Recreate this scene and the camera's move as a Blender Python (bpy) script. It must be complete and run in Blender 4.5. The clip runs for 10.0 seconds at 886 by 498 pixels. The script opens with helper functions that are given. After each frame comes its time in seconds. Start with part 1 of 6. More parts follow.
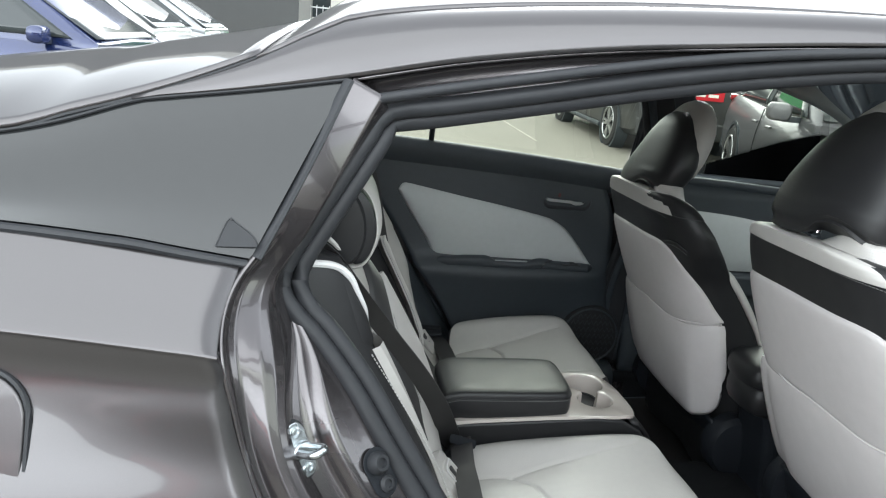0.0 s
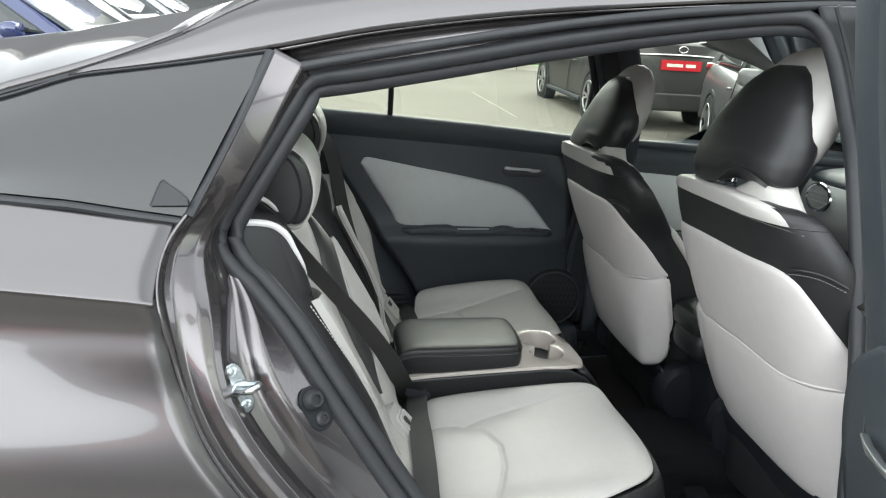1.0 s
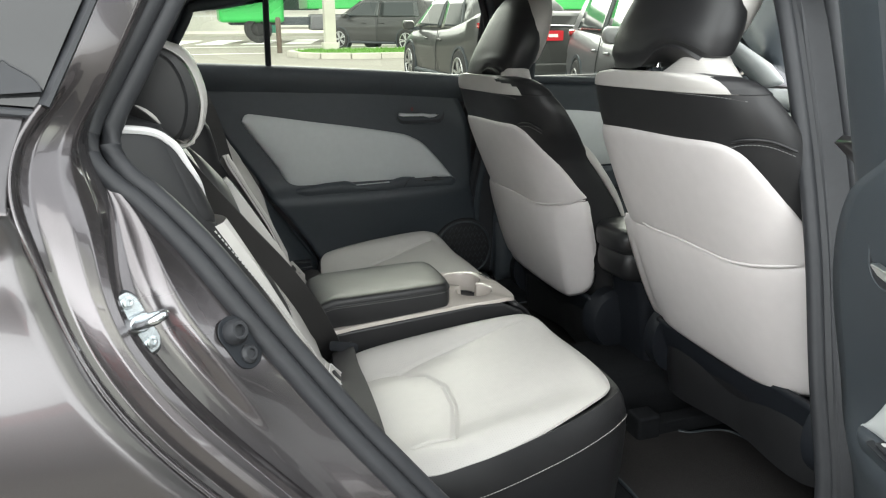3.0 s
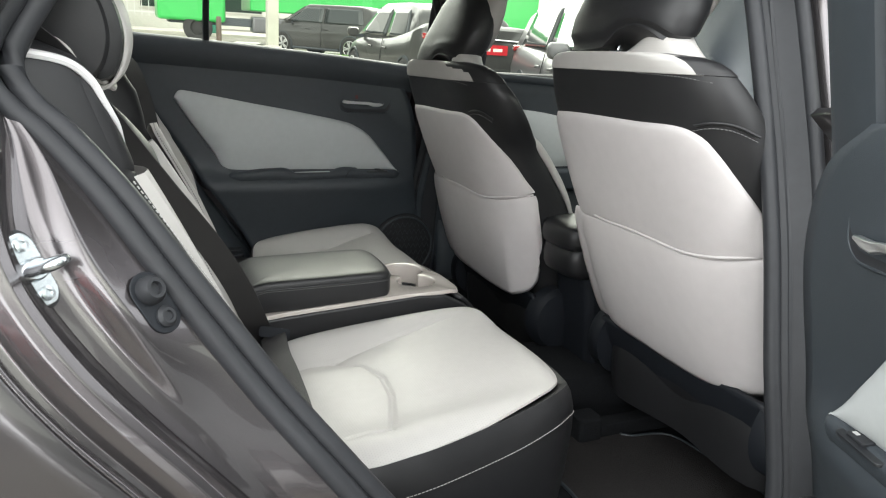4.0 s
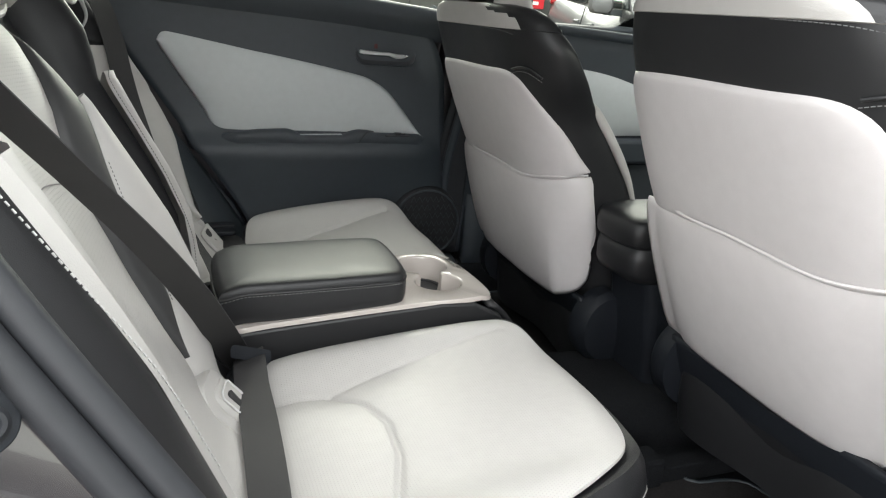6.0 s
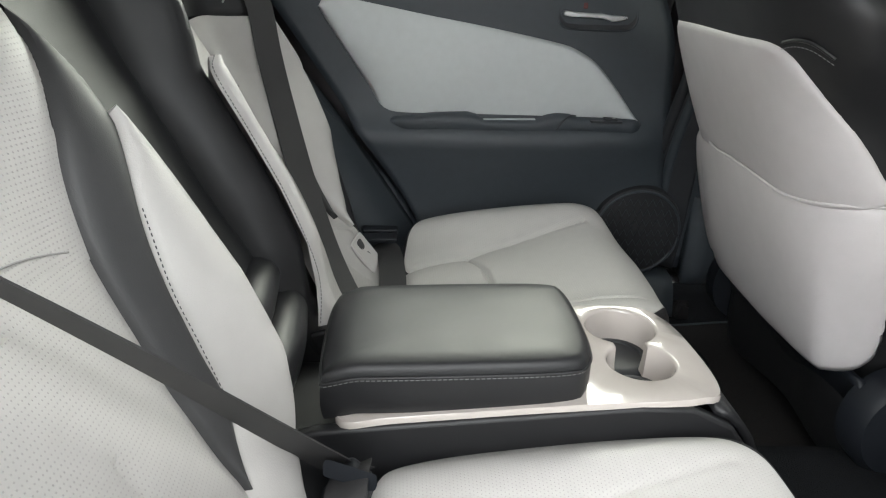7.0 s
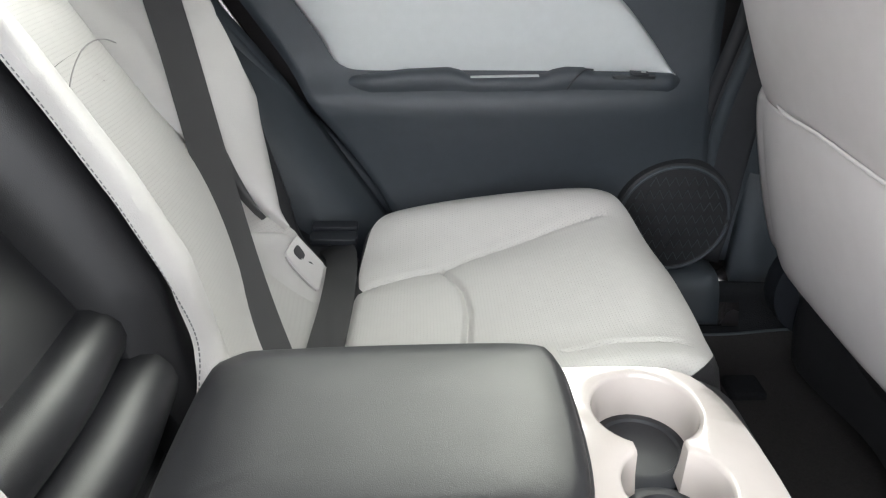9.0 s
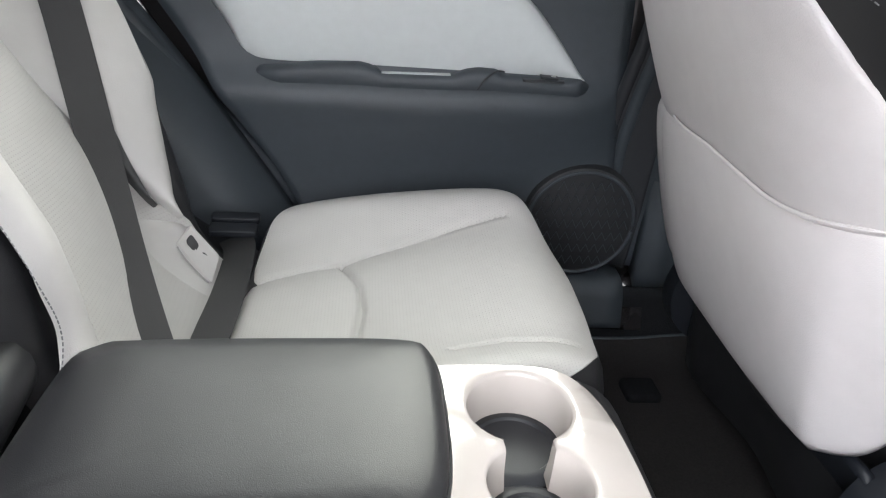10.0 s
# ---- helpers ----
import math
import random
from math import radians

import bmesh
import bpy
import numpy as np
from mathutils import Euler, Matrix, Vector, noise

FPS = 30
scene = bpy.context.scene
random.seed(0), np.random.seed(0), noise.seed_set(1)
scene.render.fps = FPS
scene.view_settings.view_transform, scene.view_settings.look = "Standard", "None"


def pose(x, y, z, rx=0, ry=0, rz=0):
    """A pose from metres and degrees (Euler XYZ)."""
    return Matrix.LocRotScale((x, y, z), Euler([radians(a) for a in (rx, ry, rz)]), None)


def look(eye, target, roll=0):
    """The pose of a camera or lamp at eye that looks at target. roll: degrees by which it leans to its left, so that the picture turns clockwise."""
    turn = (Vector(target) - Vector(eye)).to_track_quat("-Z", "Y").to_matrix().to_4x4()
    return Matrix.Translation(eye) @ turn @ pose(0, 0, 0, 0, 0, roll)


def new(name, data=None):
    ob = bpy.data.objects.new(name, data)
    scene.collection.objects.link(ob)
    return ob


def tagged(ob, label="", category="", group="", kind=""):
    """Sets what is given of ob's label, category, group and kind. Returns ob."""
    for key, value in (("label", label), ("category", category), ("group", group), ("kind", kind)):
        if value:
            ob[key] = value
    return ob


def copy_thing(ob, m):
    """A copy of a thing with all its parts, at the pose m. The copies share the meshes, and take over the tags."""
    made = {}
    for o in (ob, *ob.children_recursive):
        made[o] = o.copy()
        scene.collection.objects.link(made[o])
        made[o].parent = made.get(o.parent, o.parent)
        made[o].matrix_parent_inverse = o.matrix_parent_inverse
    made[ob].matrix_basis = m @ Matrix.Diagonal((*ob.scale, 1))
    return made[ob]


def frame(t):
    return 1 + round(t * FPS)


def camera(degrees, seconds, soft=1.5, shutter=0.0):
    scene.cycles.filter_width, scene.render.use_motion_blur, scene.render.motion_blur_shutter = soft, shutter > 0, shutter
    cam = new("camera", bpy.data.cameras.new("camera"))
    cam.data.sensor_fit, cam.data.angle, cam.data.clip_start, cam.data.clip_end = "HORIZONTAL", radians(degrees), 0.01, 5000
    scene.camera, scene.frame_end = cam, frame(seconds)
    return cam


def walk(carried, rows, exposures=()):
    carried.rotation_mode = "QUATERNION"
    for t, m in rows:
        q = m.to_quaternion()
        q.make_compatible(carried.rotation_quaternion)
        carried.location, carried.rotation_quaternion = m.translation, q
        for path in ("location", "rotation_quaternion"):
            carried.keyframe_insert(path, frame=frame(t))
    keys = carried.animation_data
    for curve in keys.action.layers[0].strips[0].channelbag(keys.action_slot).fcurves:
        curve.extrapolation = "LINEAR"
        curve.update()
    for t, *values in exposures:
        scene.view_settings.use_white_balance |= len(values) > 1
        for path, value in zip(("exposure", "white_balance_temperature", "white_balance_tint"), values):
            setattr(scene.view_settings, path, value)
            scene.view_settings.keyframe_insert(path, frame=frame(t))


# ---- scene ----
cam = camera(63.0, 10.0, 1.2)
PATH = [
    (0, (-0.024, -1.536, 1.391), (0.256, 0.357, 0.808), 5.9),
    (0.5, (0.036, -1.608, 1.399), (0.324, 0.274, 0.786), 5.2),
    (1, (0.065, -1.645, 1.383), (0.364, 0.231, 0.757), 3.7),
    (1.5, (0.083, -1.659, 1.38), (0.414, 0.209, 0.749), 2.2),
    (2, (0.08, -1.651, 1.361), (0.465, 0.206, 0.727), 0.8),
    (2.5, (0.079, -1.62, 1.313), (0.522, 0.225, 0.681), -0.7),
    (3, (0.022, -1.526, 1.202), (0.632, 0.273, 0.575), 0.1),
    (4.5, (0.031, -1.454, 1.113), (0.843, 0.28, 0.535), 4.5),
    (5, (0.017, -1.419, 1.101), (0.848, 0.298, 0.5), 4.3),
    (6.5, (0.24, -0.943, 1.078), (0.751, 0.827, 0.301), 5.6),
    (7, (0.297, -0.761, 1.069), (0.441, 1.04, 0.212), 2.4),
    (7.5, (0.347, -0.647, 1.03), (0.137, 1.133, 0.141), -2.7),
    (8, (0.371, -0.565, 0.995), (0.115, 1.19, 0.07), -3.0),
    (8.5, (0.401, -0.487, 0.983), (0.299, 1.258, 0.011), -1.9),
    (9, (0.414, -0.42, 0.998), (0.465, 1.319, 0.012), 0.4),
    (9.5, (0.447, -0.387, 1.005), (0.623, 1.357, 0.041), 2.8),
    (10, (0.464, -0.418, 0.99), (0.69, 1.313, 0.015), 5.1),
]
EXPOSURES = [(0.0, 2.38, 6150, 5), (1.0, 2.49, 6300, 5), (2.0, 2.58, 6450, 5), (5.0, 2.65, 6500, 8), (6.5, 2.98, 6450, 8), (7.5, 3.25, 6400, 8), (8.0, 3.3, 6400, 8), (8.5, 3.6, 6350, 9), (9.0, 3.8, 6300, 11), (10.0, 3.77, 6250, 12)]
walk(cam, [(t, look(eye, target, roll)) for t, eye, target, roll in PATH], EXPOSURES)

# ---- world and light ----
world = bpy.data.worlds.new("overcast_sky")
scene.world = world
world.use_nodes = True
wn = world.node_tree.nodes
wl = world.node_tree.links
sky = wn.new("ShaderNodeTexSky")
sky.sky_type = "NISHITA"
sky.sun_disc = False
sky.sun_elevation = radians(33)
sky.sun_rotation = radians(18)
sky.air_density, sky.dust_density, sky.ozone_density = 1.0, 1.2, 0.8
hsv = wn.new("ShaderNodeHueSaturation")
hsv.inputs["Saturation"].default_value = 0.10
wl.new(sky.outputs["Color"], hsv.inputs["Color"])
wl.new(hsv.outputs["Color"], wn["Background"].inputs["Color"])
wn["Background"].inputs["Strength"].default_value = 0.14

sun = new("sun", bpy.data.lights.new("sun", "SUN"))
sun.data.energy, sun.data.angle, sun.data.color = 1.0, radians(110), (1.0, 0.995, 0.98)
sun.matrix_world = look((-2.8, -8.0, 5.6), (0, 0, 0))

# ---- the car's frame: it leans a little to its left on the cambered lot ----
LEAN_AT = Vector((0.0, -0.76, 0.9))
CARM = Matrix.Translation(LEAN_AT) @ Matrix.Rotation(radians(-2.6), 4, "X") @ Matrix.Translation(-LEAN_AT)
MID = 0.005  # the car's centre line in y

# ---- mesh helpers ----
BASE = {}


def cr(pts, n, closed=False):
    """Smooth resampling of a polyline to n points, evenly by length."""
    p = np.array(pts, float)
    if len(p) == 2 and not closed:
        s = np.linspace(0, 1, n)[:, None]
        return p[0] * (1 - s) + p[1] * s
    if closed:
        q = np.vstack([p[-1], p, p[0], p[1]])
    else:
        q = np.vstack([2 * p[0] - p[1], p, 2 * p[-1] - p[-2]])
    out = []
    for i in range(1, len(q) - 2):
        a, b, c, d = q[i - 1], q[i], q[i + 1], q[i + 2]
        for t in np.linspace(0, 1, 12, endpoint=False):
            out.append(0.5 * (2 * b + (c - a) * t + (2 * a - 5 * b + 4 * c - d) * t * t + (3 * b - a - 3 * c + d) * t ** 3))
    out.append(q[-2])
    out = np.array(out)
    d = np.r_[0, np.cumsum(np.linalg.norm(np.diff(out, axis=0), axis=1))]
    at = np.linspace(0, d[-1], n + 1)[:-1] if closed else np.linspace(0, d[-1], n)
    return np.stack([np.interp(at, d, out[:, k]) for k in range(p.shape[1])], 1)


def lin(pts, n):
    """Resampling of a polyline with its corners kept."""
    p = np.array(pts, float)
    d = np.r_[0, np.cumsum(np.linalg.norm(np.diff(p, axis=0), axis=1))]
    at = np.linspace(0, d[-1], n)
    return np.stack([np.interp(at, d, p[:, k]) for k in range(p.shape[1])], 1)


def smooth(p, k=3):
    """Evens out a line of points, its ends kept."""
    p = np.array(p, float)
    for _ in range(k):
        q = p.copy()
        q[1:-1] = 0.25 * p[:-2] + 0.5 * p[1:-1] + 0.25 * p[2:]
        p = q
    return p


def grid(P, cu=False, cv=False, bm=None):
    bm = bm or bmesh.new()
    n, m = len(P), len(P[0])
    vs = [[bm.verts.new(tuple(map(float, P[i][j]))) for j in range(m)] for i in range(n)]
    for i in range(n if cu else n - 1):
        for j in range(m if cv else m - 1):
            q = [vs[i][j], vs[(i + 1) % n][j], vs[(i + 1) % n][(j + 1) % m], vs[i][(j + 1) % m]]
            try:
                bm.faces.new(q)
            except ValueError:
                pass
    return bm, vs


def loft(lines, n=40, m=None, smooth_across=True):
    """A sheet through lines, each resampled to n points; across them m points."""
    L = np.array([cr(l, n) for l in lines])
    if m:
        L = np.stack([(cr if smooth_across else lin)(L[:, k], m) for k in range(n)], 1)
    return grid(L)[0]


def capped(rings, caps=(True, True)):
    """Closed tube through rings of points."""
    bm, vs = grid(rings, cv=True)
    for k, cap in ((0, caps[0]), (-1, caps[1])):
        if cap:
            c = bm.verts.new(np.mean([v.co for v in vs[k]], axis=0).tolist())
            row = vs[k]
            for j in range(len(row)):
                bm.faces.new((row[j], row[(j + 1) % len(row)], c))
    bmesh.ops.recalc_face_normals(bm, faces=bm.faces)
    return bm


def rounded(w, h, r, n=6, cx=0.0, cy=0.0):
    """Outline of a rectangle with round corners."""
    out = []
    for k, (sx, sy) in enumerate(((1, 1), (-1, 1), (-1, -1), (1, -1))):
        for i in range(n + 1):
            a = radians(90 * k + 90 * i / n)
            out.append((cx + sx * (w / 2 - r) + r * math.cos(a), cy + sy * (h / 2 - r) + r * math.sin(a)))
    return out


def circle(r, n=32, cx=0.0, cy=0.0, ph=0.0):
    return [(cx + r * math.cos(2 * math.pi * i / n + ph), cy + r * math.sin(2 * math.pi * i / n + ph)) for i in range(n)]


def slab(outline, to3, depth):
    """Outline (2D) pushed to 3D by to3(a, b, d), d from 0 to depth, closed."""
    bm = bmesh.new()
    a = [bm.verts.new(to3(p[0], p[1], 0.0)) for p in outline]
    b = [bm.verts.new(to3(p[0], p[1], depth)) for p in outline]
    n = len(a)
    bm.faces.new(a)
    bm.faces.new(b[::-1])
    for i in range(n):
        bm.faces.new((a[i], a[(i + 1) % n], b[(i + 1) % n], b[i]))
    bmesh.ops.recalc_face_normals(bm, faces=bm.faces)
    return bm


def dome(outline, rows, to3, bottom=True):
    """Rings of an outline: rows of (scale, height); to3(a, b, h). Closed at the top centre."""
    o = np.array(outline, float)
    c = o.mean(0)
    rings = [[to3(*(c + (p - c) * s), h) for p in o] for s, h in rows]
    return capped(rings, (bottom, True))


def sweep(pts, r, seg=10, n=None, flat=1.0, up=(0, 0, 1), closed=False):
    """Tube along points; flat squeezes it along the direction across up."""
    p = cr(pts, n, closed) if n else np.array(pts, float)
    N = len(p)
    rings = []
    for i in range(N):
        if closed:
            t = Vector(p[(i + 1) % N] - p[i - 1]).normalized()
        else:
            t = Vector(p[min(i + 1, N - 1)] - p[max(i - 1, 0)]).normalized()
        s = t.cross(Vector(up))
        if s.length < 1e-4:
            s = t.cross(Vector((1, 0, 0)))
        s.normalize()
        u = s.cross(t)
        rr = r[i] if hasattr(r, "__len__") else r
        rings.append([Vector(p[i]) + s * (math.cos(a) * rr) + u * (math.sin(a) * rr * flat) for a in np.linspace(0, 2 * math.pi, seg, endpoint=False)])
    if closed:
        bm, _ = grid(rings, cu=True, cv=True)
        bmesh.ops.recalc_face_normals(bm, faces=bm.faces)
        return bm
    return capped(rings)


def ribbon(pts, sides, width, thick, n=40):
    """A strap along pts, its width along the side vectors."""
    p, s = cr(pts, n), cr(sides, n)
    rings = []
    for i in range(n):
        t = Vector(p[min(i + 1, n - 1)] - p[max(i - 1, 0)]).normalized()
        w = Vector(s[i]).normalized()
        u = t.cross(w).normalized()
        w = u.cross(t)
        h, k = width / 2, thick / 2
        rings.append([Vector(p[i]) + w * a + u * b for a, b in ((-h, -k), (-h * 0.5, -k), (h * 0.5, -k), (h, -k), (h, k), (h * 0.5, k), (-h * 0.5, k), (-h, k))])
    return capped(rings)


def box(x0, x1, y0, y1, z0, z1):
    bm = bmesh.new()
    bmesh.ops.create_cube(bm, size=1)
    bm.transform(Matrix.Translation(((x0 + x1) / 2, (y0 + y1) / 2, (z0 + z1) / 2)) @ Matrix.Diagonal((x1 - x0, y1 - y0, z1 - z0, 1)))
    return bm


def patch(S, A, B, n=36, m=12, lift=0.004, puff=0.006, ends=True, flip=1.0):
    """A padded panel on the surface S(u, v) between the curves A and B (both in u, v), sunk at its rim."""
    a, b = cr(A, n), cr(B, n)
    P = []
    for i in range(n):
        row = []
        for j in range(m):
            t = j / (m - 1)
            uv = a[i] * (1 - t) + b[i] * t
            p = np.array(S(*uv))
            e = 1e-3
            du = (np.array(S(uv[0] + e, uv[1])) - p) / e
            dv = (np.array(S(uv[0], uv[1] + e)) - p) / e
            nn = np.cross(du, dv)
            nn *= flip / (np.linalg.norm(nn) + 1e-9)
            ea = 1 - abs(2 * t - 1) ** 6
            s = i / (n - 1)
            eb = 1 - abs(2 * s - 1) ** 16 if ends else 1
            f = min(ea, 1) * eb
            row.append(p + nn * (-0.003 + (lift + 0.003) * f ** 0.5 + puff * f * (1 - (2 * t - 1) ** 2)))
        P.append(row)
    return grid(P)[0]


def groove(p, line, depth, width):
    """Depth of a seam along a polyline at the point p (2D)."""
    best = 1e9
    for a, b in zip(line[:-1], line[1:]):
        ax, ay, bx, by = a[0], a[1], b[0], b[1]
        dx, dy = bx - ax, by - ay
        t = max(0.0, min(1.0, ((p[0] - ax) * dx + (p[1] - ay) * dy) / (dx * dx + dy * dy + 1e-12)))
        best = min(best, (p[0] - ax - t * dx) ** 2 + (p[1] - ay - t * dy) ** 2)
    return depth * math.exp(-best / (width * width))


def finish(bm, name, mat, angle=38.0):
    bm.normal_update()
    for f in bm.faces:
        f.smooth = True
    for e in bm.edges:
        e.smooth = not (len(e.link_faces) == 2 and e.calc_face_angle(0) > radians(angle))
    me = bpy.data.meshes.new(name)
    bm.to_mesh(me)
    bm.free()
    if mat:
        me.materials.append(mat)
    return me


def dress(ob, bevel=0.0, solid=0.0, sub=0):
    if solid:
        k = ob.modifiers.new("thickness", "SOLIDIFY")
        k.thickness, k.offset = solid, -1
    if bevel:
        k = ob.modifiers.new("edges", "BEVEL")
        k.width, k.segments, k.limit_method, k.angle_limit = bevel, 3, "ANGLE", radians(35)
    if sub:
        k = ob.modifiers.new("soft", "SUBSURF")
        k.levels = k.render_levels = sub
    return ob


def thing(name, label, category, at=(0, 0, 0), group="", kind="", frame_m=None):
    """An empty at the base of a thing, in the car's frame unless another is given."""
    ob = new(name)
    ob.empty_display_size = 0.1
    ob.matrix_basis = (CARM if frame_m is None else frame_m) @ Matrix.Translation(at)
    BASE[ob] = Vector(at)
    return tagged(ob, label, category, group, kind)


def part(name, bm, mat, parent, label="", X=None, **k):
    """One mesh under a thing or a part; bm is in the frame of the thing's place."""
    if X is not None:
        bm.transform(X)
        if X.determinant() < 0:
            bmesh.ops.reverse_faces(bm, faces=bm.faces)
    at = BASE[parent]
    bm.transform(Matrix.Translation(-at))
    angle = k.pop("angle", 38.0)
    ob = dress(new(name, finish(bm, name, mat, angle)), **k)
    ob.parent = parent
    BASE[ob] = at
    return tagged(ob, label)


def solo(name, bm, mat, label, category, at=(0, 0, 0), group="", kind="", frame_m=None, **k):
    bm.transform(Matrix.Translation(-Vector(at)))
    angle = k.pop("angle", 38.0)
    ob = dress(new(name, finish(bm, name, mat, angle)), **k)
    ob.matrix_basis = (CARM if frame_m is None else frame_m) @ Matrix.Translation(at)
    BASE[ob] = Vector(at)
    return tagged(ob, label, category, group, kind)


WORLD = Matrix.Identity(4)


# ---- materials ----
def mat(name, color, rough=0.5, metal=0.0, coat=0.0, vary=0.12, big=2.5, fine=60.0, bump=0.0, bump_scale=300.0, spec=0.5, rough_vary=0.08, dots=None, tex_dist=0.001, edge=1.0):
    """A surface with variation at two scales and fine relief; dots=(axis a, axis b, per metre, depth) makes perforations."""
    m = bpy.data.materials.new(name)
    m.use_nodes = True
    N, L = m.node_tree.nodes, m.node_tree.links
    b = N["Principled BSDF"]
    b.inputs["Metallic"].default_value = metal
    b.inputs["Coat Weight"].default_value = coat
    b.inputs["Coat Roughness"].default_value = 0.04
    b.inputs["Specular IOR Level"].default_value = spec
    b.inputs["Specular Tint"].default_value = (edge, edge, edge, 1)
    tc = N.new("ShaderNodeTexCoord")

    def noise_at(scale, detail=3.0):
        t = N.new("ShaderNodeTexNoise")
        t.inputs["Scale"].default_value = scale
        t.inputs["Detail"].default_value = detail
        L.new(tc.outputs["Object"], t.inputs["Vector"])
        return t.outputs["Fac"]

    def math_node(op, a, c=None):
        k = N.new("ShaderNodeMath")
        k.operation = op
        for i, v in enumerate((a, c)):
            if v is None:
                continue
            if isinstance(v, (int, float)):
                k.inputs[i].default_value = v
            else:
                L.new(v, k.inputs[i])
        return k.outputs[0]

    mixed = math_node("ADD", math_node("MULTIPLY", noise_at(big), 0.6), math_node("MULTIPLY", noise_at(fine), 0.4))
    ramp = N.new("ShaderNodeMapRange")
    ramp.inputs["From Min"].default_value, ramp.inputs["From Max"].default_value = 0.3, 0.7
    ramp.inputs["To Min"].default_value, ramp.inputs["To Max"].default_value = 1 - vary, 1 + vary
    L.new(mixed, ramp.inputs["Value"])
    sc = N.new("ShaderNodeVectorMath")
    sc.operation = "SCALE"
    sc.inputs[0].default_value = color
    L.new(ramp.outputs["Result"], sc.inputs["Scale"])
    colour = sc.outputs["Vector"]
    rr = N.new("ShaderNodeMapRange")
    rr.inputs["To Min"].default_value, rr.inputs["To Max"].default_value = rough - rough_vary, rough + rough_vary
    L.new(noise_at(big * 3), rr.inputs["Value"])
    L.new(rr.outputs["Result"], b.inputs["Roughness"])
    height = None
    if bump:
        height = math_node("MULTIPLY", noise_at(bump_scale, 2.0), bump)
    if dots:
        ax, bx, per, deep, dark_ = dots
        sep = N.new("ShaderNodeSeparateXYZ")
        L.new(tc.outputs["Object"], sep.inputs[0])
        aa = math_node("MULTIPLY", sep.outputs[ax], per)
        bb = math_node("MULTIPLY", sep.outputs[bx], per)
        row = math_node("FLOOR", bb)
        shift = math_node("MULTIPLY", math_node("MODULO", math_node("ABSOLUTE", row), 2.0), 0.5)
        fa = math_node("SUBTRACT", math_node("FRACT", math_node("ADD", aa, shift)), 0.5)
        fb = math_node("SUBTRACT", math_node("FRACT", bb), 0.5)
        rad = math_node("SQRT", math_node("ADD", math_node("MULTIPLY", fa, fa), math_node("MULTIPLY", fb, fb)))
        hole = N.new("ShaderNodeMapRange")
        hole.inputs["From Min"].default_value, hole.inputs["From Max"].default_value = 0.10, 0.21
        hole.inputs["To Min"].default_value, hole.inputs["To Max"].default_value = 0.0, 1.0
        L.new(rad, hole.inputs["Value"])
        mx = N.new("ShaderNodeMix")
        mx.data_type = "RGBA"
        mx.inputs["A"].default_value = (*[c * dark_ for c in color], 1)
        L.new(hole.outputs["Result"], mx.inputs["Factor"])
        L.new(colour, mx.inputs["B"])
        colour = mx.outputs["Result"]
        h2 = math_node("MULTIPLY", hole.outputs["Result"], deep)
        height = math_node("ADD", height, h2) if height is not None else h2
    L.new(colour, b.inputs["Base Color"])
    if height is not None:
        bp = N.new("ShaderNodeBump")
        bp.inputs["Distance"].default_value = tex_dist
        L.new(height, bp.inputs["Height"])
        L.new(bp.outputs["Normal"], b.inputs["Normal"])
    return m


def glass(name, tint=(0.9, 0.95, 0.93), rough=0.0, dark=0.0):
    """Thin car glass: clear with a mirror gloss; dark panes let little through."""
    m = bpy.data.materials.new(name)
    m.use_nodes = True
    N, L = m.node_tree.nodes, m.node_tree.links
    N.remove(N["Principled BSDF"])
    tr, gl, fr, mx = (N.new("ShaderNode" + k) for k in ("BsdfTransparent", "BsdfGlossy", "Fresnel", "MixShader"))
    tr.inputs["Color"].default_value = (*[c * (1 - dark) for c in tint], 1)
    gl.inputs["Roughness"].default_value = rough
    gl.inputs["Color"].default_value = (1, 1, 1, 1)
    fr.inputs["IOR"].default_value = 1.45
    L.new(fr.outputs[0], mx.inputs[0])
    L.new(tr.outputs[0], mx.inputs[1])
    L.new(gl.outputs[0], mx.inputs[2])
    L.new(mx.outputs[0], N["Material Output"].inputs["Surface"])
    return m


M_PAINT = mat("grey_metallic_paint", (0.112, 0.106, 0.109), 0.31, 0.85, 0.5, 0.05, 1.0, 900.0, rough_vary=0.03, edge=0.25)
M_JAMB = mat("grey_jamb_paint", (0.118, 0.109, 0.113), 0.26, 0.85, 0.9, 0.08, 3.0, 700.0, rough_vary=0.05, edge=0.3)
M_RUBBER = mat("black_rubber", (0.027, 0.0285, 0.032), 0.50, spec=0.32, vary=0.15, bump=0.15, bump_scale=900, tex_dist=0.0005)
M_DARKTRIM = mat("black_hard_plastic", (0.012, 0.014, 0.018), 0.5, vary=0.12, bump=0.5, bump_scale=900, tex_dist=0.0005, spec=0.3)
M_TRIM = mat("black_soft_plastic", (0.036, 0.044, 0.052), 0.52, spec=0.55, vary=0.12, bump=0.6, bump_scale=900, tex_dist=0.0006)
M_TRIMGLOSS = mat("black_satin_plastic", (0.020, 0.022, 0.025), 0.42, vary=0.1)
M_DARKGLASS = mat("privacy_glass", (0.020, 0.021, 0.022), 0.06, 0.0, 0.0, 0.05, rough_vary=0.01, spec=0.55)
M_LIGHT = mat("light_grey_leatherette", (0.466, 0.452, 0.433), 0.45, vary=0.05, big=4, fine=40, bump=0.5, bump_scale=700, tex_dist=0.0006)
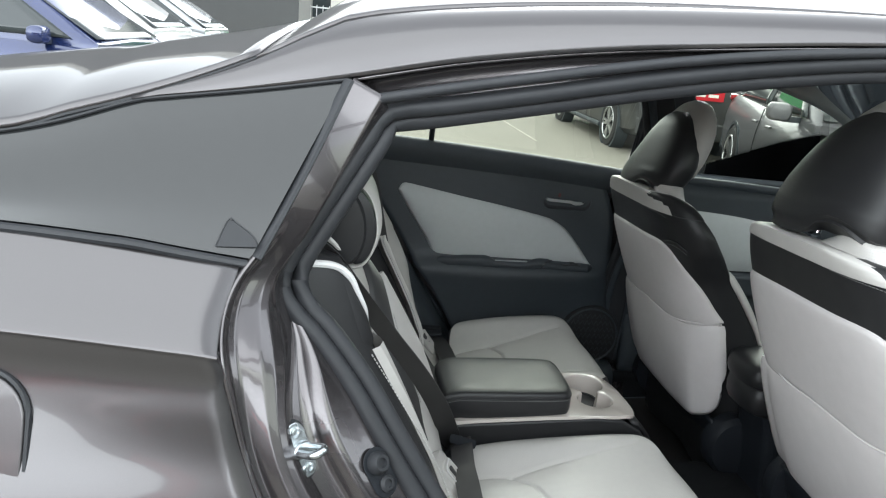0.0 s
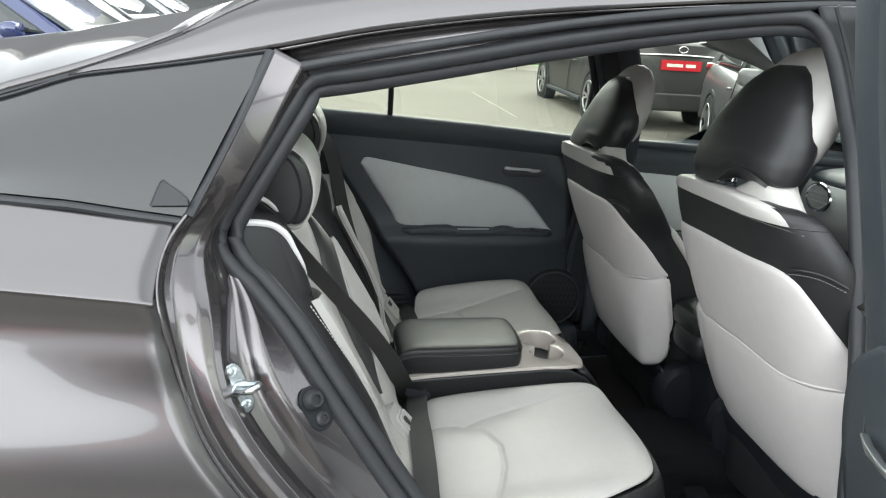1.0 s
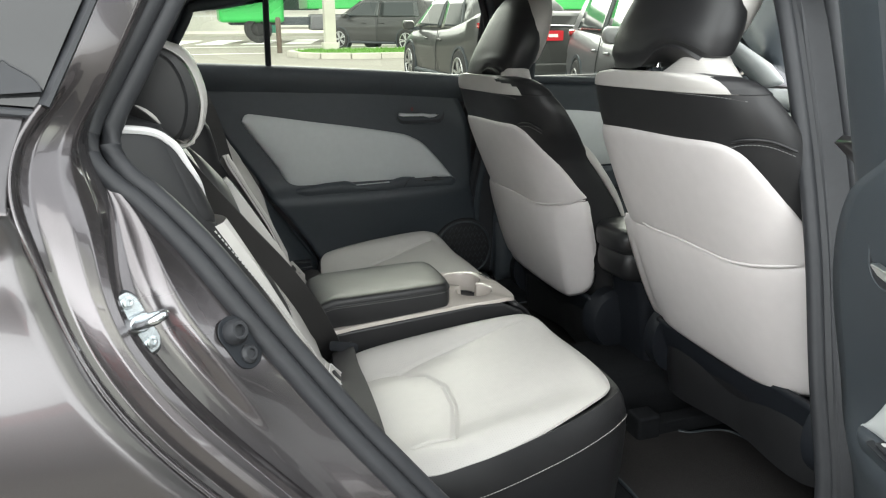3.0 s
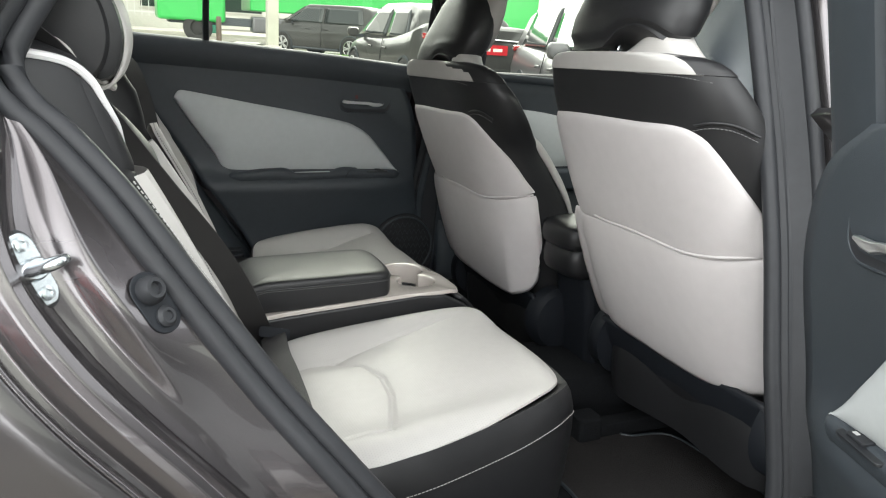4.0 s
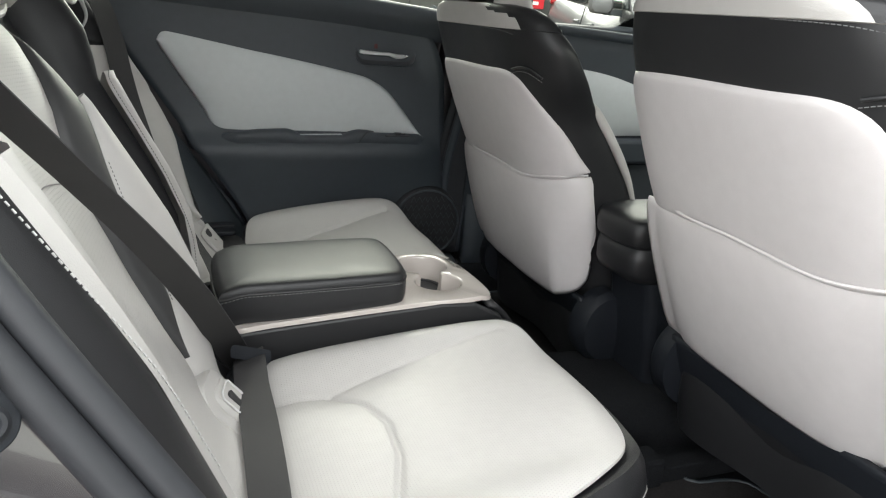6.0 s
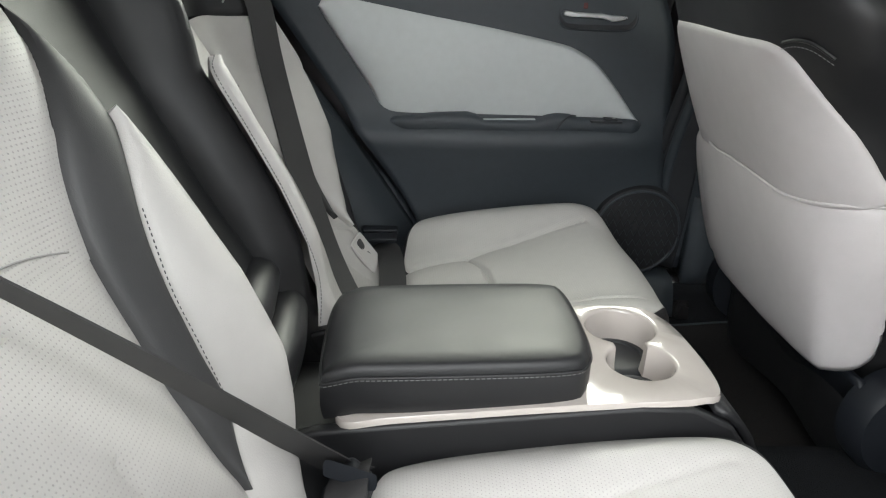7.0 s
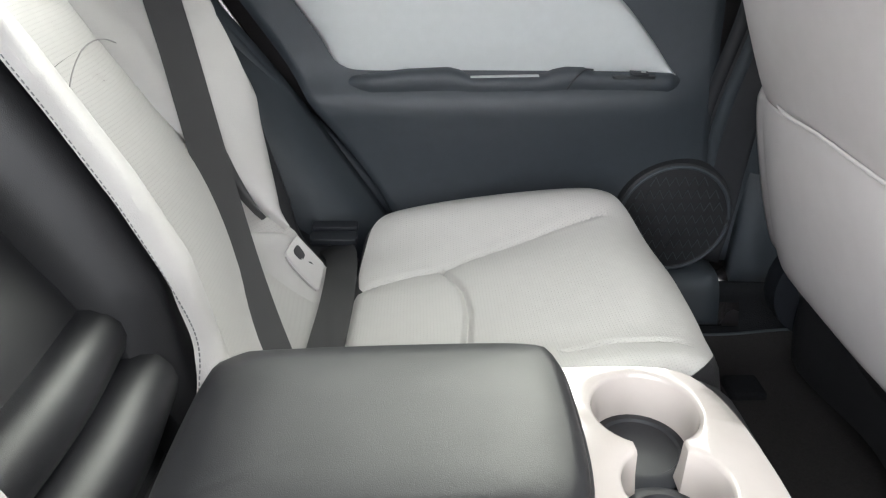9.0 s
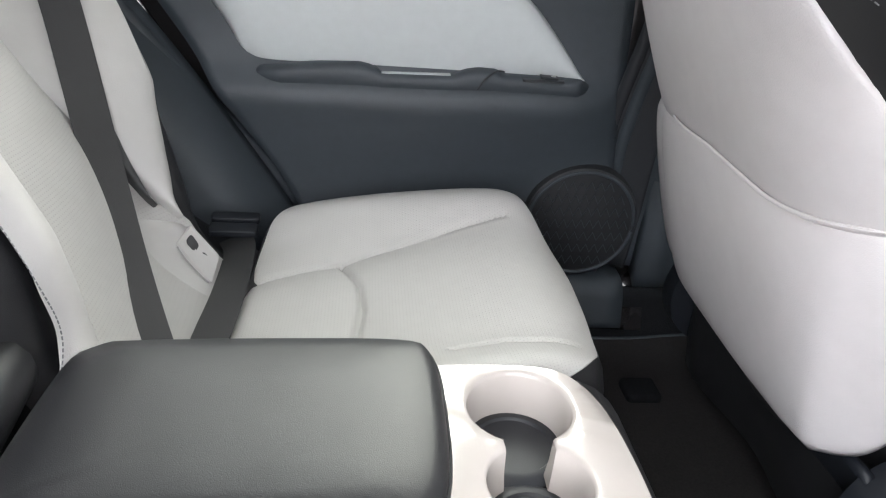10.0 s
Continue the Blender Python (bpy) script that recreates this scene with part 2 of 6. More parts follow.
M_SHELL = mat("pale_rose_grey_leatherette", (0.535, 0.508, 0.505), 0.47, vary=0.05, big=4, fine=40, bump=0.6, bump_scale=700, tex_dist=0.0006)
M_PERF_BACK = mat("perforated_light_leatherette_back", (0.466, 0.452, 0.433), 0.48, vary=0.05, dots=(1, 2, 250.0, 0.25, 0.84), tex_dist=0.0012)
M_PERF_SEAT = mat("perforated_light_leatherette_seat", (0.466, 0.452, 0.433), 0.48, vary=0.05, dots=(1, 0, 250.0, 0.25, 0.84), tex_dist=0.0012)
M_BLACK = mat("black_leatherette", (0.0146, 0.0148, 0.0160), 0.42, vary=0.12, big=5, fine=50, bump=0.5, bump_scale=1300, tex_dist=0.0004, spec=0.42)
M_SEAM = mat("pale_thread", (0.60, 0.60, 0.58), 0.7, bump=0.5, bump_scale=900)
M_DARKSEAM = mat("dark_thread", (0.032, 0.032, 0.036), 0.7)
M_INSERT = mat("grey_door_vinyl", (0.52, 0.545, 0.545), 0.5, vary=0.05, bump=0.4, bump_scale=800, tex_dist=0.0005)
M_SILVER = mat("silver_trim", (0.62, 0.62, 0.62), 0.35, vary=0.05)
M_WHITE = mat("warm_white_gloss_plastic", (0.485, 0.443, 0.408), 0.18, coat=0.6, vary=0.03, rough_vary=0.04)
M_CHROME = mat("chrome", (0.82, 0.83, 0.85), 0.08, 1.0, vary=0.03, rough_vary=0.03)
M_ZINC = mat("zinc_plated_steel", (0.62, 0.66, 0.68), 0.25, 1.0, vary=0.12, fine=120)
M_BELT = mat("charcoal_webbing", (0.029, 0.028, 0.029), 0.6, vary=0.1, bump=1.0, bump_scale=1400, tex_dist=0.0008)
M_CARPET = mat("black_carpet", (0.016, 0.017, 0.019), 0.95, vary=0.35, fine=220, bump=1.0, bump_scale=600, tex_dist=0.003, spec=0.1)
M_MAT = mat("dark_grey_carpet_mat", (0.035, 0.033, 0.033), 0.95, vary=0.3, fine=260, bump=1.0, bump_scale=700, tex_dist=0.003, spec=0.1)
M_HEAD = mat("pale_grey_headliner", (0.70, 0.70, 0.68), 0.9, vary=0.05, bump=0.6, bump_scale=500)
M_DASH = mat("pale_grey_dash_plastic", (0.45, 0.47, 0.46), 0.5, vary=0.05, bump=0.5, bump_scale=700)
M_CLEAR = glass("clear_glass", (0.82, 0.845, 0.74))
M_SCREEN = glass("laminated_windscreen", (0.60, 0.63, 0.58))
M_RED = mat("red_lens", (0.35, 0.012, 0.015), 0.12, coat=1.0, vary=0.1)
M_ASPHALT = mat("worn_asphalt", (0.205, 0.194, 0.168), 0.9, vary=0.16, big=0.35, fine=30, bump=1.0, bump_scale=120, tex_dist=0.006, spec=0.25)
M_KERB = mat("kerb_concrete", (0.42, 0.40, 0.36), 0.9, vary=0.15, big=1.5, fine=40, bump=0.8, bump_scale=90, tex_dist=0.003)
M_LINE = mat("white_road_paint", (0.70, 0.70, 0.66), 0.8, vary=0.18, fine=25)
M_FADED = mat("faded_road_paint", (0.33, 0.315, 0.275), 0.9, vary=0.3, fine=18)
M_BLUELINE = mat("pale_blue_road_paint", (0.38, 0.58, 0.60), 0.8, vary=0.2, fine=25)
M_GRASS = mat("short_grass", (0.10, 0.24, 0.035), 0.9, vary=0.3, big=2, fine=60, bump=1.0, bump_scale=60, tex_dist=0.02)
M_TYRE = mat("tyre_rubber", (0.02, 0.02, 0.021), 0.8, vary=0.2)
M_RIM = mat("alloy", (0.55, 0.56, 0.57), 0.3, 0.9, vary=0.06)
M_CARGLASS = mat("car_window", (0.03, 0.036, 0.038), 0.06, vary=0.05, rough_vary=0.02, spec=0.5)
M_GREEN = mat("bright_green_paint", (0.03, 0.34, 0.07), 0.4, coat=0.3, vary=0.08, big=0.8)
M_WOODY = mat("brown_bollard_paint", (0.10, 0.075, 0.06), 0.7, vary=0.2)
M_DGREEN = mat("dark_green_paint", (0.03, 0.16, 0.11), 0.5, vary=0.1)
M_WALL = mat("pale_render_wall", (0.55, 0.54, 0.50), 0.85, vary=0.1, big=0.5, fine=12)

# ---- the car's body shell ----
car = thing("hatchback_car", "dark grey metallic hatchback car parked with its rear door open", "car", (0, MID, 0))


MIRROR = Matrix.Translation((0, 2 * MID, 0)) @ Matrix.Diagonal((1, -1, 1, 1))

# quarter panel: lines along x from the tail to the shut line, belt to sill
QUARTER = [
    [(-1.25, -0.66, 1.165), (-0.80, -0.695, 1.152), (-0.40, -0.706, 1.132), (-0.139, -0.722, 1.106)],
    [(-1.25, -0.70, 1.125), (-0.80, -0.735, 1.110), (-0.40, -0.752, 1.090), (-0.149, -0.766, 1.066)],
    [(-1.25, -0.74, 1.090), (-0.80, -0.775, 1.070), (-0.40, -0.796, 1.050), (-0.150, -0.806, 1.030)],
    [(-1.25, -0.742, 1.078), (-0.80, -0.778, 1.058), (-0.40, -0.798, 1.038), (-0.148, -0.808, 1.018)],
    [(-1.25, -0.735, 1.035), (-0.80, -0.772, 1.018), (-0.40, -0.794, 1.003), (-0.138, -0.804, 0.988)],
    [(-1.25, -0.738, 1.005), (-0.80, -0.780, 0.984), (-0.40, -0.802, 0.967), (-0.132, -0.811, 0.952)],
    [(-1.25, -0.765, 0.94), (-0.80, -0.812, 0.93), (-0.40, -0.821, 0.92), (-0.117, -0.818, 0.904)],
    [(-1.25, -0.77, 0.84), (-0.80, -0.838, 0.85), (-0.40, -0.850, 0.85), (-0.086, -0.836, 0.833)],
    [(-1.25, -0.77, 0.74), (-0.80, -0.852, 0.77), (-0.40, -0.864, 0.77), (-0.031, -0.849, 0.752)],
    [(-1.25, -0.77, 0.62), (-0.80, -0.862, 0.68), (-0.40, -0.868, 0.68), (0.042, -0.851, 0.660)],
    [(-1.25, -0.76, 0.45), (-0.80, -0.855, 0.60), (-0.40, -0.862, 0.60), (0.118, -0.852, 0.555)],
    [(-1.25, -0.74, 0.28), (-0.80, -0.845, 0.52), (-0.40, -0.855, 0.52), (0.24, -0.845, 0.38)],
]


def creased(lines, n=40, sub=6):
    """A sheet through lines whose own rows stay on the mesh."""
    L = np.array([cr(l, n) for l in lines])
    Q = np.concatenate([2 * L[:1] - L[1:2], L, 2 * L[-1:] - L[-2:-1]])
    rows = []
    for i in range(1, len(Q) - 2):
        a, b, c, d = Q[i - 1], Q[i], Q[i + 1], Q[i + 2]
        for t in np.linspace(0, 1, sub, endpoint=False):
            rows.append(0.5 * (2 * b + (c - a) * t + (2 * a - 5 * b + 4 * c - d) * t * t + (3 * b - a - 3 * c + d) * t ** 3))
    rows.append(Q[-2])
    return grid(rows)[0]


part("quarter_panel", creased(QUARTER), M_PAINT, car, solid=0.012)
part("quarter_panel", creased(QUARTER), M_PAINT, car, X=MIRROR, solid=0.012)

# small dark corner insert of the quarter window
tri = [(-0.168, 1.1255), (-0.155, 1.156), (-0.146, 1.1525), (-0.137, 1.1470), (-0.129, 1.1415), (-0.123, 1.1350), (-0.121, 1.1270)]
tri_y = lambda x, z: -0.7190 + 0.36 * (z - 1.1263)
for X in (None, MIRROR):
    qi = part("corner_insert", slab(tri, lambda a, b, d: (a, tri_y(a, b) - d, b), 0.0015), M_RUBBER, car, "dark corner insert", X=X)
    part("insert_edge", sweep([(x, tri_y(x, z) - 0.0015, z) for x, z in tri], 0.0009, 6, 30), M_RUBBER, qi, X=X)

# fuel flap: a round-cornered lid a little proud of the panel
flap_o = rounded(0.17, 0.20, 0.05, 8)
part("fuel_flap", slab([(p[0] * 1.0 - 0.430, p[1] + 0.895) for p in flap_o], lambda a, b, d: (a, -0.836 + 0.30 * (b - 0.86) - d, b), 0.006), M_PAINT, car, bevel=0.003)
part("flap_gap", sweep([(p[0] * 1.03 - 0.430, -0.838 + 0.30 * (p[1] * 1.03 + 0.035), p[1] * 1.03 + 0.895) for p in flap_o], 0.0035, 6, closed=True), M_RUBBER, car)

# quarter window: dark privacy glass with a black rim
QW_TOP = [(-1.10, -0.672, 1.165), (-0.70, -0.672, 1.192), (-0.426, -0.650, 1.229), (-0.290, -0.624, 1.272), (-0.262, -0.619, 1.279), (-0.138, -0.606, 1.300), (-0.029, -0.594, 1.321)]
QW_BOT = [(-1.10, -0.684, 1.160), (-0.70, -0.700, 1.152), (-0.400, -0.707, 1.138), (-0.290, -0.712, 1.131), (-0.262, -0.7135, 1.129), (-0.20, -0.717, 1.121), (-0.128, -0.718, 1.112)]
bow = lambda a, b, k: tuple(np.array(a) * (1 - k) + np.array(b) * k + np.array((0, -0.012 * 4 * k * (1 - k), 0)))
part("quarter_window", loft([[bow(a, b, k) for a, b in zip(QW_TOP, QW_BOT)] for k in (0, 0.25, 0.5, 0.75, 1)], 40, 20), M_DARKGLASS, car, "dark privacy glass")
part("quarter_window", loft([[bow(a, b, k) for a, b in zip(QW_TOP, QW_BOT)] for k in (0, 0.25, 0.5, 0.75, 1)], 40, 20), M_DARKGLASS, car, X=MIRROR)
part("window_gasket", sweep([(p[0], p[1] - 0.001, p[2] - 0.008) for p in QW_BOT[1:]], 0.006, 8, 40), M_RUBBER, car)
part("window_gasket", sweep([(-0.026, -0.597, 1.322), (-0.055, -0.638, 1.254), (-0.086, -0.676, 1.186), (-0.122, -0.716, 1.112)], 0.0085, 8, 30, flat=0.6), M_RUBBER, car)
part("window_gasket", sweep([(p[0], p[1] - 0.001, p[2] + 0.002) for p in QW_TOP[1:]], 0.0024, 6, 40), M_RUBBER, car)

# side rail of the roof, roof and hatch
DRIP = [(-0.285, -0.624, 1.277), (-0.262, -0.619, 1.283), (-0.138, -0.606, 1.304), (-0.029, -0.594, 1.325), (0.149, -0.577, 1.364), (0.40, -0.562, 1.402), (0.83, -0.545, 1.444), (1.20, -0.545, 1.445), (1.55, -0.56, 1.38), (2.05, -0.64, 1.16)]
DITCH = [(-0.285, -0.622, 1.279), (-0.206, -0.603, 1.308), (-0.141, -0.583, 1.338), (-0.072, -0.556, 1.377), (0.0, -0.527, 1.407), (0.20, -0.505, 1.440), (0.50, -0.490, 1.468), (0.90, -0.485, 1.485), (1.25, -0.49, 1.470), (1.55, -0.50, 1.405)]
rail = [cr(DRIP[:9], 60), cr(DITCH, 60)]
swell = np.clip((np.arange(60) - 1) / 12.0, 0, 1)[:, None]
rail3 = [rail[0], rail[0] * 0.66 + rail[1] * 0.34 + swell * np.array((0, -0.012, 0.010)), rail[0] * 0.33 + rail[1] * 0.67 + swell * np.array((0, -0.008, 0.012)), rail[1]]
part("roof_rail", loft(rail3, 60, 14), M_PAINT, car, solid=0.003)
part("roof_rail", loft(rail3, 60, 14), M_PAINT, car, X=MIRROR, solid=0.003)
roofl = []
d0 = cr(DITCH[2:], 40)
crown = lambda k: 1 - abs(1 - 2 * k) ** 3
for k in np.concatenate([[0, 0.012, 0.03, 0.06], np.linspace(0.10, 0.90, 11), [0.94, 0.97, 0.988, 1.0]]):
    roofl.append([(p[0] + 0.05 * crown(k) * max(0.0, 1 - i / 8) ** 2, p[1] * (1 - k) + (2 * MID - p[1]) * k, p[2] - 0.003 + 0.062 * crown(k)) for i, p in enumerate(d0)])
part("roof", loft(roofl, 40), M_PAINT, car, solid=0.008)
part("ditch_moulding", sweep([(p[0], p[1] + 0.001, p[2] - 0.003) for p in DITCH[2:]], 0.0040, 8, 60), M_RUBBER, car)
part("hatch_gap", sweep([(p[0], p[1] + 0.002, p[2] - 0.001) for p in ((-0.60, -0.667, 1.205), (-0.426, -0.648, 1.232), (-0.355, -0.636, 1.256), (-0.278, -0.620, 1.282), (-0.206, -0.601, 1.311), (-0.141, -0.581, 1.341))], 0.0038, 8, 40), M_RUBBER, car)
HEDGE = [(-1.25, -0.62, 1.10), (-0.80, -0.665, 1.170), (-0.60, -0.665, 1.207), (-0.426, -0.648, 1.233), (-0.355, -0.635, 1.257), (-0.278, -0.619, 1.283), (-0.206, -0.600, 1.312), (-0.141, -0.580, 1.342)]
h0 = cr(HEDGE, 40)
hl = []
rise = np.interp(h0[:, 0], (-1.25, -0.80, -0.44, -0.28, -0.141), (0.05, 0.085, 0.096, 0.082, 0.062))
HK = np.concatenate([[0, 0.012, 0.03, 0.06], np.linspace(0.10, 0.90, 13), [0.94, 0.97, 0.988, 1.0]])
for k in HK:
    hl.append([(p[0] + 0.05 * crown(k) * (i / 39) ** 4, p[1] * (1 - k) + (2 * MID - p[1]) * k, p[2] - 0.003 + rise[i] * crown(k)) for i, p in enumerate(h0)])
part("hatch", loft(hl, 40), M_PAINT, car, "glossy tailgate", solid=0.01)
h1 = [[l[i] for l in hl] for i in range(40)]
part("rear_glass", loft([[(p[0], p[1], p[2] + 0.004) for p in r[4:-4]] for r in h1[5:30:3]], 30, 20), M_CARGLASS, car, "dark rear screen")
part("hatch_seam", sweep([(p[0] + 0.004, p[1], p[2] - 0.001) for p in h1[39]], 0.0040, 8, 40), M_RUBBER, car)
part("tail_panel", loft([[(p[0], p[1], p[2]) for p in h1[0]], [(-1.30, y, 0.9) for y in np.linspace(-0.70, 0.71, 17)], [(-1.34, y, 0.55) for y in np.linspace(-0.72, 0.73, 17)], [(-1.28, y, 0.25) for y in np.linspace(-0.72, 0.73, 17)]], 20, 12), M_PAINT, car, solid=0.01)

# door opening: the painted jamb between the shut line and the seal
JAMB_OUT = [(-0.020, -0.600, 1.326), (-0.052, -0.640, 1.254), (-0.083, -0.678, 1.186), (-0.118, -0.717, 1.116), (-0.138, -0.730, 1.100), (-0.149, -0.764, 1.067), (-0.148, -0.806, 1.028), (-0.136, -0.806, 0.985), (-0.117, -0.817, 0.906), (-0.086, -0.832, 0.833), (-0.041, -0.843, 0.766), (0.020, -0.850, 0.692), (0.092, -0.853, 0.594), (0.16, -0.852, 0.50), (0.24, -0.845, 0.38)]
JAMB_IN = [(0.030, -0.578, 1.287), (0.004, -0.586, 1.250), (-0.030, -0.604, 1.192), (-0.066, -0.622, 1.132), (-0.090, -0.634, 1.090), (-0.098, -0.643, 1.056), (-0.082, -0.652, 1.026), (-0.052, -0.660, 0.998), (0.0, -0.678, 0.935), (0.050, -0.702, 0.862), (0.098, -0.722, 0.793), (0.152, -0.744, 0.717), (0.215, -0.770, 0.638), (0.29, -0.785, 0.54), (0.37, -0.79, 0.43)]
o_, i_ = smooth(cr(JAMB_OUT, 140), 10), smooth(cr(JAMB_IN, 140), 10)
OUTER = np.array([(0, 0), (0.05, 0.0005), (0.11, 0.003), (0.16, 0.012), (0.20, 0.017), (0.28, 0.016), (0.36, 0.009), (0.46, 0.001), (0.58, -0.003), (0.72, -0.002), (0.86, 0.004), (0.95, 0.010), (1.0, 0.019)])
INNER_LOW = np.array([(0, 0.018), (0.05, 0.023), (0.20, 0.0235), (0.30, 0.0225), (0.45, 0.0185), (0.70, 0.010), (1.0, 0.001)])
INNER = np.array([(0, 0.018), (0.05, 0.023), (0.20, 0.022), (0.28, 0.018), (0.34, 0.008), (0.39, 0.001), (0.45, -0.002), (0.55, -0.001), (0.75, 0.001), (1.0, 0.003)])
across = i_ - o_
inward = np.cross(np.gradient(smooth(o_, 20), axis=0), across)
inward /= np.linalg.norm(inward, axis=1)[:, None]
inward *= np.sign(inward[:, 1].mean())


def jamb_rows():
    """Flange, drain channel, rounded ridge, a sharp crease, and the flat striker panel, which widens downwards."""
    rows = []
    for n in range(140):
        z = (o_[n, 2] + i_[n, 2]) / 2
        fc = float(np.interp(z, (0.42, 0.55, 0.70, 0.80, 0.89, 0.94, 0.985, 1.03, 1.06), (0.54, 0.52, 0.47, 0.43, 0.41, 0.50, 0.70, 0.90, 0.96)))
        w = float(np.interp(z, (1.03, 1.13), (1.0, 0.0)))
        deep = min(1.0, (1 - fc) / 0.30)
        row = []
        for k in range(100):
            if k <= 60:
                f = fc * k / 60
                d = np.interp(k / 60, OUTER[:, 0], OUTER[:, 1]) * (1 if k < 45 else deep)
            else:
                f = fc + (1 - fc) * (k - 60) / 39
                low = float(np.interp(z, (0.74, 0.84), (1.0, 0.0)))
                d = (np.interp((k - 60) / 39, INNER[:, 0], INNER[:, 1]) * (1 - low) + np.interp((k - 60) / 39, INNER_LOW[:, 0], INNER_LOW[:, 1]) * low) * deep
            d = d * w - (1 - w) * 0.017 * (min(1.0, f / 0.55) if f < 0.62 else max(0.0, (1 - f) / 0.38))
            row.append(o_[n] + across[n] * f + inward[n] * d)
        rows.append(row)
    rows = np.array(rows)
    return np.stack([smooth(rows[:, k], 12) for k in range(100)], 1)


JAMB = jamb_rows()


def on_jamb(z, f):
    """A point of the jamb at the height z and the share f of its width, and the way out of it."""
    mid_z = (o_[:, 2] + i_[:, 2]) / 2
    n = int(np.argmin(np.abs(mid_z - z)))
    want = o_[n] + across[n] * f
    k = int(np.argmin(np.linalg.norm(JAMB[n] - want, axis=1)))
    return Vector(JAMB[n, k]), -Vector(inward[n])


part("door_jamb", grid(JAMB)[0], M_JAMB, car, "painted sheet metal door jamb", solid=0.006)
part("door_jamb", grid(JAMB)[0], M_JAMB, car, X=MIRROR, solid=0.006)

# head of the opening and sill
HEAD_OUT = [(-0.020, -0.597, 1.322), (0.149, -0.575, 1.360), (0.40, -0.560, 1.398), (0.83, -0.543, 1.440), (0.97, -0.543, 1.446)]
HEAD_IN = [(0.030, -0.575, 1.285), (0.102, -0.571, 1.299), (0.236, -0.563, 1.326), (0.41, -0.552, 1.362), (0.594, -0.543, 1.394), (0.827, -0.533, 1.425), (0.93, -0.535, 1.420)]
ho, hi = cr(HEAD_OUT, 50), cr(HEAD_IN, 50)
hrows = [ho * (1 - f) + hi * f + np.array((0, d, 0)) for f, d in ((0, 0.002), (0.08, 0.010), (0.25, 0.013), (0.45, 0.012), (0.62, 0.013), (0.80, 0.012), (1.0, 0.004))]
part("door_head", loft(hrows, 50, 40), M_JAMB, car, solid=0.006)
part("door_head", loft(hrows, 50, 40), M_JAMB, car, X=MIRROR, solid=0.006)
SEAL = [(0.822, -0.560, 1.408), (0.780, -0.540, 1.418)] + [(p[0], p[1], p[2]) for p in HEAD_IN[::-1][2:]] + JAMB_IN[1:] + [(0.46, -0.795, 0.375), (0.56, -0.80, 0.36), (0.78, -0.80, 0.36), (0.875, -0.80, 0.40), (0.898, -0.792, 0.48), (0.894, -0.755, 0.66), (0.909, -0.704, 0.838), (0.913, -0.663, 0.976), (0.909, -0.640, 1.06), (0.900, -0.604, 1.19), (0.880, -0.593, 1.26), (0.847, -0.577, 1.36)]
part("door_seal", sweep([(p[0], p[1] + 0.002, p[2]) for p in SEAL], 0.0125, 12, 150, closed=True), M_RUBBER, car, "black rubber weatherstrip")
part("door_seal", sweep([(p[0], p[1] + 0.002, p[2]) for p in SEAL], 0.0125, 12, 150, closed=True), M_RUBBER, car, X=MIRROR)
INLIP = [(p[0] + (0.022 if p[0] < 0.3 and p[2] < 1.27 else (0.022 if p[0] > 0.80 and p[2] > 0.38 else 0)), p[1] + 0.016, p[2] - (0.018 if p[2] > 1.25 else (-0.012 if p[2] < 0.45 else 0))) for p in SEAL]
part("seal_lip", sweep(INLIP, 0.013, 10, 150, closed=True), M_RUBBER, car)
part("seal_lip", sweep(INLIP, 0.013, 10, 150, closed=True), M_TRIM, car, X=MIRROR)
HEADSEAL = [(0.012, -0.596, 1.302), (0.102, -0.585, 1.322), (0.236, -0.577, 1.350), (0.41, -0.564, 1.384), (0.594, -0.556, 1.412), (0.827, -0.546, 1.437), (0.95, -0.546, 1.44)]
part("upper_seal", sweep(HEADSEAL, 0.0075, 10, 60), M_RUBBER, car)
for X in (None, MIRROR):
    part("sill", loft([[(0.22, -0.847, 0.40), (1.0, -0.85, 0.36)], [(0.22, -0.835, 0.37), (1.0, -0.835, 0.345)], [(0.22, -0.80, 0.362), (1.0, -0.80, 0.350)], [(0.22, -0.74, 0.36), (1.0, -0.74, 0.35)], [(0.22, -0.70, 0.30), (1.0, -0.70, 0.27)]], 20, 20), M_JAMB, car, X=X, solid=0.01)
for X in (None, MIRROR):
    part("scuff_plate", loft([[(0.35, -0.795, 0.372), (0.95, -0.795, 0.362)], [(0.35, -0.75, 0.382), (0.95, -0.75, 0.372)], [(0.35, -0.70, 0.370), (0.95, -0.70, 0.360)], [(0.35, -0.675, 0.30), (0.95, -0.675, 0.29)]], 20, 16), M_TRIM, car, X=X, solid=0.004)
part("side_skirt", loft([[(0.2, -0.848, 0.40), (2.3, -0.85, 0.36)], [(0.2, -0.86, 0.32), (2.3, -0.86, 0.30)], [(0.2, -0.82, 0.20), (2.3, -0.82, 0.20)]], 20, 12), M_PAINT, car, solid=0.02)
part("side_skirt", loft([[(0.2, -0.848, 0.40), (2.3, -0.85, 0.36)], [(0.2, -0.86, 0.32), (2.3, -0.86, 0.30)], [(0.2, -0.82, 0.20), (2.3, -0.82, 0.20)]], 20, 12), M_PAINT, car, X=MIRROR, solid=0.02)

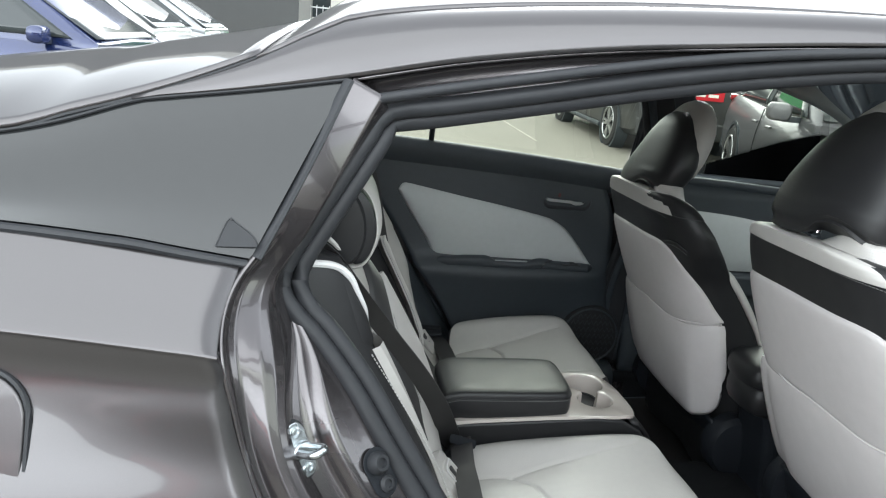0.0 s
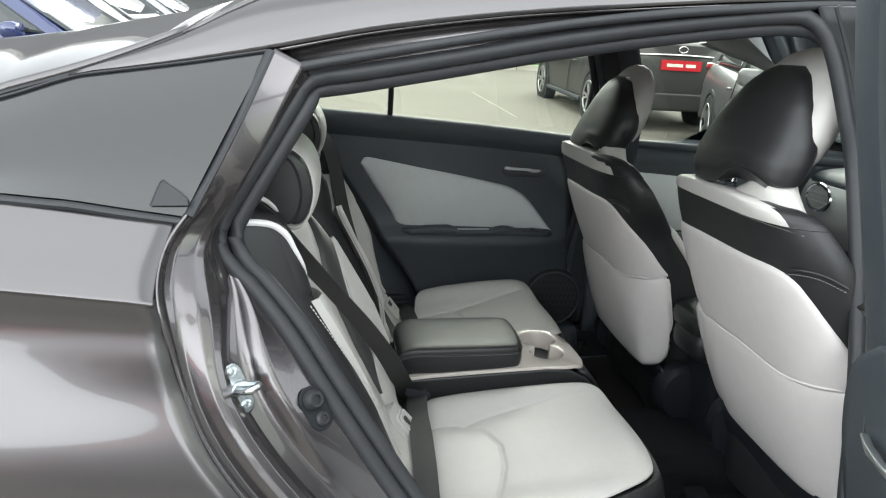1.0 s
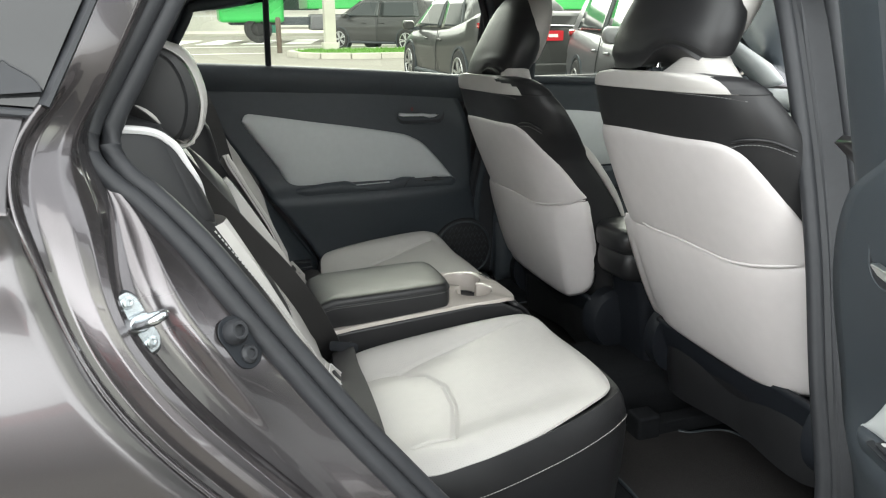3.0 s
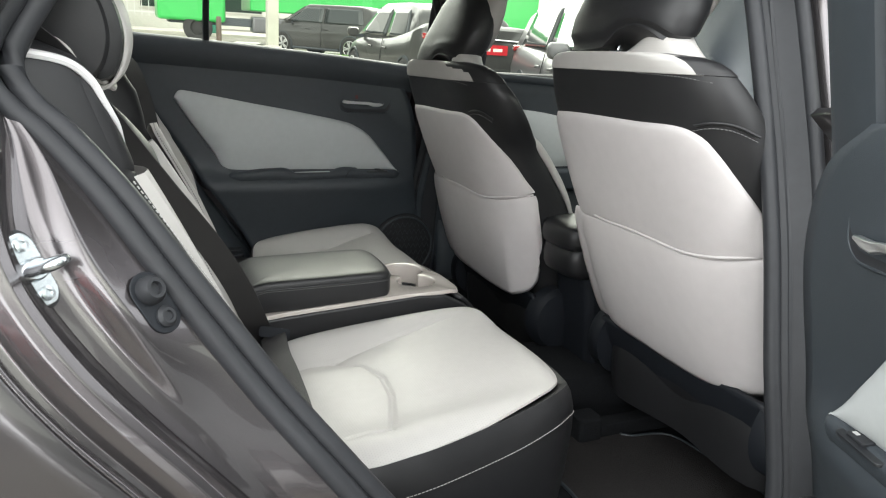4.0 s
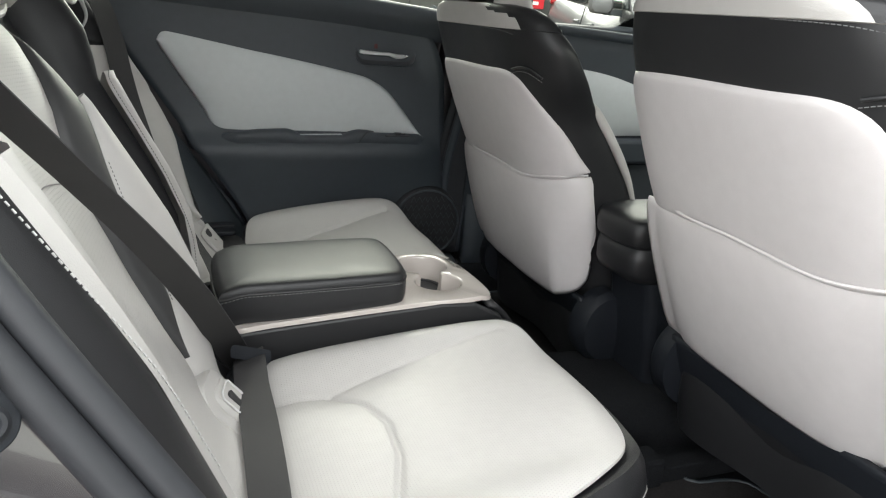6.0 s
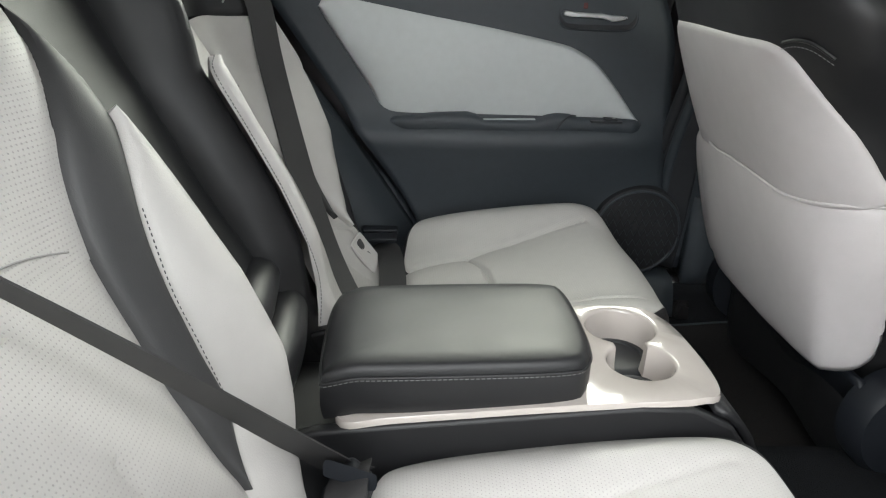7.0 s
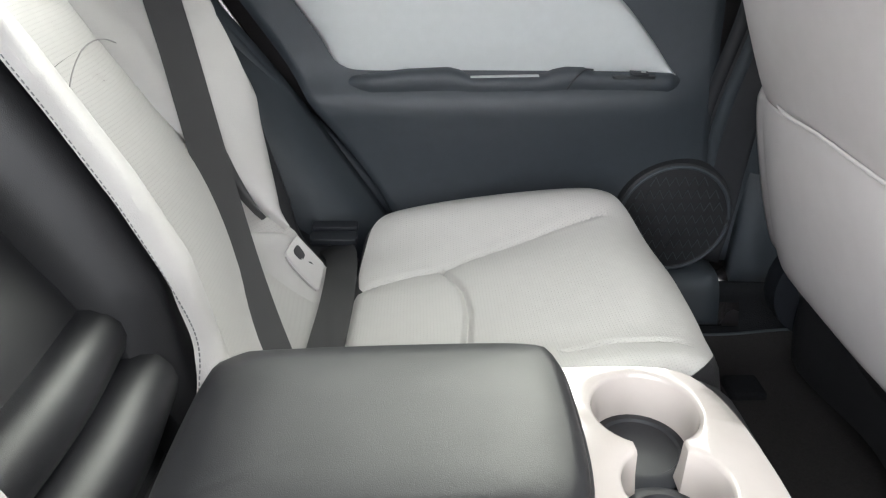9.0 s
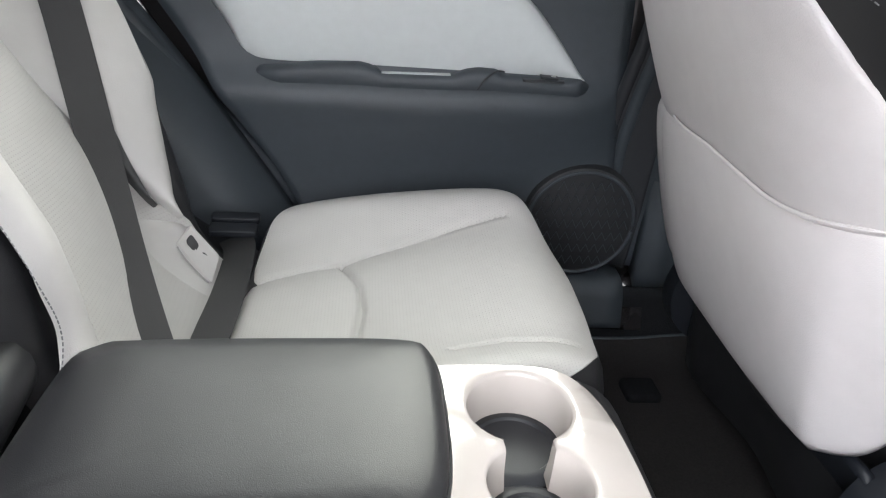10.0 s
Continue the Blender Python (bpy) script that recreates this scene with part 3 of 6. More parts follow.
# striker: plate, two screws, wire loop
sc, sn = on_jamb(0.894, 0.46)
sc += sn * 0.001
su = (Vector((-0.45, 0.20, 0.87)) - sn * Vector((-0.45, 0.20, 0.87)).dot(sn)).normalized()
sw = su.cross(sn).normalized()
at_striker = lambda a, b, d: sc + sw * a + su * b + sn * d
stk = part("striker", slab([(q[0] * (1 - 0.30 * abs(q[1]) / 0.034), q[1]) for q in rounded(0.034, 0.070, 0.013, 6)], at_striker, 0.006), M_ZINC, car, "zinc-plated door striker", bevel=0.0015)
part("plate_gasket", slab(rounded(0.040, 0.076, 0.015, 6), lambda a, b, d: at_striker(a * (1 - 0.30 * abs(b) / 0.038), b, d - 0.003), 0.004), M_RUBBER, stk)
part("loop", sweep([at_striker(a, 0.0, d) for a, d in ((-0.009, 0.0), (-0.009, 0.020), (-0.009, 0.036), (-0.005, 0.043), (0.005, 0.043), (0.009, 0.036), (0.009, 0.020), (0.009, 0.0))], 0.0050, 10, 40), M_ZINC, stk)
part("loop_foot", capped([[at_striker(0.015 * k * math.cos(t), 0.011 * k * math.sin(t), h) for t in np.linspace(0, 6.283, 20, endpoint=False)] for k, h in ((1.0, 0.006), (0.95, 0.010), (0.8, 0.012))]), M_ZINC, stk)
for sb in (-0.024, 0.024):
    part("screw", capped([[at_striker(math.cos(a) * r, sb + math.sin(a) * r, h) for a in np.linspace(0, 6.283, 12, endpoint=False)] for r, h in ((0.0070, 0.005), (0.0066, 0.0085), (0.0038, 0.009), (0.0036, 0.0070))]), M_ZINC, stk)
# rubber stop and screw on their oval pad
pc, pn = on_jamb(0.836, 0.86)
pu = (Vector((-0.45, 0.10, 0.88)) - pn * Vector((-0.45, 0.10, 0.88)).dot(pn)).normalized()
pw = pu.cross(pn).normalized()
at_pad = lambda a, b, d: pc + pw * a + pu * b + pn * (d + 0.001)
pad = part("stop_pad", slab(rounded(0.040, 0.068, 0.0195, 8), at_pad, 0.002), M_DARKTRIM, car, "black rubber door stop", bevel=0.001)
for sb, r, h in ((0.014, 0.0150, 0.016), (-0.017, 0.0115, 0.008)):
    part("bumper" if r > 0.012 else "screw", capped([[at_pad(math.cos(a) * q, sb + math.sin(a) * q, g) for a in np.linspace(0, 6.283, 20, endpoint=False)] for q, g in ((r, 0.0), (r, h * 0.6), (r * 0.7, h), (r * 0.45, h), (r * 0.40, h * 0.7))]), M_RUBBER, pad)

# pillars between the doors
BP = [(0.812, -0.566, 1.435), (0.845, -0.575, 1.36), (0.878, -0.592, 1.26), (0.898, -0.604, 1.19), (0.907, -0.640, 1.06), (0.911, -0.663, 0.976), (0.907, -0.704, 0.838), (0.892, -0.755, 0.66), (0.896, -0.790, 0.48), (0.89, -0.80, 0.38)]
bl = [[(p[0] + dx, p[1] + dy, p[2]) for p in BP] for dx, dy in ((0.075, 0.050), (0.035, 0.024), (0.008, 0.006), (0.012, -0.002), (0.028, -0.022), (0.045, -0.045), (0.060, -0.048), (0.075, -0.075), (0.095, -0.085), (0.125, -0.095), (0.17, -0.092), (0.23, -0.088), (0.30, -0.086))]
for X in (None, MIRROR):
    part("centre_pillar", loft(bl[:7], 40, 30), M_RUBBER, car, "dark centre pillar", X=X, solid=0.006)
    part("pillar_panel", loft(bl[6:] if X is None else bl[6:10], 40, 14), M_JAMB, car, "dark grey painted pillar flank", X=X, solid=0.006)
    part("seal_lip", sweep([(p[0] + 0.020, p[1] - 0.014, p[2]) for p in BP], 0.006, 8, 40), M_RUBBER, car, X=X)
    part("pillar_seal", sweep([(p[0] + 0.046, p[1] - 0.048, p[2]) for p in BP], 0.011, 10, 40), M_RUBBER, car, X=X)
    part("pillar_trim", loft([[(p[0] + dx, p[1] + dy, p[2]) for p in BP] for dx, dy in ((0.02, 0.010), (0.05, 0.034), (0.10, 0.046), (0.15, 0.035))], 30, 12), M_TRIM, car, X=X, solid=0.004)
    # windscreen pillar with a small fixed pane
    part("front_pillar", loft([[(1.20, -0.545, 1.44), (1.55, -0.57, 1.36), (1.90, -0.635, 1.17), (2.12, -0.69, 1.03)], [(1.20, -0.51, 1.43), (1.53, -0.53, 1.345), (1.88, -0.60, 1.155), (2.10, -0.66, 1.01)], [(1.19, -0.50, 1.40), (1.50, -0.53, 1.31), (1.83, -0.60, 1.13), (2.03, -0.66, 1.00)], [(1.19, -0.54, 1.395), (1.49, -0.575, 1.305), (1.82, -0.64, 1.125), (2.02, -0.70, 1.00)]], 30, 16), M_DASH, car, X=X, solid=0.004)
    part("patch_pillar", sweep([(1.60, -0.66, 1.235), (1.62, -0.69, 1.12), (1.63, -0.72, 1.03)], 0.018, 8, 12), M_TRIM, car, X=X)
    # front door: inside panel, pale insert, frame and glass
    part("front_door", loft([[(0.98, -0.745, z), (1.4, -0.755, z), (1.95, -0.74, z)] if z > 0.5 else [(0.98, -0.72, z), (1.4, -0.73, z), (1.95, -0.70, z)] for z in (1.035, 1.0, 0.85, 0.66, 0.5, 0.34)], 20, 16), M_TRIM, car, X=X, solid=-0.04)
    part("front_door_insert", patch(lambda u, v: (u, -0.742, v), [(1.05, 0.955), (1.40, 0.925), (1.66, 0.85)], [(1.05, 0.74), (1.40, 0.74), (1.70, 0.745)], 30, 10, 0.006, 0.008, flip=-1.0), M_INSERT, car, X=X)
    part("front_armrest", slab([(1.02, 0.735), (1.60, 0.735), (1.66, 0.70), (1.60, 0.66), (1.02, 0.66)], lambda a, b, d: (a, -0.752 + d, b), 0.055), M_TRIM, car, X=X, bevel=0.012)
    part("front_door_skin", loft([[(0.90 if X is not None else 0.95, y, z), (1.4, y - 0.01, z), (2.1, y + 0.01, z)] for z, y in ((1.06, -0.77), (0.98, -0.825), (0.85, -0.865), (0.6, -0.86), (0.36, -0.84))], 20, 20), M_PAINT, car, X=X, solid=0.01)
    part("front_belt", sweep([(0.95, -0.758, 1.052), (1.4, -0.762, 1.034), (2.05, -0.735, 1.0)], 0.016, 10, 30), M_TRIM, car, X=X)
    part("front_window", loft([[(0.98, -0.56, 1.43), (1.25, -0.56, 1.425), (1.55, -0.585, 1.33), (1.80, -0.64, 1.16), (2.00, -0.70, 1.03)], [(0.96, -0.77, 1.05), (1.25, -0.775, 1.045), (1.55, -0.775, 1.035), (1.80, -0.76, 1.03), (2.02, -0.73, 1.02)]], 24, 8), M_CLEAR, car, X=X).visible_shadow = False

# windscreen, dashboard, floor, bulkheads
ws = part("windscreen", loft([[(1.22 + 0.05 * math.sin(math.pi * k), -0.49 + 0.99 * k, 1.44 + 0.03 * math.sin(math.pi * k)) for k in np.linspace(0, 1, 9)], [(2.18 + 0.22 * math.sin(math.pi * k), -0.62 + 1.25 * k, 0.99) for k in np.linspace(0, 1, 9)]], 24, 10), M_SCREEN, car)
ws.visible_shadow = False
part("bonnet", loft([[(2.2 + 0.2 * math.sin(math.pi * k), -0.72 + 1.45 * k, 0.98 + 0.03 * math.sin(math.pi * k)) for k in np.linspace(0, 1, 9)], [(2.8, -0.74 + 1.49 * k, 0.86 + 0.06 * math.sin(math.pi * k)) for k in np.linspace(0, 1, 9)], [(3.2, -0.66 + 1.33 * k, 0.70) for k in np.linspace(0, 1, 9)], [(3.25, -0.66 + 1.33 * k, 0.30) for k in np.linspace(0, 1, 9)]], 20, 20), M_PAINT, car, solid=0.01)
for X in (None, MIRROR):
    part("front_wing", loft([[(2.0, -0.74, 1.02), (2.4, -0.74, 0.97), (2.8, -0.74, 0.86), (3.22, -0.66, 0.70)], [(2.0, -0.84, 0.93), (2.4, -0.86, 0.88), (2.8, -0.85, 0.78), (3.24, -0.70, 0.62)], [(2.0, -0.85, 0.34), (2.15, -0.85, 0.60), (2.75, -0.85, 0.60), (3.25, -0.68, 0.30)]], 24, 12), M_PAINT, car, X=X, solid=0.01)
part("floor_carpet", loft([[(-0.1, y, z0), (0.30, y, z0 + 0.0), (0.78, y, z0), (1.3, y, z0 - 0.01), (1.85, y, z0 + 0.03), (2.05, y, z0 + 0.25)] for y, z0 in ((-0.72, 0.36), (-0.70, 0.262), (-0.55, 0.255), (-0.2, 0.255), (-0.13, 0.262), (-0.10, 0.36), (0.11, 0.36), (0.14, 0.262), (0.21, 0.255), (0.56, 0.255), (0.71, 0.262), (0.73, 0.36))], 30, 70), M_CARPET, car, solid=0.01)
part("headliner", loft([[(p[0] + (0.06 if p[0] < 0 else 0), (p[1] + 0.0) * 0.985, p[2] - 0.050) for p in l] for k, l in enumerate(roofl)], 30), M_HEAD, car, solid=0.006)
part("rear_trim", loft([[(-0.30, y, 1.0) for y in (-0.66, 0.0, 0.67)], [(-0.75, y, 0.98) for y in (-0.64, 0.0, 0.65)], [(-1.2, y, 1.0) for y in (-0.6, 0.0, 0.6)]], 20, 8), M_CARPET, car, solid=0.01)
for X in (None, MIRROR):
    part("pillar_lining", loft([[(0.035, -0.555, 1.29), (-0.005, -0.585, 1.20), (-0.06, -0.615, 1.10), (-0.07, -0.63, 1.04)], [(-0.10, -0.545, 1.28), (-0.14, -0.58, 1.18), (-0.20, -0.60, 1.08), (-0.22, -0.62, 1.0)], [(-0.5, -0.58, 1.17), (-0.5, -0.62, 1.12), (-0.5, -0.64, 1.05), (-0.5, -0.65, 0.98)]], 20, 12), M_TRIM, car, X=X, solid=0.004)
    # lining beside the seat back; on the closed side it laps over the door's seal
    rim_line = [(-0.075, -0.635, 1.05), (-0.02, -0.655, 0.975), (0.07, -0.69, 0.85), (0.17, -0.735, 0.70), (0.27, -0.765, 0.55), (0.36, -0.775, 0.40)] if X is None else [(-0.060, -0.640, 1.05), (0.0, -0.662, 0.975), (0.095, -0.728, 0.85), (0.205, -0.742, 0.70), (0.305, -0.744, 0.55), (0.40, -0.742, 0.40)]
    part("seat_side_lining", loft([rim_line, [(-0.09, -0.60, 1.05), (-0.04, -0.615, 0.975), (0.05, -0.635, 0.85), (0.15, -0.655, 0.70), (0.25, -0.665, 0.55), (0.34, -0.67, 0.40)], [(-0.17, -0.585, 1.05), (-0.12, -0.60, 0.95), (-0.03, -0.61, 0.82), (0.06, -0.62, 0.68), (0.15, -0.63, 0.52), (0.25, -0.64, 0.36)]], 30, 14), M_TRIM, car, X=X, solid=0.004)
for X in (None, MIRROR):
    for cx in (-0.62, 2.45):
        ty = part("wheel", capped([[(cx + math.cos(a) * r, -0.78 + d, 0.31 + math.sin(a) * r) for a in np.linspace(0, 6.283, 40, endpoint=False)] for r, d in ((0.20, 0.16), (0.29, 0.165), (0.31, 0.14), (0.31, -0.02), (0.29, -0.045), (0.21, -0.05), (0.20, -0.03))]), M_TYRE, car, X=X)
        for k in range(5):
            a = k * 2 * math.pi / 5
            part("spoke", slab([(cx + math.cos(a) * q + math.sin(a) * w, 0.31 + math.sin(a) * q - math.cos(a) * w) for q, w in ((0.03, 0.03), (0.205, 0.018), (0.205, -0.018), (0.03, -0.03))], lambda p, q, d: (p, -0.815 + d, q), 0.02), M_RIM, ty, X=X, bevel=0.004)

# ---- rear doors: built once as the closed far door, the near one swung open on its hinge ----
HINGE, SWING = Vector((0.930, -0.944, 0.0)), radians(70)
TUMBLE = Matrix(((1, 0, 0, 0), (0, 1, 0.266, -0.266 * 0.85), (0, 0, 1, 0), (0, 0, 0, 1)))  # the open door leans in at the top
FRAME_OPEN = Matrix.Translation(HINGE) @ Matrix.Rotation(SWING, 4, "Z") @ Matrix.Translation(-HINGE) @ Matrix.Translation((0, 0.02, 0)) @ MIRROR
OPEN = Matrix.Translation(HINGE) @ Matrix.Rotation(SWING, 4, "Z") @ Matrix.Translation(-HINGE) @ TUMBLE @ MIRROR


def rear_door(X, label):
    """Lining, pale insert, armrest with switch, handle in its cup, loudspeaker, frame, panes and outer skin."""
    d = part("rear_door", loft([[(-0.06, 0.782, 1.105), (0.4, 0.780, 1.085), (0.78, 0.776, 1.052)], [(-0.01, 0.768, 1.05), (0.4, 0.766, 1.03), (0.845, 0.764, 1.0)], [(0.08, 0.757, 0.92), (0.4, 0.757, 0.92), (0.885, 0.756, 0.90)], [(0.19, 0.750, 0.76), (0.5, 0.750, 0.76), (0.895, 0.752, 0.76)], [(0.23, 0.722, 0.695), (0.5, 0.718, 0.695), (0.80, 0.722, 0.70), (0.90, 0.750, 0.70)], [(0.27, 0.728, 0.64), (0.5, 0.724, 0.64), (0.80, 0.73, 0.64), (0.90, 0.752, 0.64)], [(0.33, 0.735, 0.55), (0.55, 0.735, 0.54), (0.91, 0.752, 0.54)], [(0.40, 0.728, 0.42), (0.6, 0.726, 0.42), (0.915, 0.745, 0.42)], [(0.44, 0.735, 0.36), (0.6, 0.735, 0.35), (0.90, 0.745, 0.35)]], 40, 60), M_TRIM, car, label, X=X, solid=0.04)
    cap = cr([(-0.075, 0.768, 1.110), (0.25, 0.766, 1.094)] + ([(0.6, 0.766, 1.072), (0.93, 0.764, 1.045)] if X is None else [(0.40, 0.768, 1.082), (0.46, 0.775, 1.066)]), 30)
    part("belt_cap", grid([[(p[0], p[1] + dy, p[2] + dz) for dy, dz in ((0.026, 0.018), (0.015, 0.0195), (0.005, 0.0175), (-0.004, 0.012), (-0.010, 0.003), (-0.013, -0.008), (-0.012, -0.022), (-0.008, -0.042), (0.002, -0.066))] for p in cap])[0], M_TRIM, d, "soft rolled belt cap", X=X)
    part("belt_strip", sweep([(-0.07, 0.792, 1.122), (0.25, 0.792, 1.108)] + ([(0.6, 0.790, 1.084), (0.93, 0.786, 1.058)] if X is None else [(0.45, 0.790, 1.09)]), 0.0045, 8, 40), M_SILVER, d, X=X)
    lean_y = lambda v: 0.040 * max(0.0, (v - 0.85) / 0.25) ** 1.4  # the lining leans out towards the belt
    top = [(0.150, 0.948), (0.160, 0.966), (0.190, 0.972), (0.41, 0.938), (0.632, 0.893), (0.690, 0.873), (0.728, 0.848), (0.775, 0.797), (0.822, 0.738)]
    bot = [(0.150, 0.948), (0.162, 0.925), (0.200, 0.868), (0.250, 0.795), (0.292, 0.732), (0.42, 0.728), (0.56, 0.728), (0.70, 0.730), (0.822, 0.734)]
    part("insert", patch(lambda u, v: (u, 0.750 + lean_y(v), v), bot, top, 60, 18, 0.005, 0.010, ends=False), M_INSERT, d, "smooth grey vinyl insert", X=X, solid=0.003)
    ax_ = np.linspace(0.276, 0.836, 90)
    az_ = np.interp(ax_, (0.276, 0.300, 0.390, 0.455, 0.475, 0.490, 0.605, 0.625, 0.645, 0.672, 0.690, 0.818, 0.836), (0.722, 0.735, 0.745, 0.748, 0.743, 0.734, 0.736, 0.745, 0.749, 0.748, 0.741, 0.740, 0.730))
    ap_ = np.clip(np.minimum((ax_ - 0.270) / 0.06, (0.842 - ax_) / 0.03), 0.05, 1) ** 0.5
    a = part("armrest", grid([[(x, 0.756 - (0.756 - y) * k, z * q + 0.696 * (1 - q) - 0.002 * (1 - k)) for y, q in ((0.758, 0.95), (0.745, 1.0), (0.734, 0.98), (0.727, 0.90), (0.724, 0.74), (0.725, 0.50), (0.729, 0.22), (0.734, 0.05), (0.740, 0.0), (0.758, -0.10))] for x, z, k in zip(ax_, az_, ap_)])[0], M_TRIM, d, X=X, angle=60)
    part("pull_cup", slab([(0.484, 0.7335), (0.606, 0.7355), (0.600, 0.7395), (0.490, 0.7375)], lambda p, q, t: (p, 0.746 - t, q - 0.10 * t - 0.003), 0.014), M_INSERT, a, X=X, bevel=0.001)
    part("armrest_joint", sweep([(0.690, 0.745, 0.7425), (0.672, 0.722, 0.7475), (0.655, 0.709, 0.738), (0.642, 0.708, 0.720)], 0.0016, 6, 16), M_RUBBER, a, X=X)
    sw = part("switch_panel", slab(rounded(0.070, 0.028, 0.006, 4, 0.752, 0.0), lambda p, q, t: (p, 0.734 + q, 0.7375 + t - 0.10 * (0.036 - q)), 0.004), M_TRIMGLOSS, a, X=X, bevel=0.001)
    part("window_switch", slab(rounded(0.030, 0.016, 0.004, 4, 0.762, 0.0), lambda p, q, t: (p, 0.734 + q, 0.7405 + t - 0.10 * (0.036 - q) + 0.10 * max(0, 0.762 - p)), 0.004), M_RUBBER, a, X=X, bevel=0.001)
    part("switch_mark", slab(rounded(0.008, 0.005, 0.001, 2, 0.769, 0.0), lambda p, q, t: (p, 0.734 + q, 0.7447 + t - 0.10 * (0.036 - q)), 0.0005), M_SEAM, a, X=X)
    # handle cup: a raised rim, a dark dish and a chrome lever
    rim = rounded(0.165, 0.068, 0.026, 8, 0.718, 0.952)
    c = part("handle_cup", sweep([(p[0], 0.749 + lean_y(p[1]), p[1]) for p in rim], 0.0022, 8, closed=True), M_TRIM, d, X=X)
    part("dish", capped([[(0.718 + (p[0] - 0.718) * s, y + lean_y(0.952 + (p[1] - 0.952) * s), 0.952 + (p[1] - 0.952) * s) for p in rim] for s, y in ((1.0, 0.7475), (0.93, 0.7485), (0.85, 0.7495), (0.5, 0.7498))], (False, True)), M_RUBBER, c, X=X)
    part("lever", slab([(0.642, 0.9505), (0.646, 0.9555), (0.665, 0.9535), (0.700, 0.9520), (0.722, 0.9520), (0.745, 0.9485), (0.775, 0.9475), (0.778, 0.9435), (0.760, 0.9375), (0.742, 0.9365), (0.722, 0.9425), (0.690, 0.9435), (0.655, 0.9440), (0.643, 0.9465)], lambda p, q, t: (p, 0.757 - t - 0.008 * math.sin(math.pi * (p - 0.64) / 0.14), q), 0.010), M_SATIN, c, "chrome inner door handle", X=X, bevel=0.0025)
    part("lock_knob", slab(rounded(0.010, 0.018, 0.003, 4, 0.690, 0.968), lambda p, q, t: (p, 0.7490 + lean_y(q) - t, q), 0.003), M_DULLRED if X is None else M_TRIM, c, X=X, bevel=0.0015)
    # loudspeaker
    s = part("speaker_ring", sweep([(0.855 + 0.098 * math.cos(t), 0.729, 0.482 + 0.098 * math.sin(t)) for t in np.linspace(0, 6.283, 48, endpoint=False)], 0.003, 10, closed=True), M_TRIM, d, X=X)
    part("grille", capped([[(0.855 + r * math.cos(t), y, 0.482 + r * math.sin(t)) for t in np.linspace(0, 6.283, 48, endpoint=False)] for r, y in ((0.110, 0.752), (0.104, 0.733), (0.098, 0.729), (0.094, 0.732), (0.06, 0.730), (0.02, 0.729))], (False, True)), M_GRILLE, s, X=X)
    bars = bmesh.new()
    for r in range(-3, 4):
        half = math.sqrt(0.088 ** 2 - (r * 0.024) ** 2)
        n = max(4, int(half / 0.008))
        xs = np.linspace(-half, half, 2 * n + 1)
        pts = [(0.855 + x, 0.7275, 0.482 + r * 0.024 + (0.008 if i % 2 else -0.008)) for i, x in enumerate(xs)]
        tube = sweep(pts, 0.0012, 5)
        me = bpy.data.meshes.new("lattice")
        tube.to_mesh(me)
        tube.free()
        bars.from_mesh(me)
        bpy.data.meshes.remove(me)
    part("lattice", bars, M_TRIM, s, X=X)
    # frame, glass and its divider
    XF = None if X is None else FRAME_OPEN
    FR = [(-0.075, 0.757, 1.11), (-0.045, 0.700, 1.185), (0.00, 0.640, 1.262), (0.05, 0.600, 1.305), (0.15, 0.588, 1.340), (0.40, 0.570, 1.388), (0.80, 0.556, 1.425), (0.895, 0.562, 1.418), (0.905, 0.600, 1.36), (0.912, 0.665, 1.22), (0.918, 0.735, 1.06)]
    if X is not None:
        FR = FR[:2] + [(p[0], p[1], p[2] + 0.05) for p in FR[2:4]] + [(p[0], p[1], p[2] + 0.09) for p in FR[4:6]] + [(0.70, 0.635, 1.54), (0.79, 0.66, 1.50), (0.815, 0.700, 1.32), (0.822, 0.735, 1.18), (0.828, 0.768, 1.05), (0.830, 0.785, 0.98)]
        part("frame_post", loft([[(p[0] + dx, p[1] + dy, p[2]) for p in FR[-5:]] for dx, dy in ((0.058, 0.035), (0.050, 0.0), (0.040, -0.012), (0.0, -0.016), (-0.030, -0.014), (-0.040, -0.006), (-0.046, 0.03))], 24, 20), M_TRIM, d, X=XF, solid=0.006)
    part("window_frame", sweep([(p[0], p[1] + (0.0 if X is None else 0.022), p[2]) for p in FR], 0.024, 10, 70, flat=0.7), M_TRIMGLOSS, d, X=XF)
    part("frame_seal", sweep([(p[0] + (0.02 if p[0] < 0.03 else -0.01 if X is None or p[0] < 0.75 else -0.052), p[1] - (0.016 if X is None or p[0] < 0.75 else -0.004), p[2] - 0.012) for p in FR], 0.010, 8, 70), M_RUBBER, d, X=XF)
    part("divider", sweep([(0.245, 0.786, 1.10), (0.240, 0.690, 1.25), (0.236, 0.592, 1.36)], 0.009, 8, 16), M_TRIMGLOSS, d, X=XF)
    if X is not None:
        part("pane", loft([[(x, 0.79, 1.06) for x in (0.245, 0.5, 0.79)], [(x, 0.735, 1.24) for x in (0.245, 0.5, 0.785)], [(x, 0.69, 1.40) for x in (0.245, 0.5, 0.77)]], 12, 12), M_CLEAR, d, X=XF).visible_shadow = False
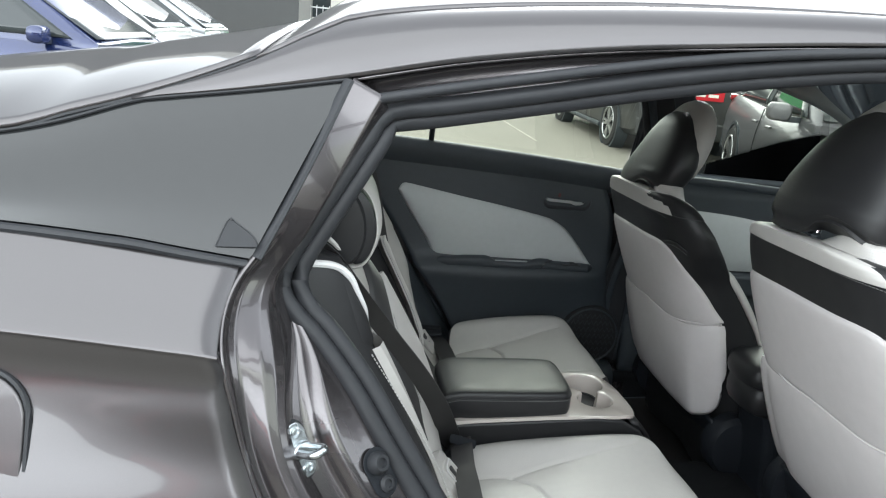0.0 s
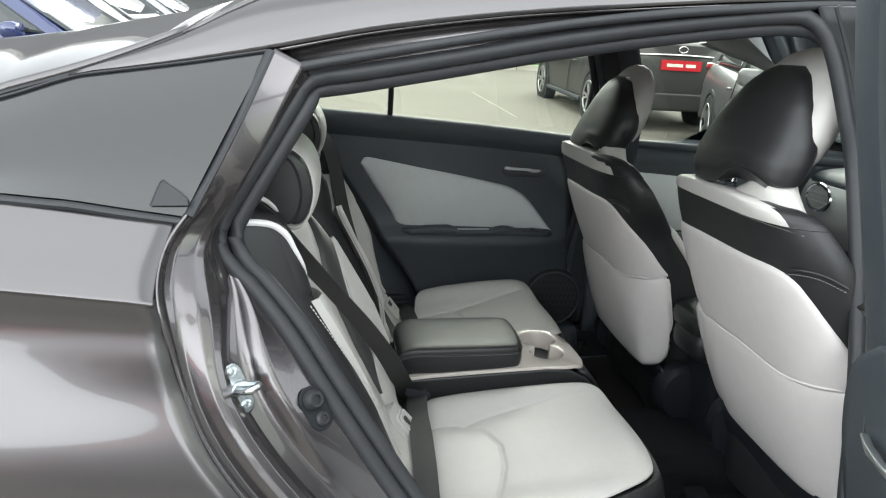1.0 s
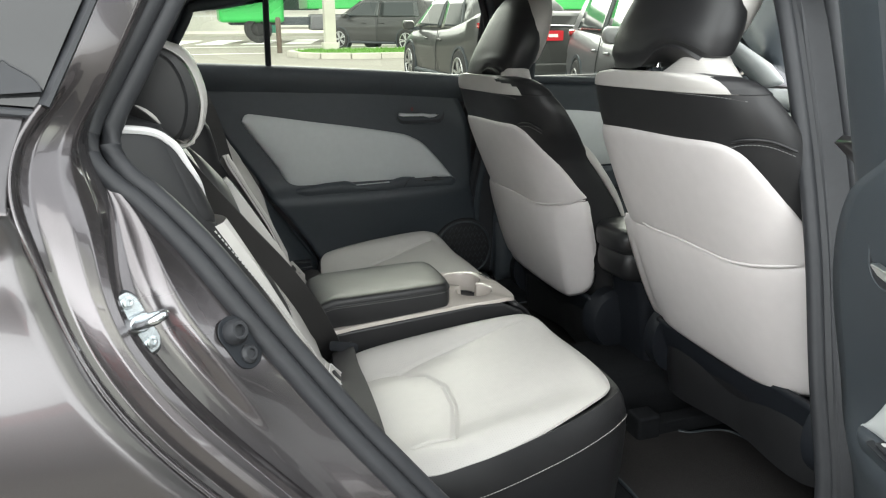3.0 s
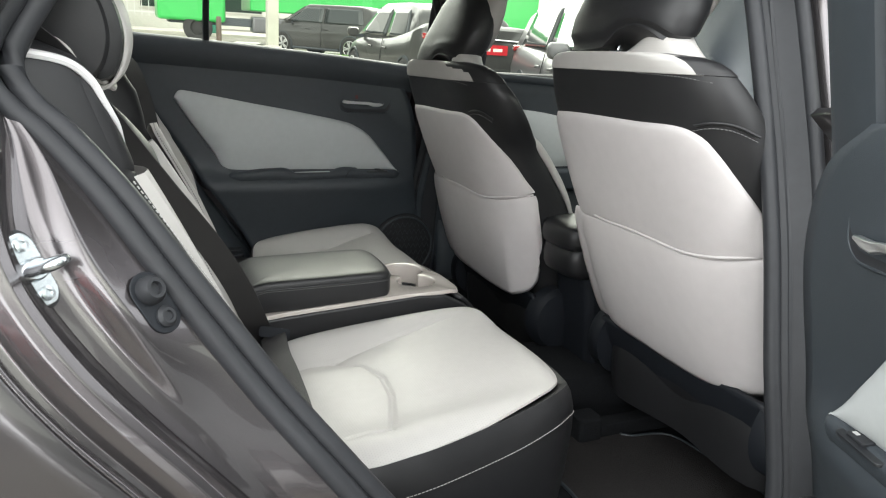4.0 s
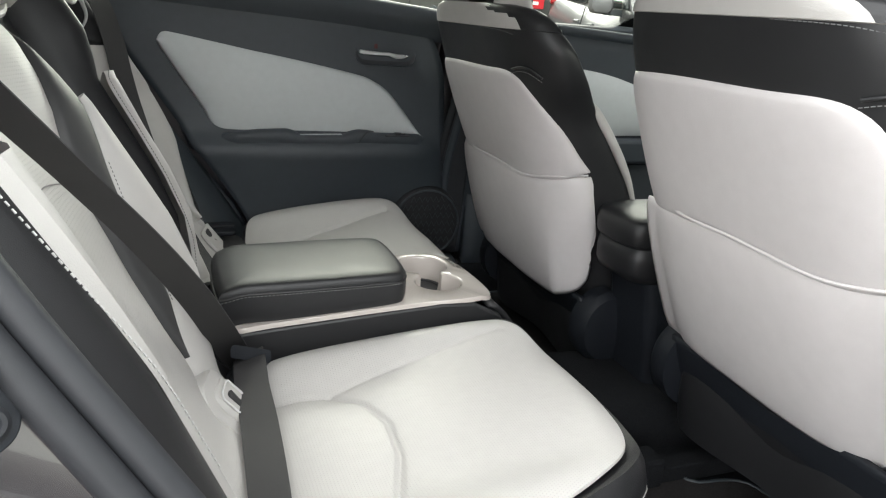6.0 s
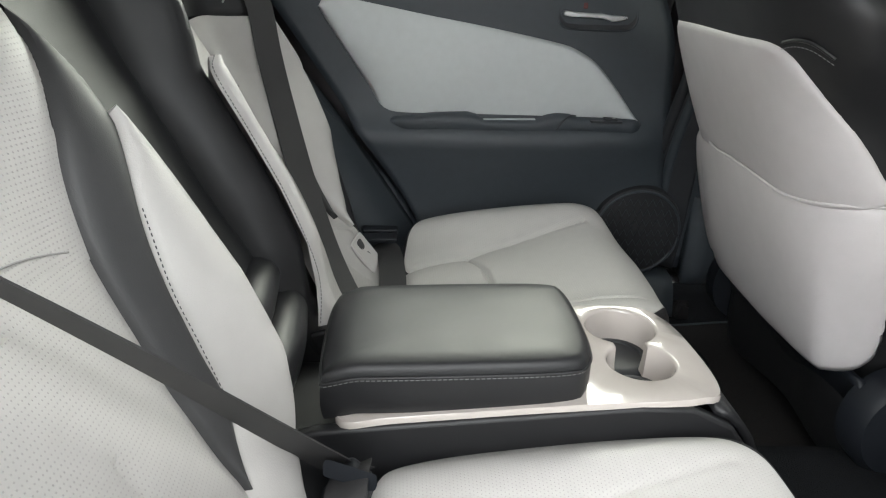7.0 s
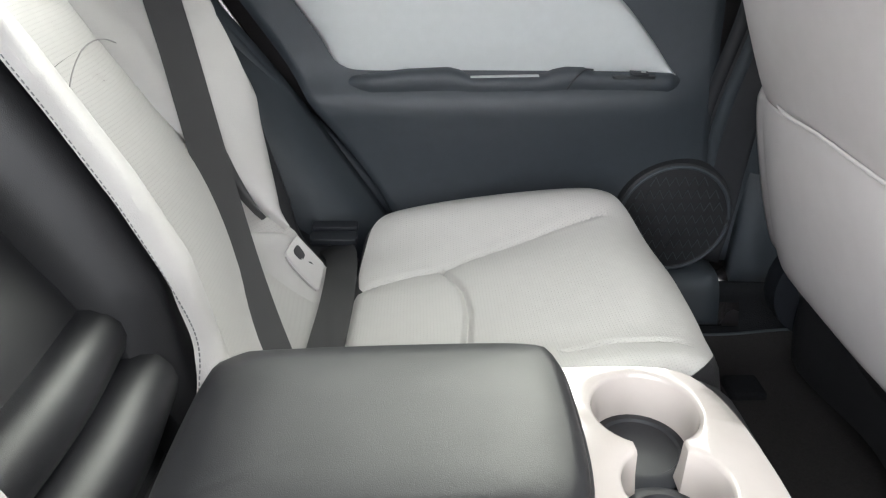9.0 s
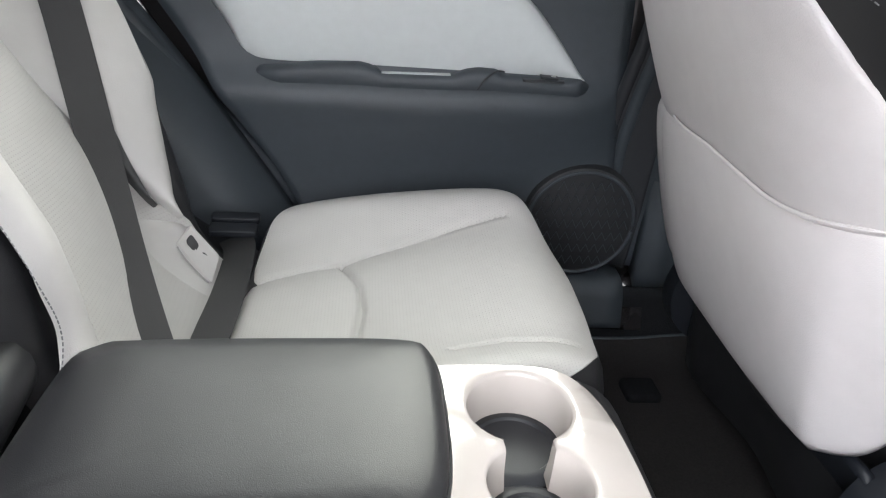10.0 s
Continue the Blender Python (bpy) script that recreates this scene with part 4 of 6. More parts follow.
    for x0, x1 in ((-0.06, 0.245), (0.245, 0.91))[: 2 if X is None else 1]:
        g = part("pane", loft([[(x, 0.793 - 0.0, 1.10 - 0.055 * (x - 0.0) * 0.9 + 0.0) for x in (x0, (x0 + x1) / 2, x1)], [(x, 0.70, 1.24) for x in (max(x0, -0.03), (x0 + x1) / 2, x1)], [(max(x, 0.06), 0.585 - 0.03 * max(0, x - 0.1) / 0.8, 1.335 + 0.10 * max(0, x - 0.05) / 0.85) for x in (x0, (x0 + x1) / 2, x1)]], 12, 12), M_CLEAR, d, X=XF)
        g.visible_shadow = False
    SK = [[(-0.14, 0.745, 1.105), (0.4, 0.800, 1.085), (0.92, 0.795, 1.05)], [(-0.15, 0.815, 1.03), (0.4, 0.845, 1.0), (0.92, 0.845, 0.98)], [(-0.10, 0.862, 0.90), (0.4, 0.872, 0.88), (0.92, 0.872, 0.86)], [(0.02, 0.868, 0.72), (0.4, 0.868, 0.70), (0.92, 0.868, 0.70)], [(0.22, 0.855, 0.41), (0.5, 0.855, 0.40), (0.92, 0.855, 0.38)]]
    part("outer_skin", loft(SK, 30, 30), M_PAINT, d, X=X, solid=0.012)
    EDGE = [(-0.075, 0.76, 1.10), (-0.08, 0.78, 1.03), (-0.04, 0.80, 0.92), (0.04, 0.81, 0.78), (0.16, 0.81, 0.60), (0.28, 0.80, 0.42), (0.34, 0.79, 0.36)]
    part("door_edge", loft([[(p[0] - 0.055 if k == 0 else p[0] + 0.10 * (k == 2), p[1] + (0.05, 0.0, -0.03)[k], p[2] + (0.0, 0.0, 0.0)[k]) for p in EDGE] for k in range(3)], 30, 10), M_JAMB, d, X=X, solid=0.006)
    part("edge_seal", sweep([(p[0] + 0.02, p[1] - 0.02, p[2]) for p in EDGE], 0.011, 8, 40), M_RUBBER, d, X=X)
    return d


M_SATIN = mat("satin_chrome", (0.86, 0.87, 0.88), 0.30, 1.0, vary=0.03)
M_DULLRED = mat("dull_red_mark", (0.10, 0.02, 0.02), 0.5)
M_GRILLE = mat("speaker_grille", (0.014, 0.015, 0.017), 0.6, dots=(0, 2, 260.0, 1.0, 0.6), tex_dist=0.0015)
rear_door(None, "closed rear door with black lining and grey insert")
rear_door(OPEN, "rear door swung wide open on its hinge")

# ---- rear seats ----
BK_X = lambda v: 0.225 - 0.315 * v - 0.03 * v * v + 0.055 * (max(0.0, 0.15 - v) / 0.15) ** 2


def back_surface(yc, outer):
    """Rear backrest: u across (y), v up (0 at the bite line, 1 at the shoulder)."""
    def S(u, v):
        d = abs(u - yc)
        out = (u - yc) * (outer - yc) > 0
        if out:
            amp = np.interp(v, (0.0, 0.45, 0.78, 0.95), (0.030, 0.065, 0.075, 0.100) if outer < 0 else (0.055, 0.112, 0.112, 0.110))
            b = float(amp) * math.exp(-((d - (0.205 if outer < 0 else float(np.interp(v, (0.0, 0.17, 0.22, 0.34, 0.49, 0.62, 0.8), (0.130, 0.138, 0.155, 0.176, 0.207, 0.238, 0.232))))) / (0.055 if outer < 0 else 0.050)) ** 2)
        else:
            pk, hi_, wd = (0.208, 0.088, 0.042) if outer < 0 else (0.222, 0.098, 0.05)
            b = hi_ * math.exp(-((d - pk) / (0.10 if d < pk else wd)) ** 2) * float(np.interp(v, (-0.1, 0.0, 0.217, 0.358, 0.49, 0.74, 0.80, 0.87, 0.95, 1.0), (0.1, 0.2, 0.44, 0.82, 0.95, 0.95, 0.83, 0.69, 0.45, 0.3) if outer < 0 else (0.1, 0.2, 0.44, 0.82, 0.95, 1.03, 1.20, 1.36, 1.36, 1.2)))
        if d > 0.25:
            b -= 1.4 * (d - 0.25) ** 1.5
        return (BK_X(v) + b, u, 0.475 + 0.60 * v)
    return S


def stitches(parent, pts, mat_, step=0.007, length=0.0042, r=0.0009):
    """A row of single thread stitches, joined into one seam."""
    p = cr(pts, 400)
    d = np.r_[0, np.cumsum(np.linalg.norm(np.diff(p, axis=0), axis=1))]
    bm = bmesh.new()
    for s in np.arange(0, d[-1] - length, step):
        a = [np.interp(s, d, p[:, k]) for k in range(3)]
        b = [np.interp(s + length, d, p[:, k]) for k in range(3)]
        t = Vector(b) - Vector(a)
        side = t.cross(Vector((0, 0, 1)))
        side = (side.normalized() if side.length > 1e-9 else Vector((1, 0, 0))) * r
        up = side.cross(t).normalized() * r
        ring = [[bm.verts.new(Vector(q) + o) for o in (side, up, -side, -up)] for q in (a, b)]
        for k in range(4):
            bm.faces.new((ring[0][k], ring[0][(k + 1) % 4], ring[1][(k + 1) % 4], ring[1][k]))
        bm.faces.new(ring[0])
        bm.faces.new(ring[1][::-1])
    bmesh.ops.recalc_face_normals(bm, faces=bm.faces)
    return part("stitching", bm, mat_, parent)


def on(S, pts, out=0.008):
    return [tuple(np.array(S(*p)) + np.array((out, 0, out * 0.55))) for p in pts]


def rear_back(side):
    """One rear backrest with its panels, headrest and trims. side -1: near seat, +1: far seat."""
    yc, yin, yout = (-0.345, -0.080, -0.615) if side < 0 else (0.375, 0.112, 0.645)
    s = 1 if side < 0 else -1
    Y = lambda d: yc + s * d  # d from the seat's middle towards the car's middle
    S = back_surface(yc, yout)
    ob = thing("car_seat", "two-tone rear seat in pale grey and black leatherette" if side < 0 else "two-tone far rear seat in pale grey and black leatherette", "car seat", (0.25, yc, 0.30), "rear seats")
    P = [[(S(u, v)[0] - 0.015, u, S(u, v)[2]) for u in np.linspace(yin, yout, 60)] for v in np.linspace(-0.12, 0.985, 70)]
    for row in P:  # wrap the sides back
        row.insert(0, (row[0][0] - 0.10, row[0][1] + (0.004 if side < 0 else -0.004), row[0][2]))
        row.append((row[-1][0] - 0.10, row[-1][1] - (0.004 if side < 0 else -0.004), row[-1][2]))
    P.append([(p[0] - 0.03, p[1], p[2] + 0.012) for p in P[-1]])
    P.append([(p[0] - 0.09, p[1], p[2] - 0.02) for p in P[-1]])
    back = part("backrest", grid(P)[0], M_BLACK, ob, "black leatherette backrest", solid=-0.01)
    if side < 0:
        crest = [(Y(0.209), 0.752), (Y(0.232), 0.64), (Y(0.240), 0.53), (Y(0.240), 0.41), (Y(0.230), 0.27), (Y(0.190), 0.185), (Y(0.13), 0.06)]
        st_in = [(Y(0.262), 0.90), (Y(0.206), 0.748), (Y(0.167), 0.63), (Y(0.146), 0.525), (Y(0.138), 0.44), (Y(0.131), 0.34), (Y(0.104), 0.222)]
        st_out = [(Y(0.220), 0.88), (Y(0.150), 0.745), (Y(0.112), 0.60), (Y(0.099), 0.46), (Y(0.095), 0.38), (Y(0.097), 0.29), (Y(0.103), 0.222)]
        part("inner_panel", patch(S, crest, [(p[0] - 0.004, p[1]) for p in st_in[1:]] + [(Y(0.104), 0.06)], 50, 16, 0.006, 0.008, ends=False), M_LIGHT, back, "pale inner side bolster")
        part("dark_stripe", patch(S, st_in, st_out, 50, 12, 0.006, 0.003, ends=False), M_STRIPE, back, "charcoal stripe ending in a point")
        stitches(back, on(S, [(p[0] - 0.006, p[1]) for p in st_in[2:6]], 0.0080), M_DARKSEAM, 0.0055, 0.0030, 0.0006)
        up_in = [(p[0] + 0.007, p[1] - (0.006 if i == 2 else 0)) for i, p in enumerate(st_out[:3])]
        c_in = [(p[0] + 0.005, p[1] - (0.003 if i == 0 else 0)) for i, p in enumerate(st_out[2:])] + [(Y(0.102), 0.15), (Y(0.102), 0.0)]
    else:
        crest = [(Y(0.203), 0.760), (Y(0.226), 0.73), (Y(0.228), 0.615), (Y(0.230), 0.48), (Y(0.229), 0.33), (Y(0.224), 0.24), (Y(0.250), 0.165)]
        inner = [(Y(0.200), 0.758), (Y(0.160), 0.70), (Y(0.105), 0.61), (Y(0.093), 0.487), (Y(0.095), 0.41), (Y(0.109), 0.317), (Y(0.145), 0.225), (Y(0.190), 0.150)]
        part("inner_panel", patch(S, crest, inner, 50, 14, 0.006, 0.008, ends=False), M_LIGHT, back, "pale inner side bolster")
        stitches(back, on(S, [(p[0] + 0.004 * s, p[1]) for p in crest], 0.004), M_THREAD, 0.0055, 0.0036, 0.0007)
        up_in = [(Y(0.120), 0.98), (Y(0.138), 0.82), (Y(0.150), 0.72), (Y(0.104), 0.604)]
        c_in = [(Y(0.103), 0.6035), (Y(0.091), 0.487), (Y(0.093), 0.41), (Y(0.106), 0.317), (Y(0.142), 0.225), (Y(0.185), 0.12), (Y(0.19), 0.0)]
    o_up = [(Y(-0.075), 0.98), (Y(-0.11), 0.80), (Y(-0.105), 0.597 if side < 0 else 0.607)]
    part("upper_panel", patch(S, up_in, o_up, 30, 18, 0.006, 0.010, ends=False), M_PERF_BACK, back, "perforated pale upper panel")
    c_out = [(Y(-0.105), 0.602 if side < 0 else 0.6065), (Y(-0.11), 0.46), (Y(-0.115), 0.30), (Y(-0.12), 0.0)]
    part("centre_panel", patch(S, c_in, c_out, 40, 20, 0.006, 0.014, ends=False), M_PERF_BACK, back, "perforated pale centre panel")
    # the cross seam's soft shadow line, painted as a thin grey bead
    (d0, v0), (d1, v1), rise = ((0.104, 0.606), (-0.105, 0.590), 0.028) if side < 0 else ((0.078, 0.560), (-0.120, 0.590), 0.032)
    part("cross_seam_shade", sweep([on(S, [(Y(d0 + (d1 - d0) * t), v0 + (v1 - v0) * t + rise * math.sin(math.pi * t))], (0.0068 if side < 0 else 0.0078) + (0.0105 if side < 0 else 0.0135) * (1 - (2 * t - 1) ** 2))[0] for t in np.linspace(0.04, 0.97, 24)], 0.0008, 6, 50), M_CREASE, back)
    b_in = [(Y(-0.106), 0.775), (Y(-0.103), 0.66), (Y(-0.106), 0.46), (Y(-0.110), 0.30), (Y(-0.115), 0.04)]
    b_out = [(Y(-0.222), 0.775), (Y(-0.214), 0.64), (Y(-0.201), 0.48), (Y(-0.190), 0.30), (Y(-0.176), 0.04)]
    if side > 0:
        b_in[-1] = (Y(-0.110), 0.178)
        b_out = [(Y(-0.252), 0.775), (Y(-0.250), 0.65), (Y(-0.208), 0.50), (Y(-0.180), 0.42), (Y(-0.156), 0.335), (Y(-0.136), 0.255), (Y(-0.124), 0.215), (Y(-0.113), 0.182)]
    part("outer_bolster", patch(S, b_in, b_out, 40, 12, 0.006, 0.010, ends=False), M_LIGHT, back, "pale outer bolster")
    if side > 0:
        part("dark_stripe", patch(S, [(Y(-0.148), 0.435), (Y(-0.144), 0.41), (Y(-0.124), 0.323), (Y(-0.104), 0.207)], [(Y(-0.128), 0.435), (Y(-0.118), 0.41), (Y(-0.106), 0.30), (Y(-0.1025), 0.207)], 40, 10, 0.016, 0.004, ends=False), M_STRIPE, back, "charcoal stripe ending in a point")
    pipe = [(Y(-0.221), 0.765), (Y(-0.213), 0.62), (Y(-0.200), 0.46), (Y(-0.189), 0.28)]
    if side < 0:
        stitches(back, on(S, [(p[0] - 0.010 * s, p[1]) for p in pipe], 0.004), M_SEAM)
    # shoulder roll with its silver strip
    part("shoulder", patch(S, [(Y(-0.080), 0.985), (Y(-0.16), 0.985), (Y(-0.268), 0.985)], [(Y(-0.118), 0.785), (Y(-0.185), 0.785), (Y(-0.268), 0.785)], 30, 20, 0.0, 0.0, ends=False), M_BLACK, back)
    strip = [(Y(-0.266), 1.000), (Y(-0.250), 0.998), (Y(-0.229), 0.985), (Y(-0.219), 0.955), (Y(-0.215), 0.915), (Y(-0.208), 0.870), (Y(-0.190), 0.815)]
    part("silver_strip", sweep(on(S, strip, 0.001), np.interp(np.linspace(0, 1, 40), (0, 0.5, 1), (0.0055, 0.0055, 0.0015)), 8, 40), M_SILVER, back, "pale silver strip")
    # headrest: black face in a pale rim
    hy = yc - 0.008 * s
    hp = [(-0.105, 1.092), (-0.060, 1.086), (-0.030, 1.070), (-0.008, 1.046), (0.010, 1.044), (0.024, 1.064), (0.030, 1.100), (0.019, 1.142), (-0.006, 1.166), (-0.050, 1.175), (-0.100, 1.166), (-0.122, 1.130)]
    hc = np.array((-0.040, 1.112))
    h = part("headrest", capped([[(hc[0] + (p[0] - hc[0]) * q, hy + w, hc[1] + (p[1] - hc[1]) * q) for p in cr(hp, 48, closed=True)] for q, w in ((0.86, -0.138), (0.95, -0.134), (0.99, -0.122), (1.0, -0.09), (1.0, 0.09), (0.99, 0.122), (0.95, 0.134), (0.86, 0.138))]), M_BLACK, ob, "black leatherette headrest with a pale front")
    front = cr([(-0.012, 1.046), (0.010, 1.042), (0.026, 1.062), (0.033, 1.100), (0.021, 1.144), (-0.006, 1.170), (-0.050, 1.179), (-0.100, 1.170)], 30)
    part("front_pad", grid([[(p[0] + 0.003 - 0.010 * abs(w / 0.112) ** 6, hy + w, p[1] - 0.008 * abs(w / 0.112) ** 6 + 0.001) for p in front] for w in np.linspace(-0.112, 0.112, 22)])[0], M_LIGHT, h, "pale front of the headrest", solid=-0.004)
    for e in (-1, 1):
        part("side_pad", capped([[(hc[0] - 0.014 + (p[0] - hc[0]) * q, hy + e * w, hc[1] + 0.001 + (p[1] - hc[1]) * q) for p in cr(hp, 48, closed=True)] for q, w in ((0.92, 0.110), (0.97, 0.134), (0.955, 0.1410), (0.90, 0.146), (0.6, 0.149), (0.3, 0.150))]), M_BLACK, h, "black leatherette side of the headrest")
    part("collar_ring", sweep([(-0.100, hy - 0.155, 1.096), (-0.050, hy - 0.150, 1.091), (-0.026, hy - 0.145, 1.072), (-0.004, hy - 0.130, 1.050), (0.010, hy - 0.06, 1.034), (0.012, hy, 1.030), (0.010, hy + 0.06, 1.034), (-0.004, hy + 0.130, 1.050), (-0.026, hy + 0.145, 1.072), (-0.050, hy + 0.150, 1.091), (-0.100, hy + 0.155, 1.096)], 0.0045, 8, 60), M_LIGHT, back)
    # cushion
    k = -side
    oy = lambda y: MID + (y - MID) if side < 0 else 2 * MID - y
    base = [(0.272, -0.30), (0.280, -0.165), (0.335, -0.118), (0.48, -0.106), (0.62, -0.118), (0.685, -0.150), (0.718, -0.235), (0.726, -0.345), (0.720, -0.44), (0.698, -0.510), (0.655, -0.556), (0.590, -0.583), (0.50, -0.602), (0.38, -0.616), (0.285, -0.605), (0.266, -0.50)]
    if side > 0:
        base = [(0.312, -0.23), (0.318, -0.375), (0.325, -0.50), (0.347, -0.565), (0.42, -0.612), (0.51, -0.646), (0.58, -0.652), (0.635, -0.638), (0.682, -0.602), (0.714, -0.550), (0.734, -0.490), (0.745, -0.42), (0.745, -0.36), (0.738, -0.27), (0.720, -0.19), (0.66, -0.13), (0.52, -0.112), (0.37, -0.12)]
    base = [(x, oy(y)) for x, y in base]
    o = cr(base, 260, closed=True)
    # the pale panel rounds off its outer front corner sooner than the black sides
    face = o if side > 0 else cr([(x, y) for x, y in base[:8]] + [(0.716, -0.428), (0.697, -0.482), (0.664, -0.524), (0.622, -0.552), (0.570, -0.576), (0.49, -0.600)] + base[13:], 260, closed=True)
    seam1 = [(0.25, oy(-0.235)), (0.36, oy(-0.243)), (0.46, oy(-0.215)), (0.57, oy(-0.190)), (0.66, oy(-0.170))]
    seam2 = [(0.36, oy(-0.243)), (0.400, oy(-0.285)), (0.420, oy(-0.345)), (0.413, oy(-0.42)), (0.390, oy(-0.49)), (0.37, oy(-0.545))]
    seam3 = [(0.30, oy(-0.545)), (0.37, oy(-0.545))]
    if side > 0:
        seam1 = [(0.28, 0.41), (0.313, 0.42), (0.377, 0.434), (0.438, 0.454), (0.525, 0.489), (0.601, 0.519), (0.675, 0.541)]
        seam2 = [(0.438, 0.454), (0.463, 0.389), (0.468, 0.326), (0.461, 0.262), (0.45, 0.18)]
        seam3 = [(0.565, oy(-0.20)), (0.62, oy(-0.215)), (0.70, oy(-0.205))]
    top_z = lambda x, y: 0.531 + 0.105 * (x - 0.30) + 0.022 * math.exp(-((abs(oy(y) if side > 0 else y) - 0.155) / 0.05) ** 2) + (0.020 if side < 0 else 0.034) * math.exp(-((abs(oy(y) if side > 0 else y) - 0.575) / 0.06) ** 2) - 0.35 * max(0, x - 0.66) ** 2 * 10

    def to3(a, b, hgt):
        g = (0.55 if side < 0 else 1.0) * (groove((a, b), seam1, 0.0055, 0.0050) + groove((a, b), seam2, 0.0070, 0.0045)) + groove((a, b), seam3, 0.004, 0.004)
        soft = groove((a, b), seam1, 0.006, 0.03) + groove((a, b), seam2, 0.005, 0.03)
        return (a, b, top_z(a, b) + hgt - g - soft)

    cu = part("cushion", dome(o, [(1.0, -0.26), (1.045, -0.16), (1.06, -0.09), (1.055, -0.05), (1.03, -0.024), (1.0, -0.011), (0.975, -0.0155), (0.92, -0.020), (0.85, -0.035), (0.5, -0.045)], lambda a, b, hgt: (a, b, top_z(a, b) + hgt)), M_BLACK, ob, "black leatherette cushion sides")
    part("seat_panel", dome(face, [(1.0, -0.014)] + [(q, -0.011 + 0.011 * (1 - q ** 8)) for q in np.linspace(0.995, 0.03, 110)], to3, bottom=False), M_PERF_SEAT, cu, "pale perforated seat panel")
    oc = o.mean(0)
    hem = [oc + (p - oc) * 1.060 for p in o[70:216]]
    stitches(cu, [(p[0], p[1], top_z(*p) - 0.060) for p in hem], M_CREASE if side < 0 else M_THREAD, 0.006, 0.004, 0.0008)
    # child-seat anchor flap low in the backrest
    if side > 0:
        part("anchor_pad", patch(S, [(Y(-0.034), 0.188), (Y(-0.026), 0.10), (Y(-0.022), 0.0)], [(Y(-0.088), 0.190), (Y(-0.110), 0.168), (Y(-0.108), 0.12), (Y(-0.104), 0.073), (Y(-0.10), 0.0)], 30, 14, 0.012, 0.006, ends=False), M_LIGHT, ob, "pale padded foot of the backrest")
        corner = ((-0.060, 0.042), (-0.098, 0.078), (-0.076, 0.124), (-0.099, 0.153))

        def plate(a, b, t):
            """The cover's own plane: a across it and b up it, from -0.5 to 0.5."""
            w = ((0.5 - a) * (0.5 - b), (0.5 + a) * (0.5 - b), (0.5 - a) * (0.5 + b), (0.5 + a) * (0.5 + b))
            return on(S, [(Y(sum(k_ * c[0] for k_, c in zip(w, corner))), sum(k_ * c[1] for k_, c in zip(w, corner)))], 0.019 + t)[0]

        fl = part("anchor_flap", slab(rounded(1.0, 1.0, 0.10, 5), plate, 0.004), M_LIGHT, ob, "pale child-seat anchor cover", bevel=0.0012)
        # grey bead painted in for the shadow along the cover's inner edge
        part("anchor_rim_and_shade_line", sweep([plate(-0.5, 0.46 - 0.92 * q, 0.001) for q in np.linspace(0, 1, 12)], 0.0011, 6, 24), M_CREASE, fl)
        part("anchor_slot", slab(rounded(0.36, 0.34, 0.10, 4, 0.04, 0.20), lambda a, b, t: plate(a, b, t + 0.0050), 0.0012), M_STRIPE, fl)
        part("anchor_mark", slab(circle(0.09, 12, 0.08, -0.20), lambda a, b, t: plate(a, b, t + 0.0050), 0.0012), M_STRIPE, fl)
        return ob
    fd, fv = 0.072, 0.108

    def foot(a, b, t):
        v = fv + b / 0.6
        return (BK_X(v) + 0.030 + 0.25 * a + t * 0.8, Y(fd) + a, 0.475 + 0.60 * v + t * 0.5)

    part("anchor_pad", dome(rounded(0.088, 0.120, 0.030, 6), [(1.0, -0.030), (1.0, -0.004), (0.95, 0.004), (0.80, 0.007), (0.4, 0.008)], lambda a, b, t: foot(a - 0.004 * s, b - 0.002, t)), M_LIGHT, ob, "pale padded foot of the backrest")
    fl = part("anchor_flap", slab(rounded(0.054, 0.078, 0.010, 5), foot, 0.010), M_LIGHT, ob, "pale child-seat anchor cover", bevel=0.003)
    part("anchor_rim_and_shade_line", sweep([foot(p[0], p[1], 0.0145) for p in rounded(0.042, 0.064, 0.008, 5)], 0.0012, 6, closed=True), M_SILVER, fl)
    part("anchor_slot", slab(rounded(0.013, 0.022, 0.004, 4, 0.0, 0.012), lambda a, b, t: foot(a, b, t + 0.0140), 0.003), M_STRIPE, fl)
    part("anchor_mark", slab(circle(0.005, 12, 0.004, -0.018), lambda a, b, t: foot(a, b, t + 0.0150), 0.002), M_TRIM, fl)
    return ob


# M_CREASE colours hem stitches and the shade lines painted along creases
M_CREASE = mat("seam_thread_and_crease_shade", (0.30, 0.29, 0.28), 0.7)
M_THREAD = mat("grey_thread", (0.16, 0.16, 0.16), 0.7)
M_STRIPE = mat("charcoal_leatherette", (0.040, 0.040, 0.041), 0.52, vary=0.08, bump=0.3, bump_scale=900, tex_dist=0.0006)
rear_back(-1)
rear_back(1)

# padded panel between the backrests, with two rolls at its foot
mid = thing("centre_backrest", "black padded centre panel between the rear backrests", "seat panel", (0.2, 0.02, 0.55))
MIDL = [[(0.150, y, 0.50), (0.105, y, 0.66), (0.055, y, 0.75), (-0.03, y, 0.92), (-0.10, y, 1.06), (-0.14, y, 1.08)] for y in (-0.095, -0.06, 0.02, 0.10, 0.125)]
part("pad", loft(MIDL, 30, 12), M_BLACK, mid, solid=-0.02)
part("roll", sweep([(0.150, -0.095, 0.600), (0.158, 0.015, 0.600), (0.150, 0.125, 0.600)], 0.034, 14, 16), M_BLACK, mid)
part("roll", sweep([(0.120, -0.095, 0.655), (0.127, 0.015, 0.655), (0.120, 0.125, 0.655)], 0.030, 14, 16), M_BLACK, mid)

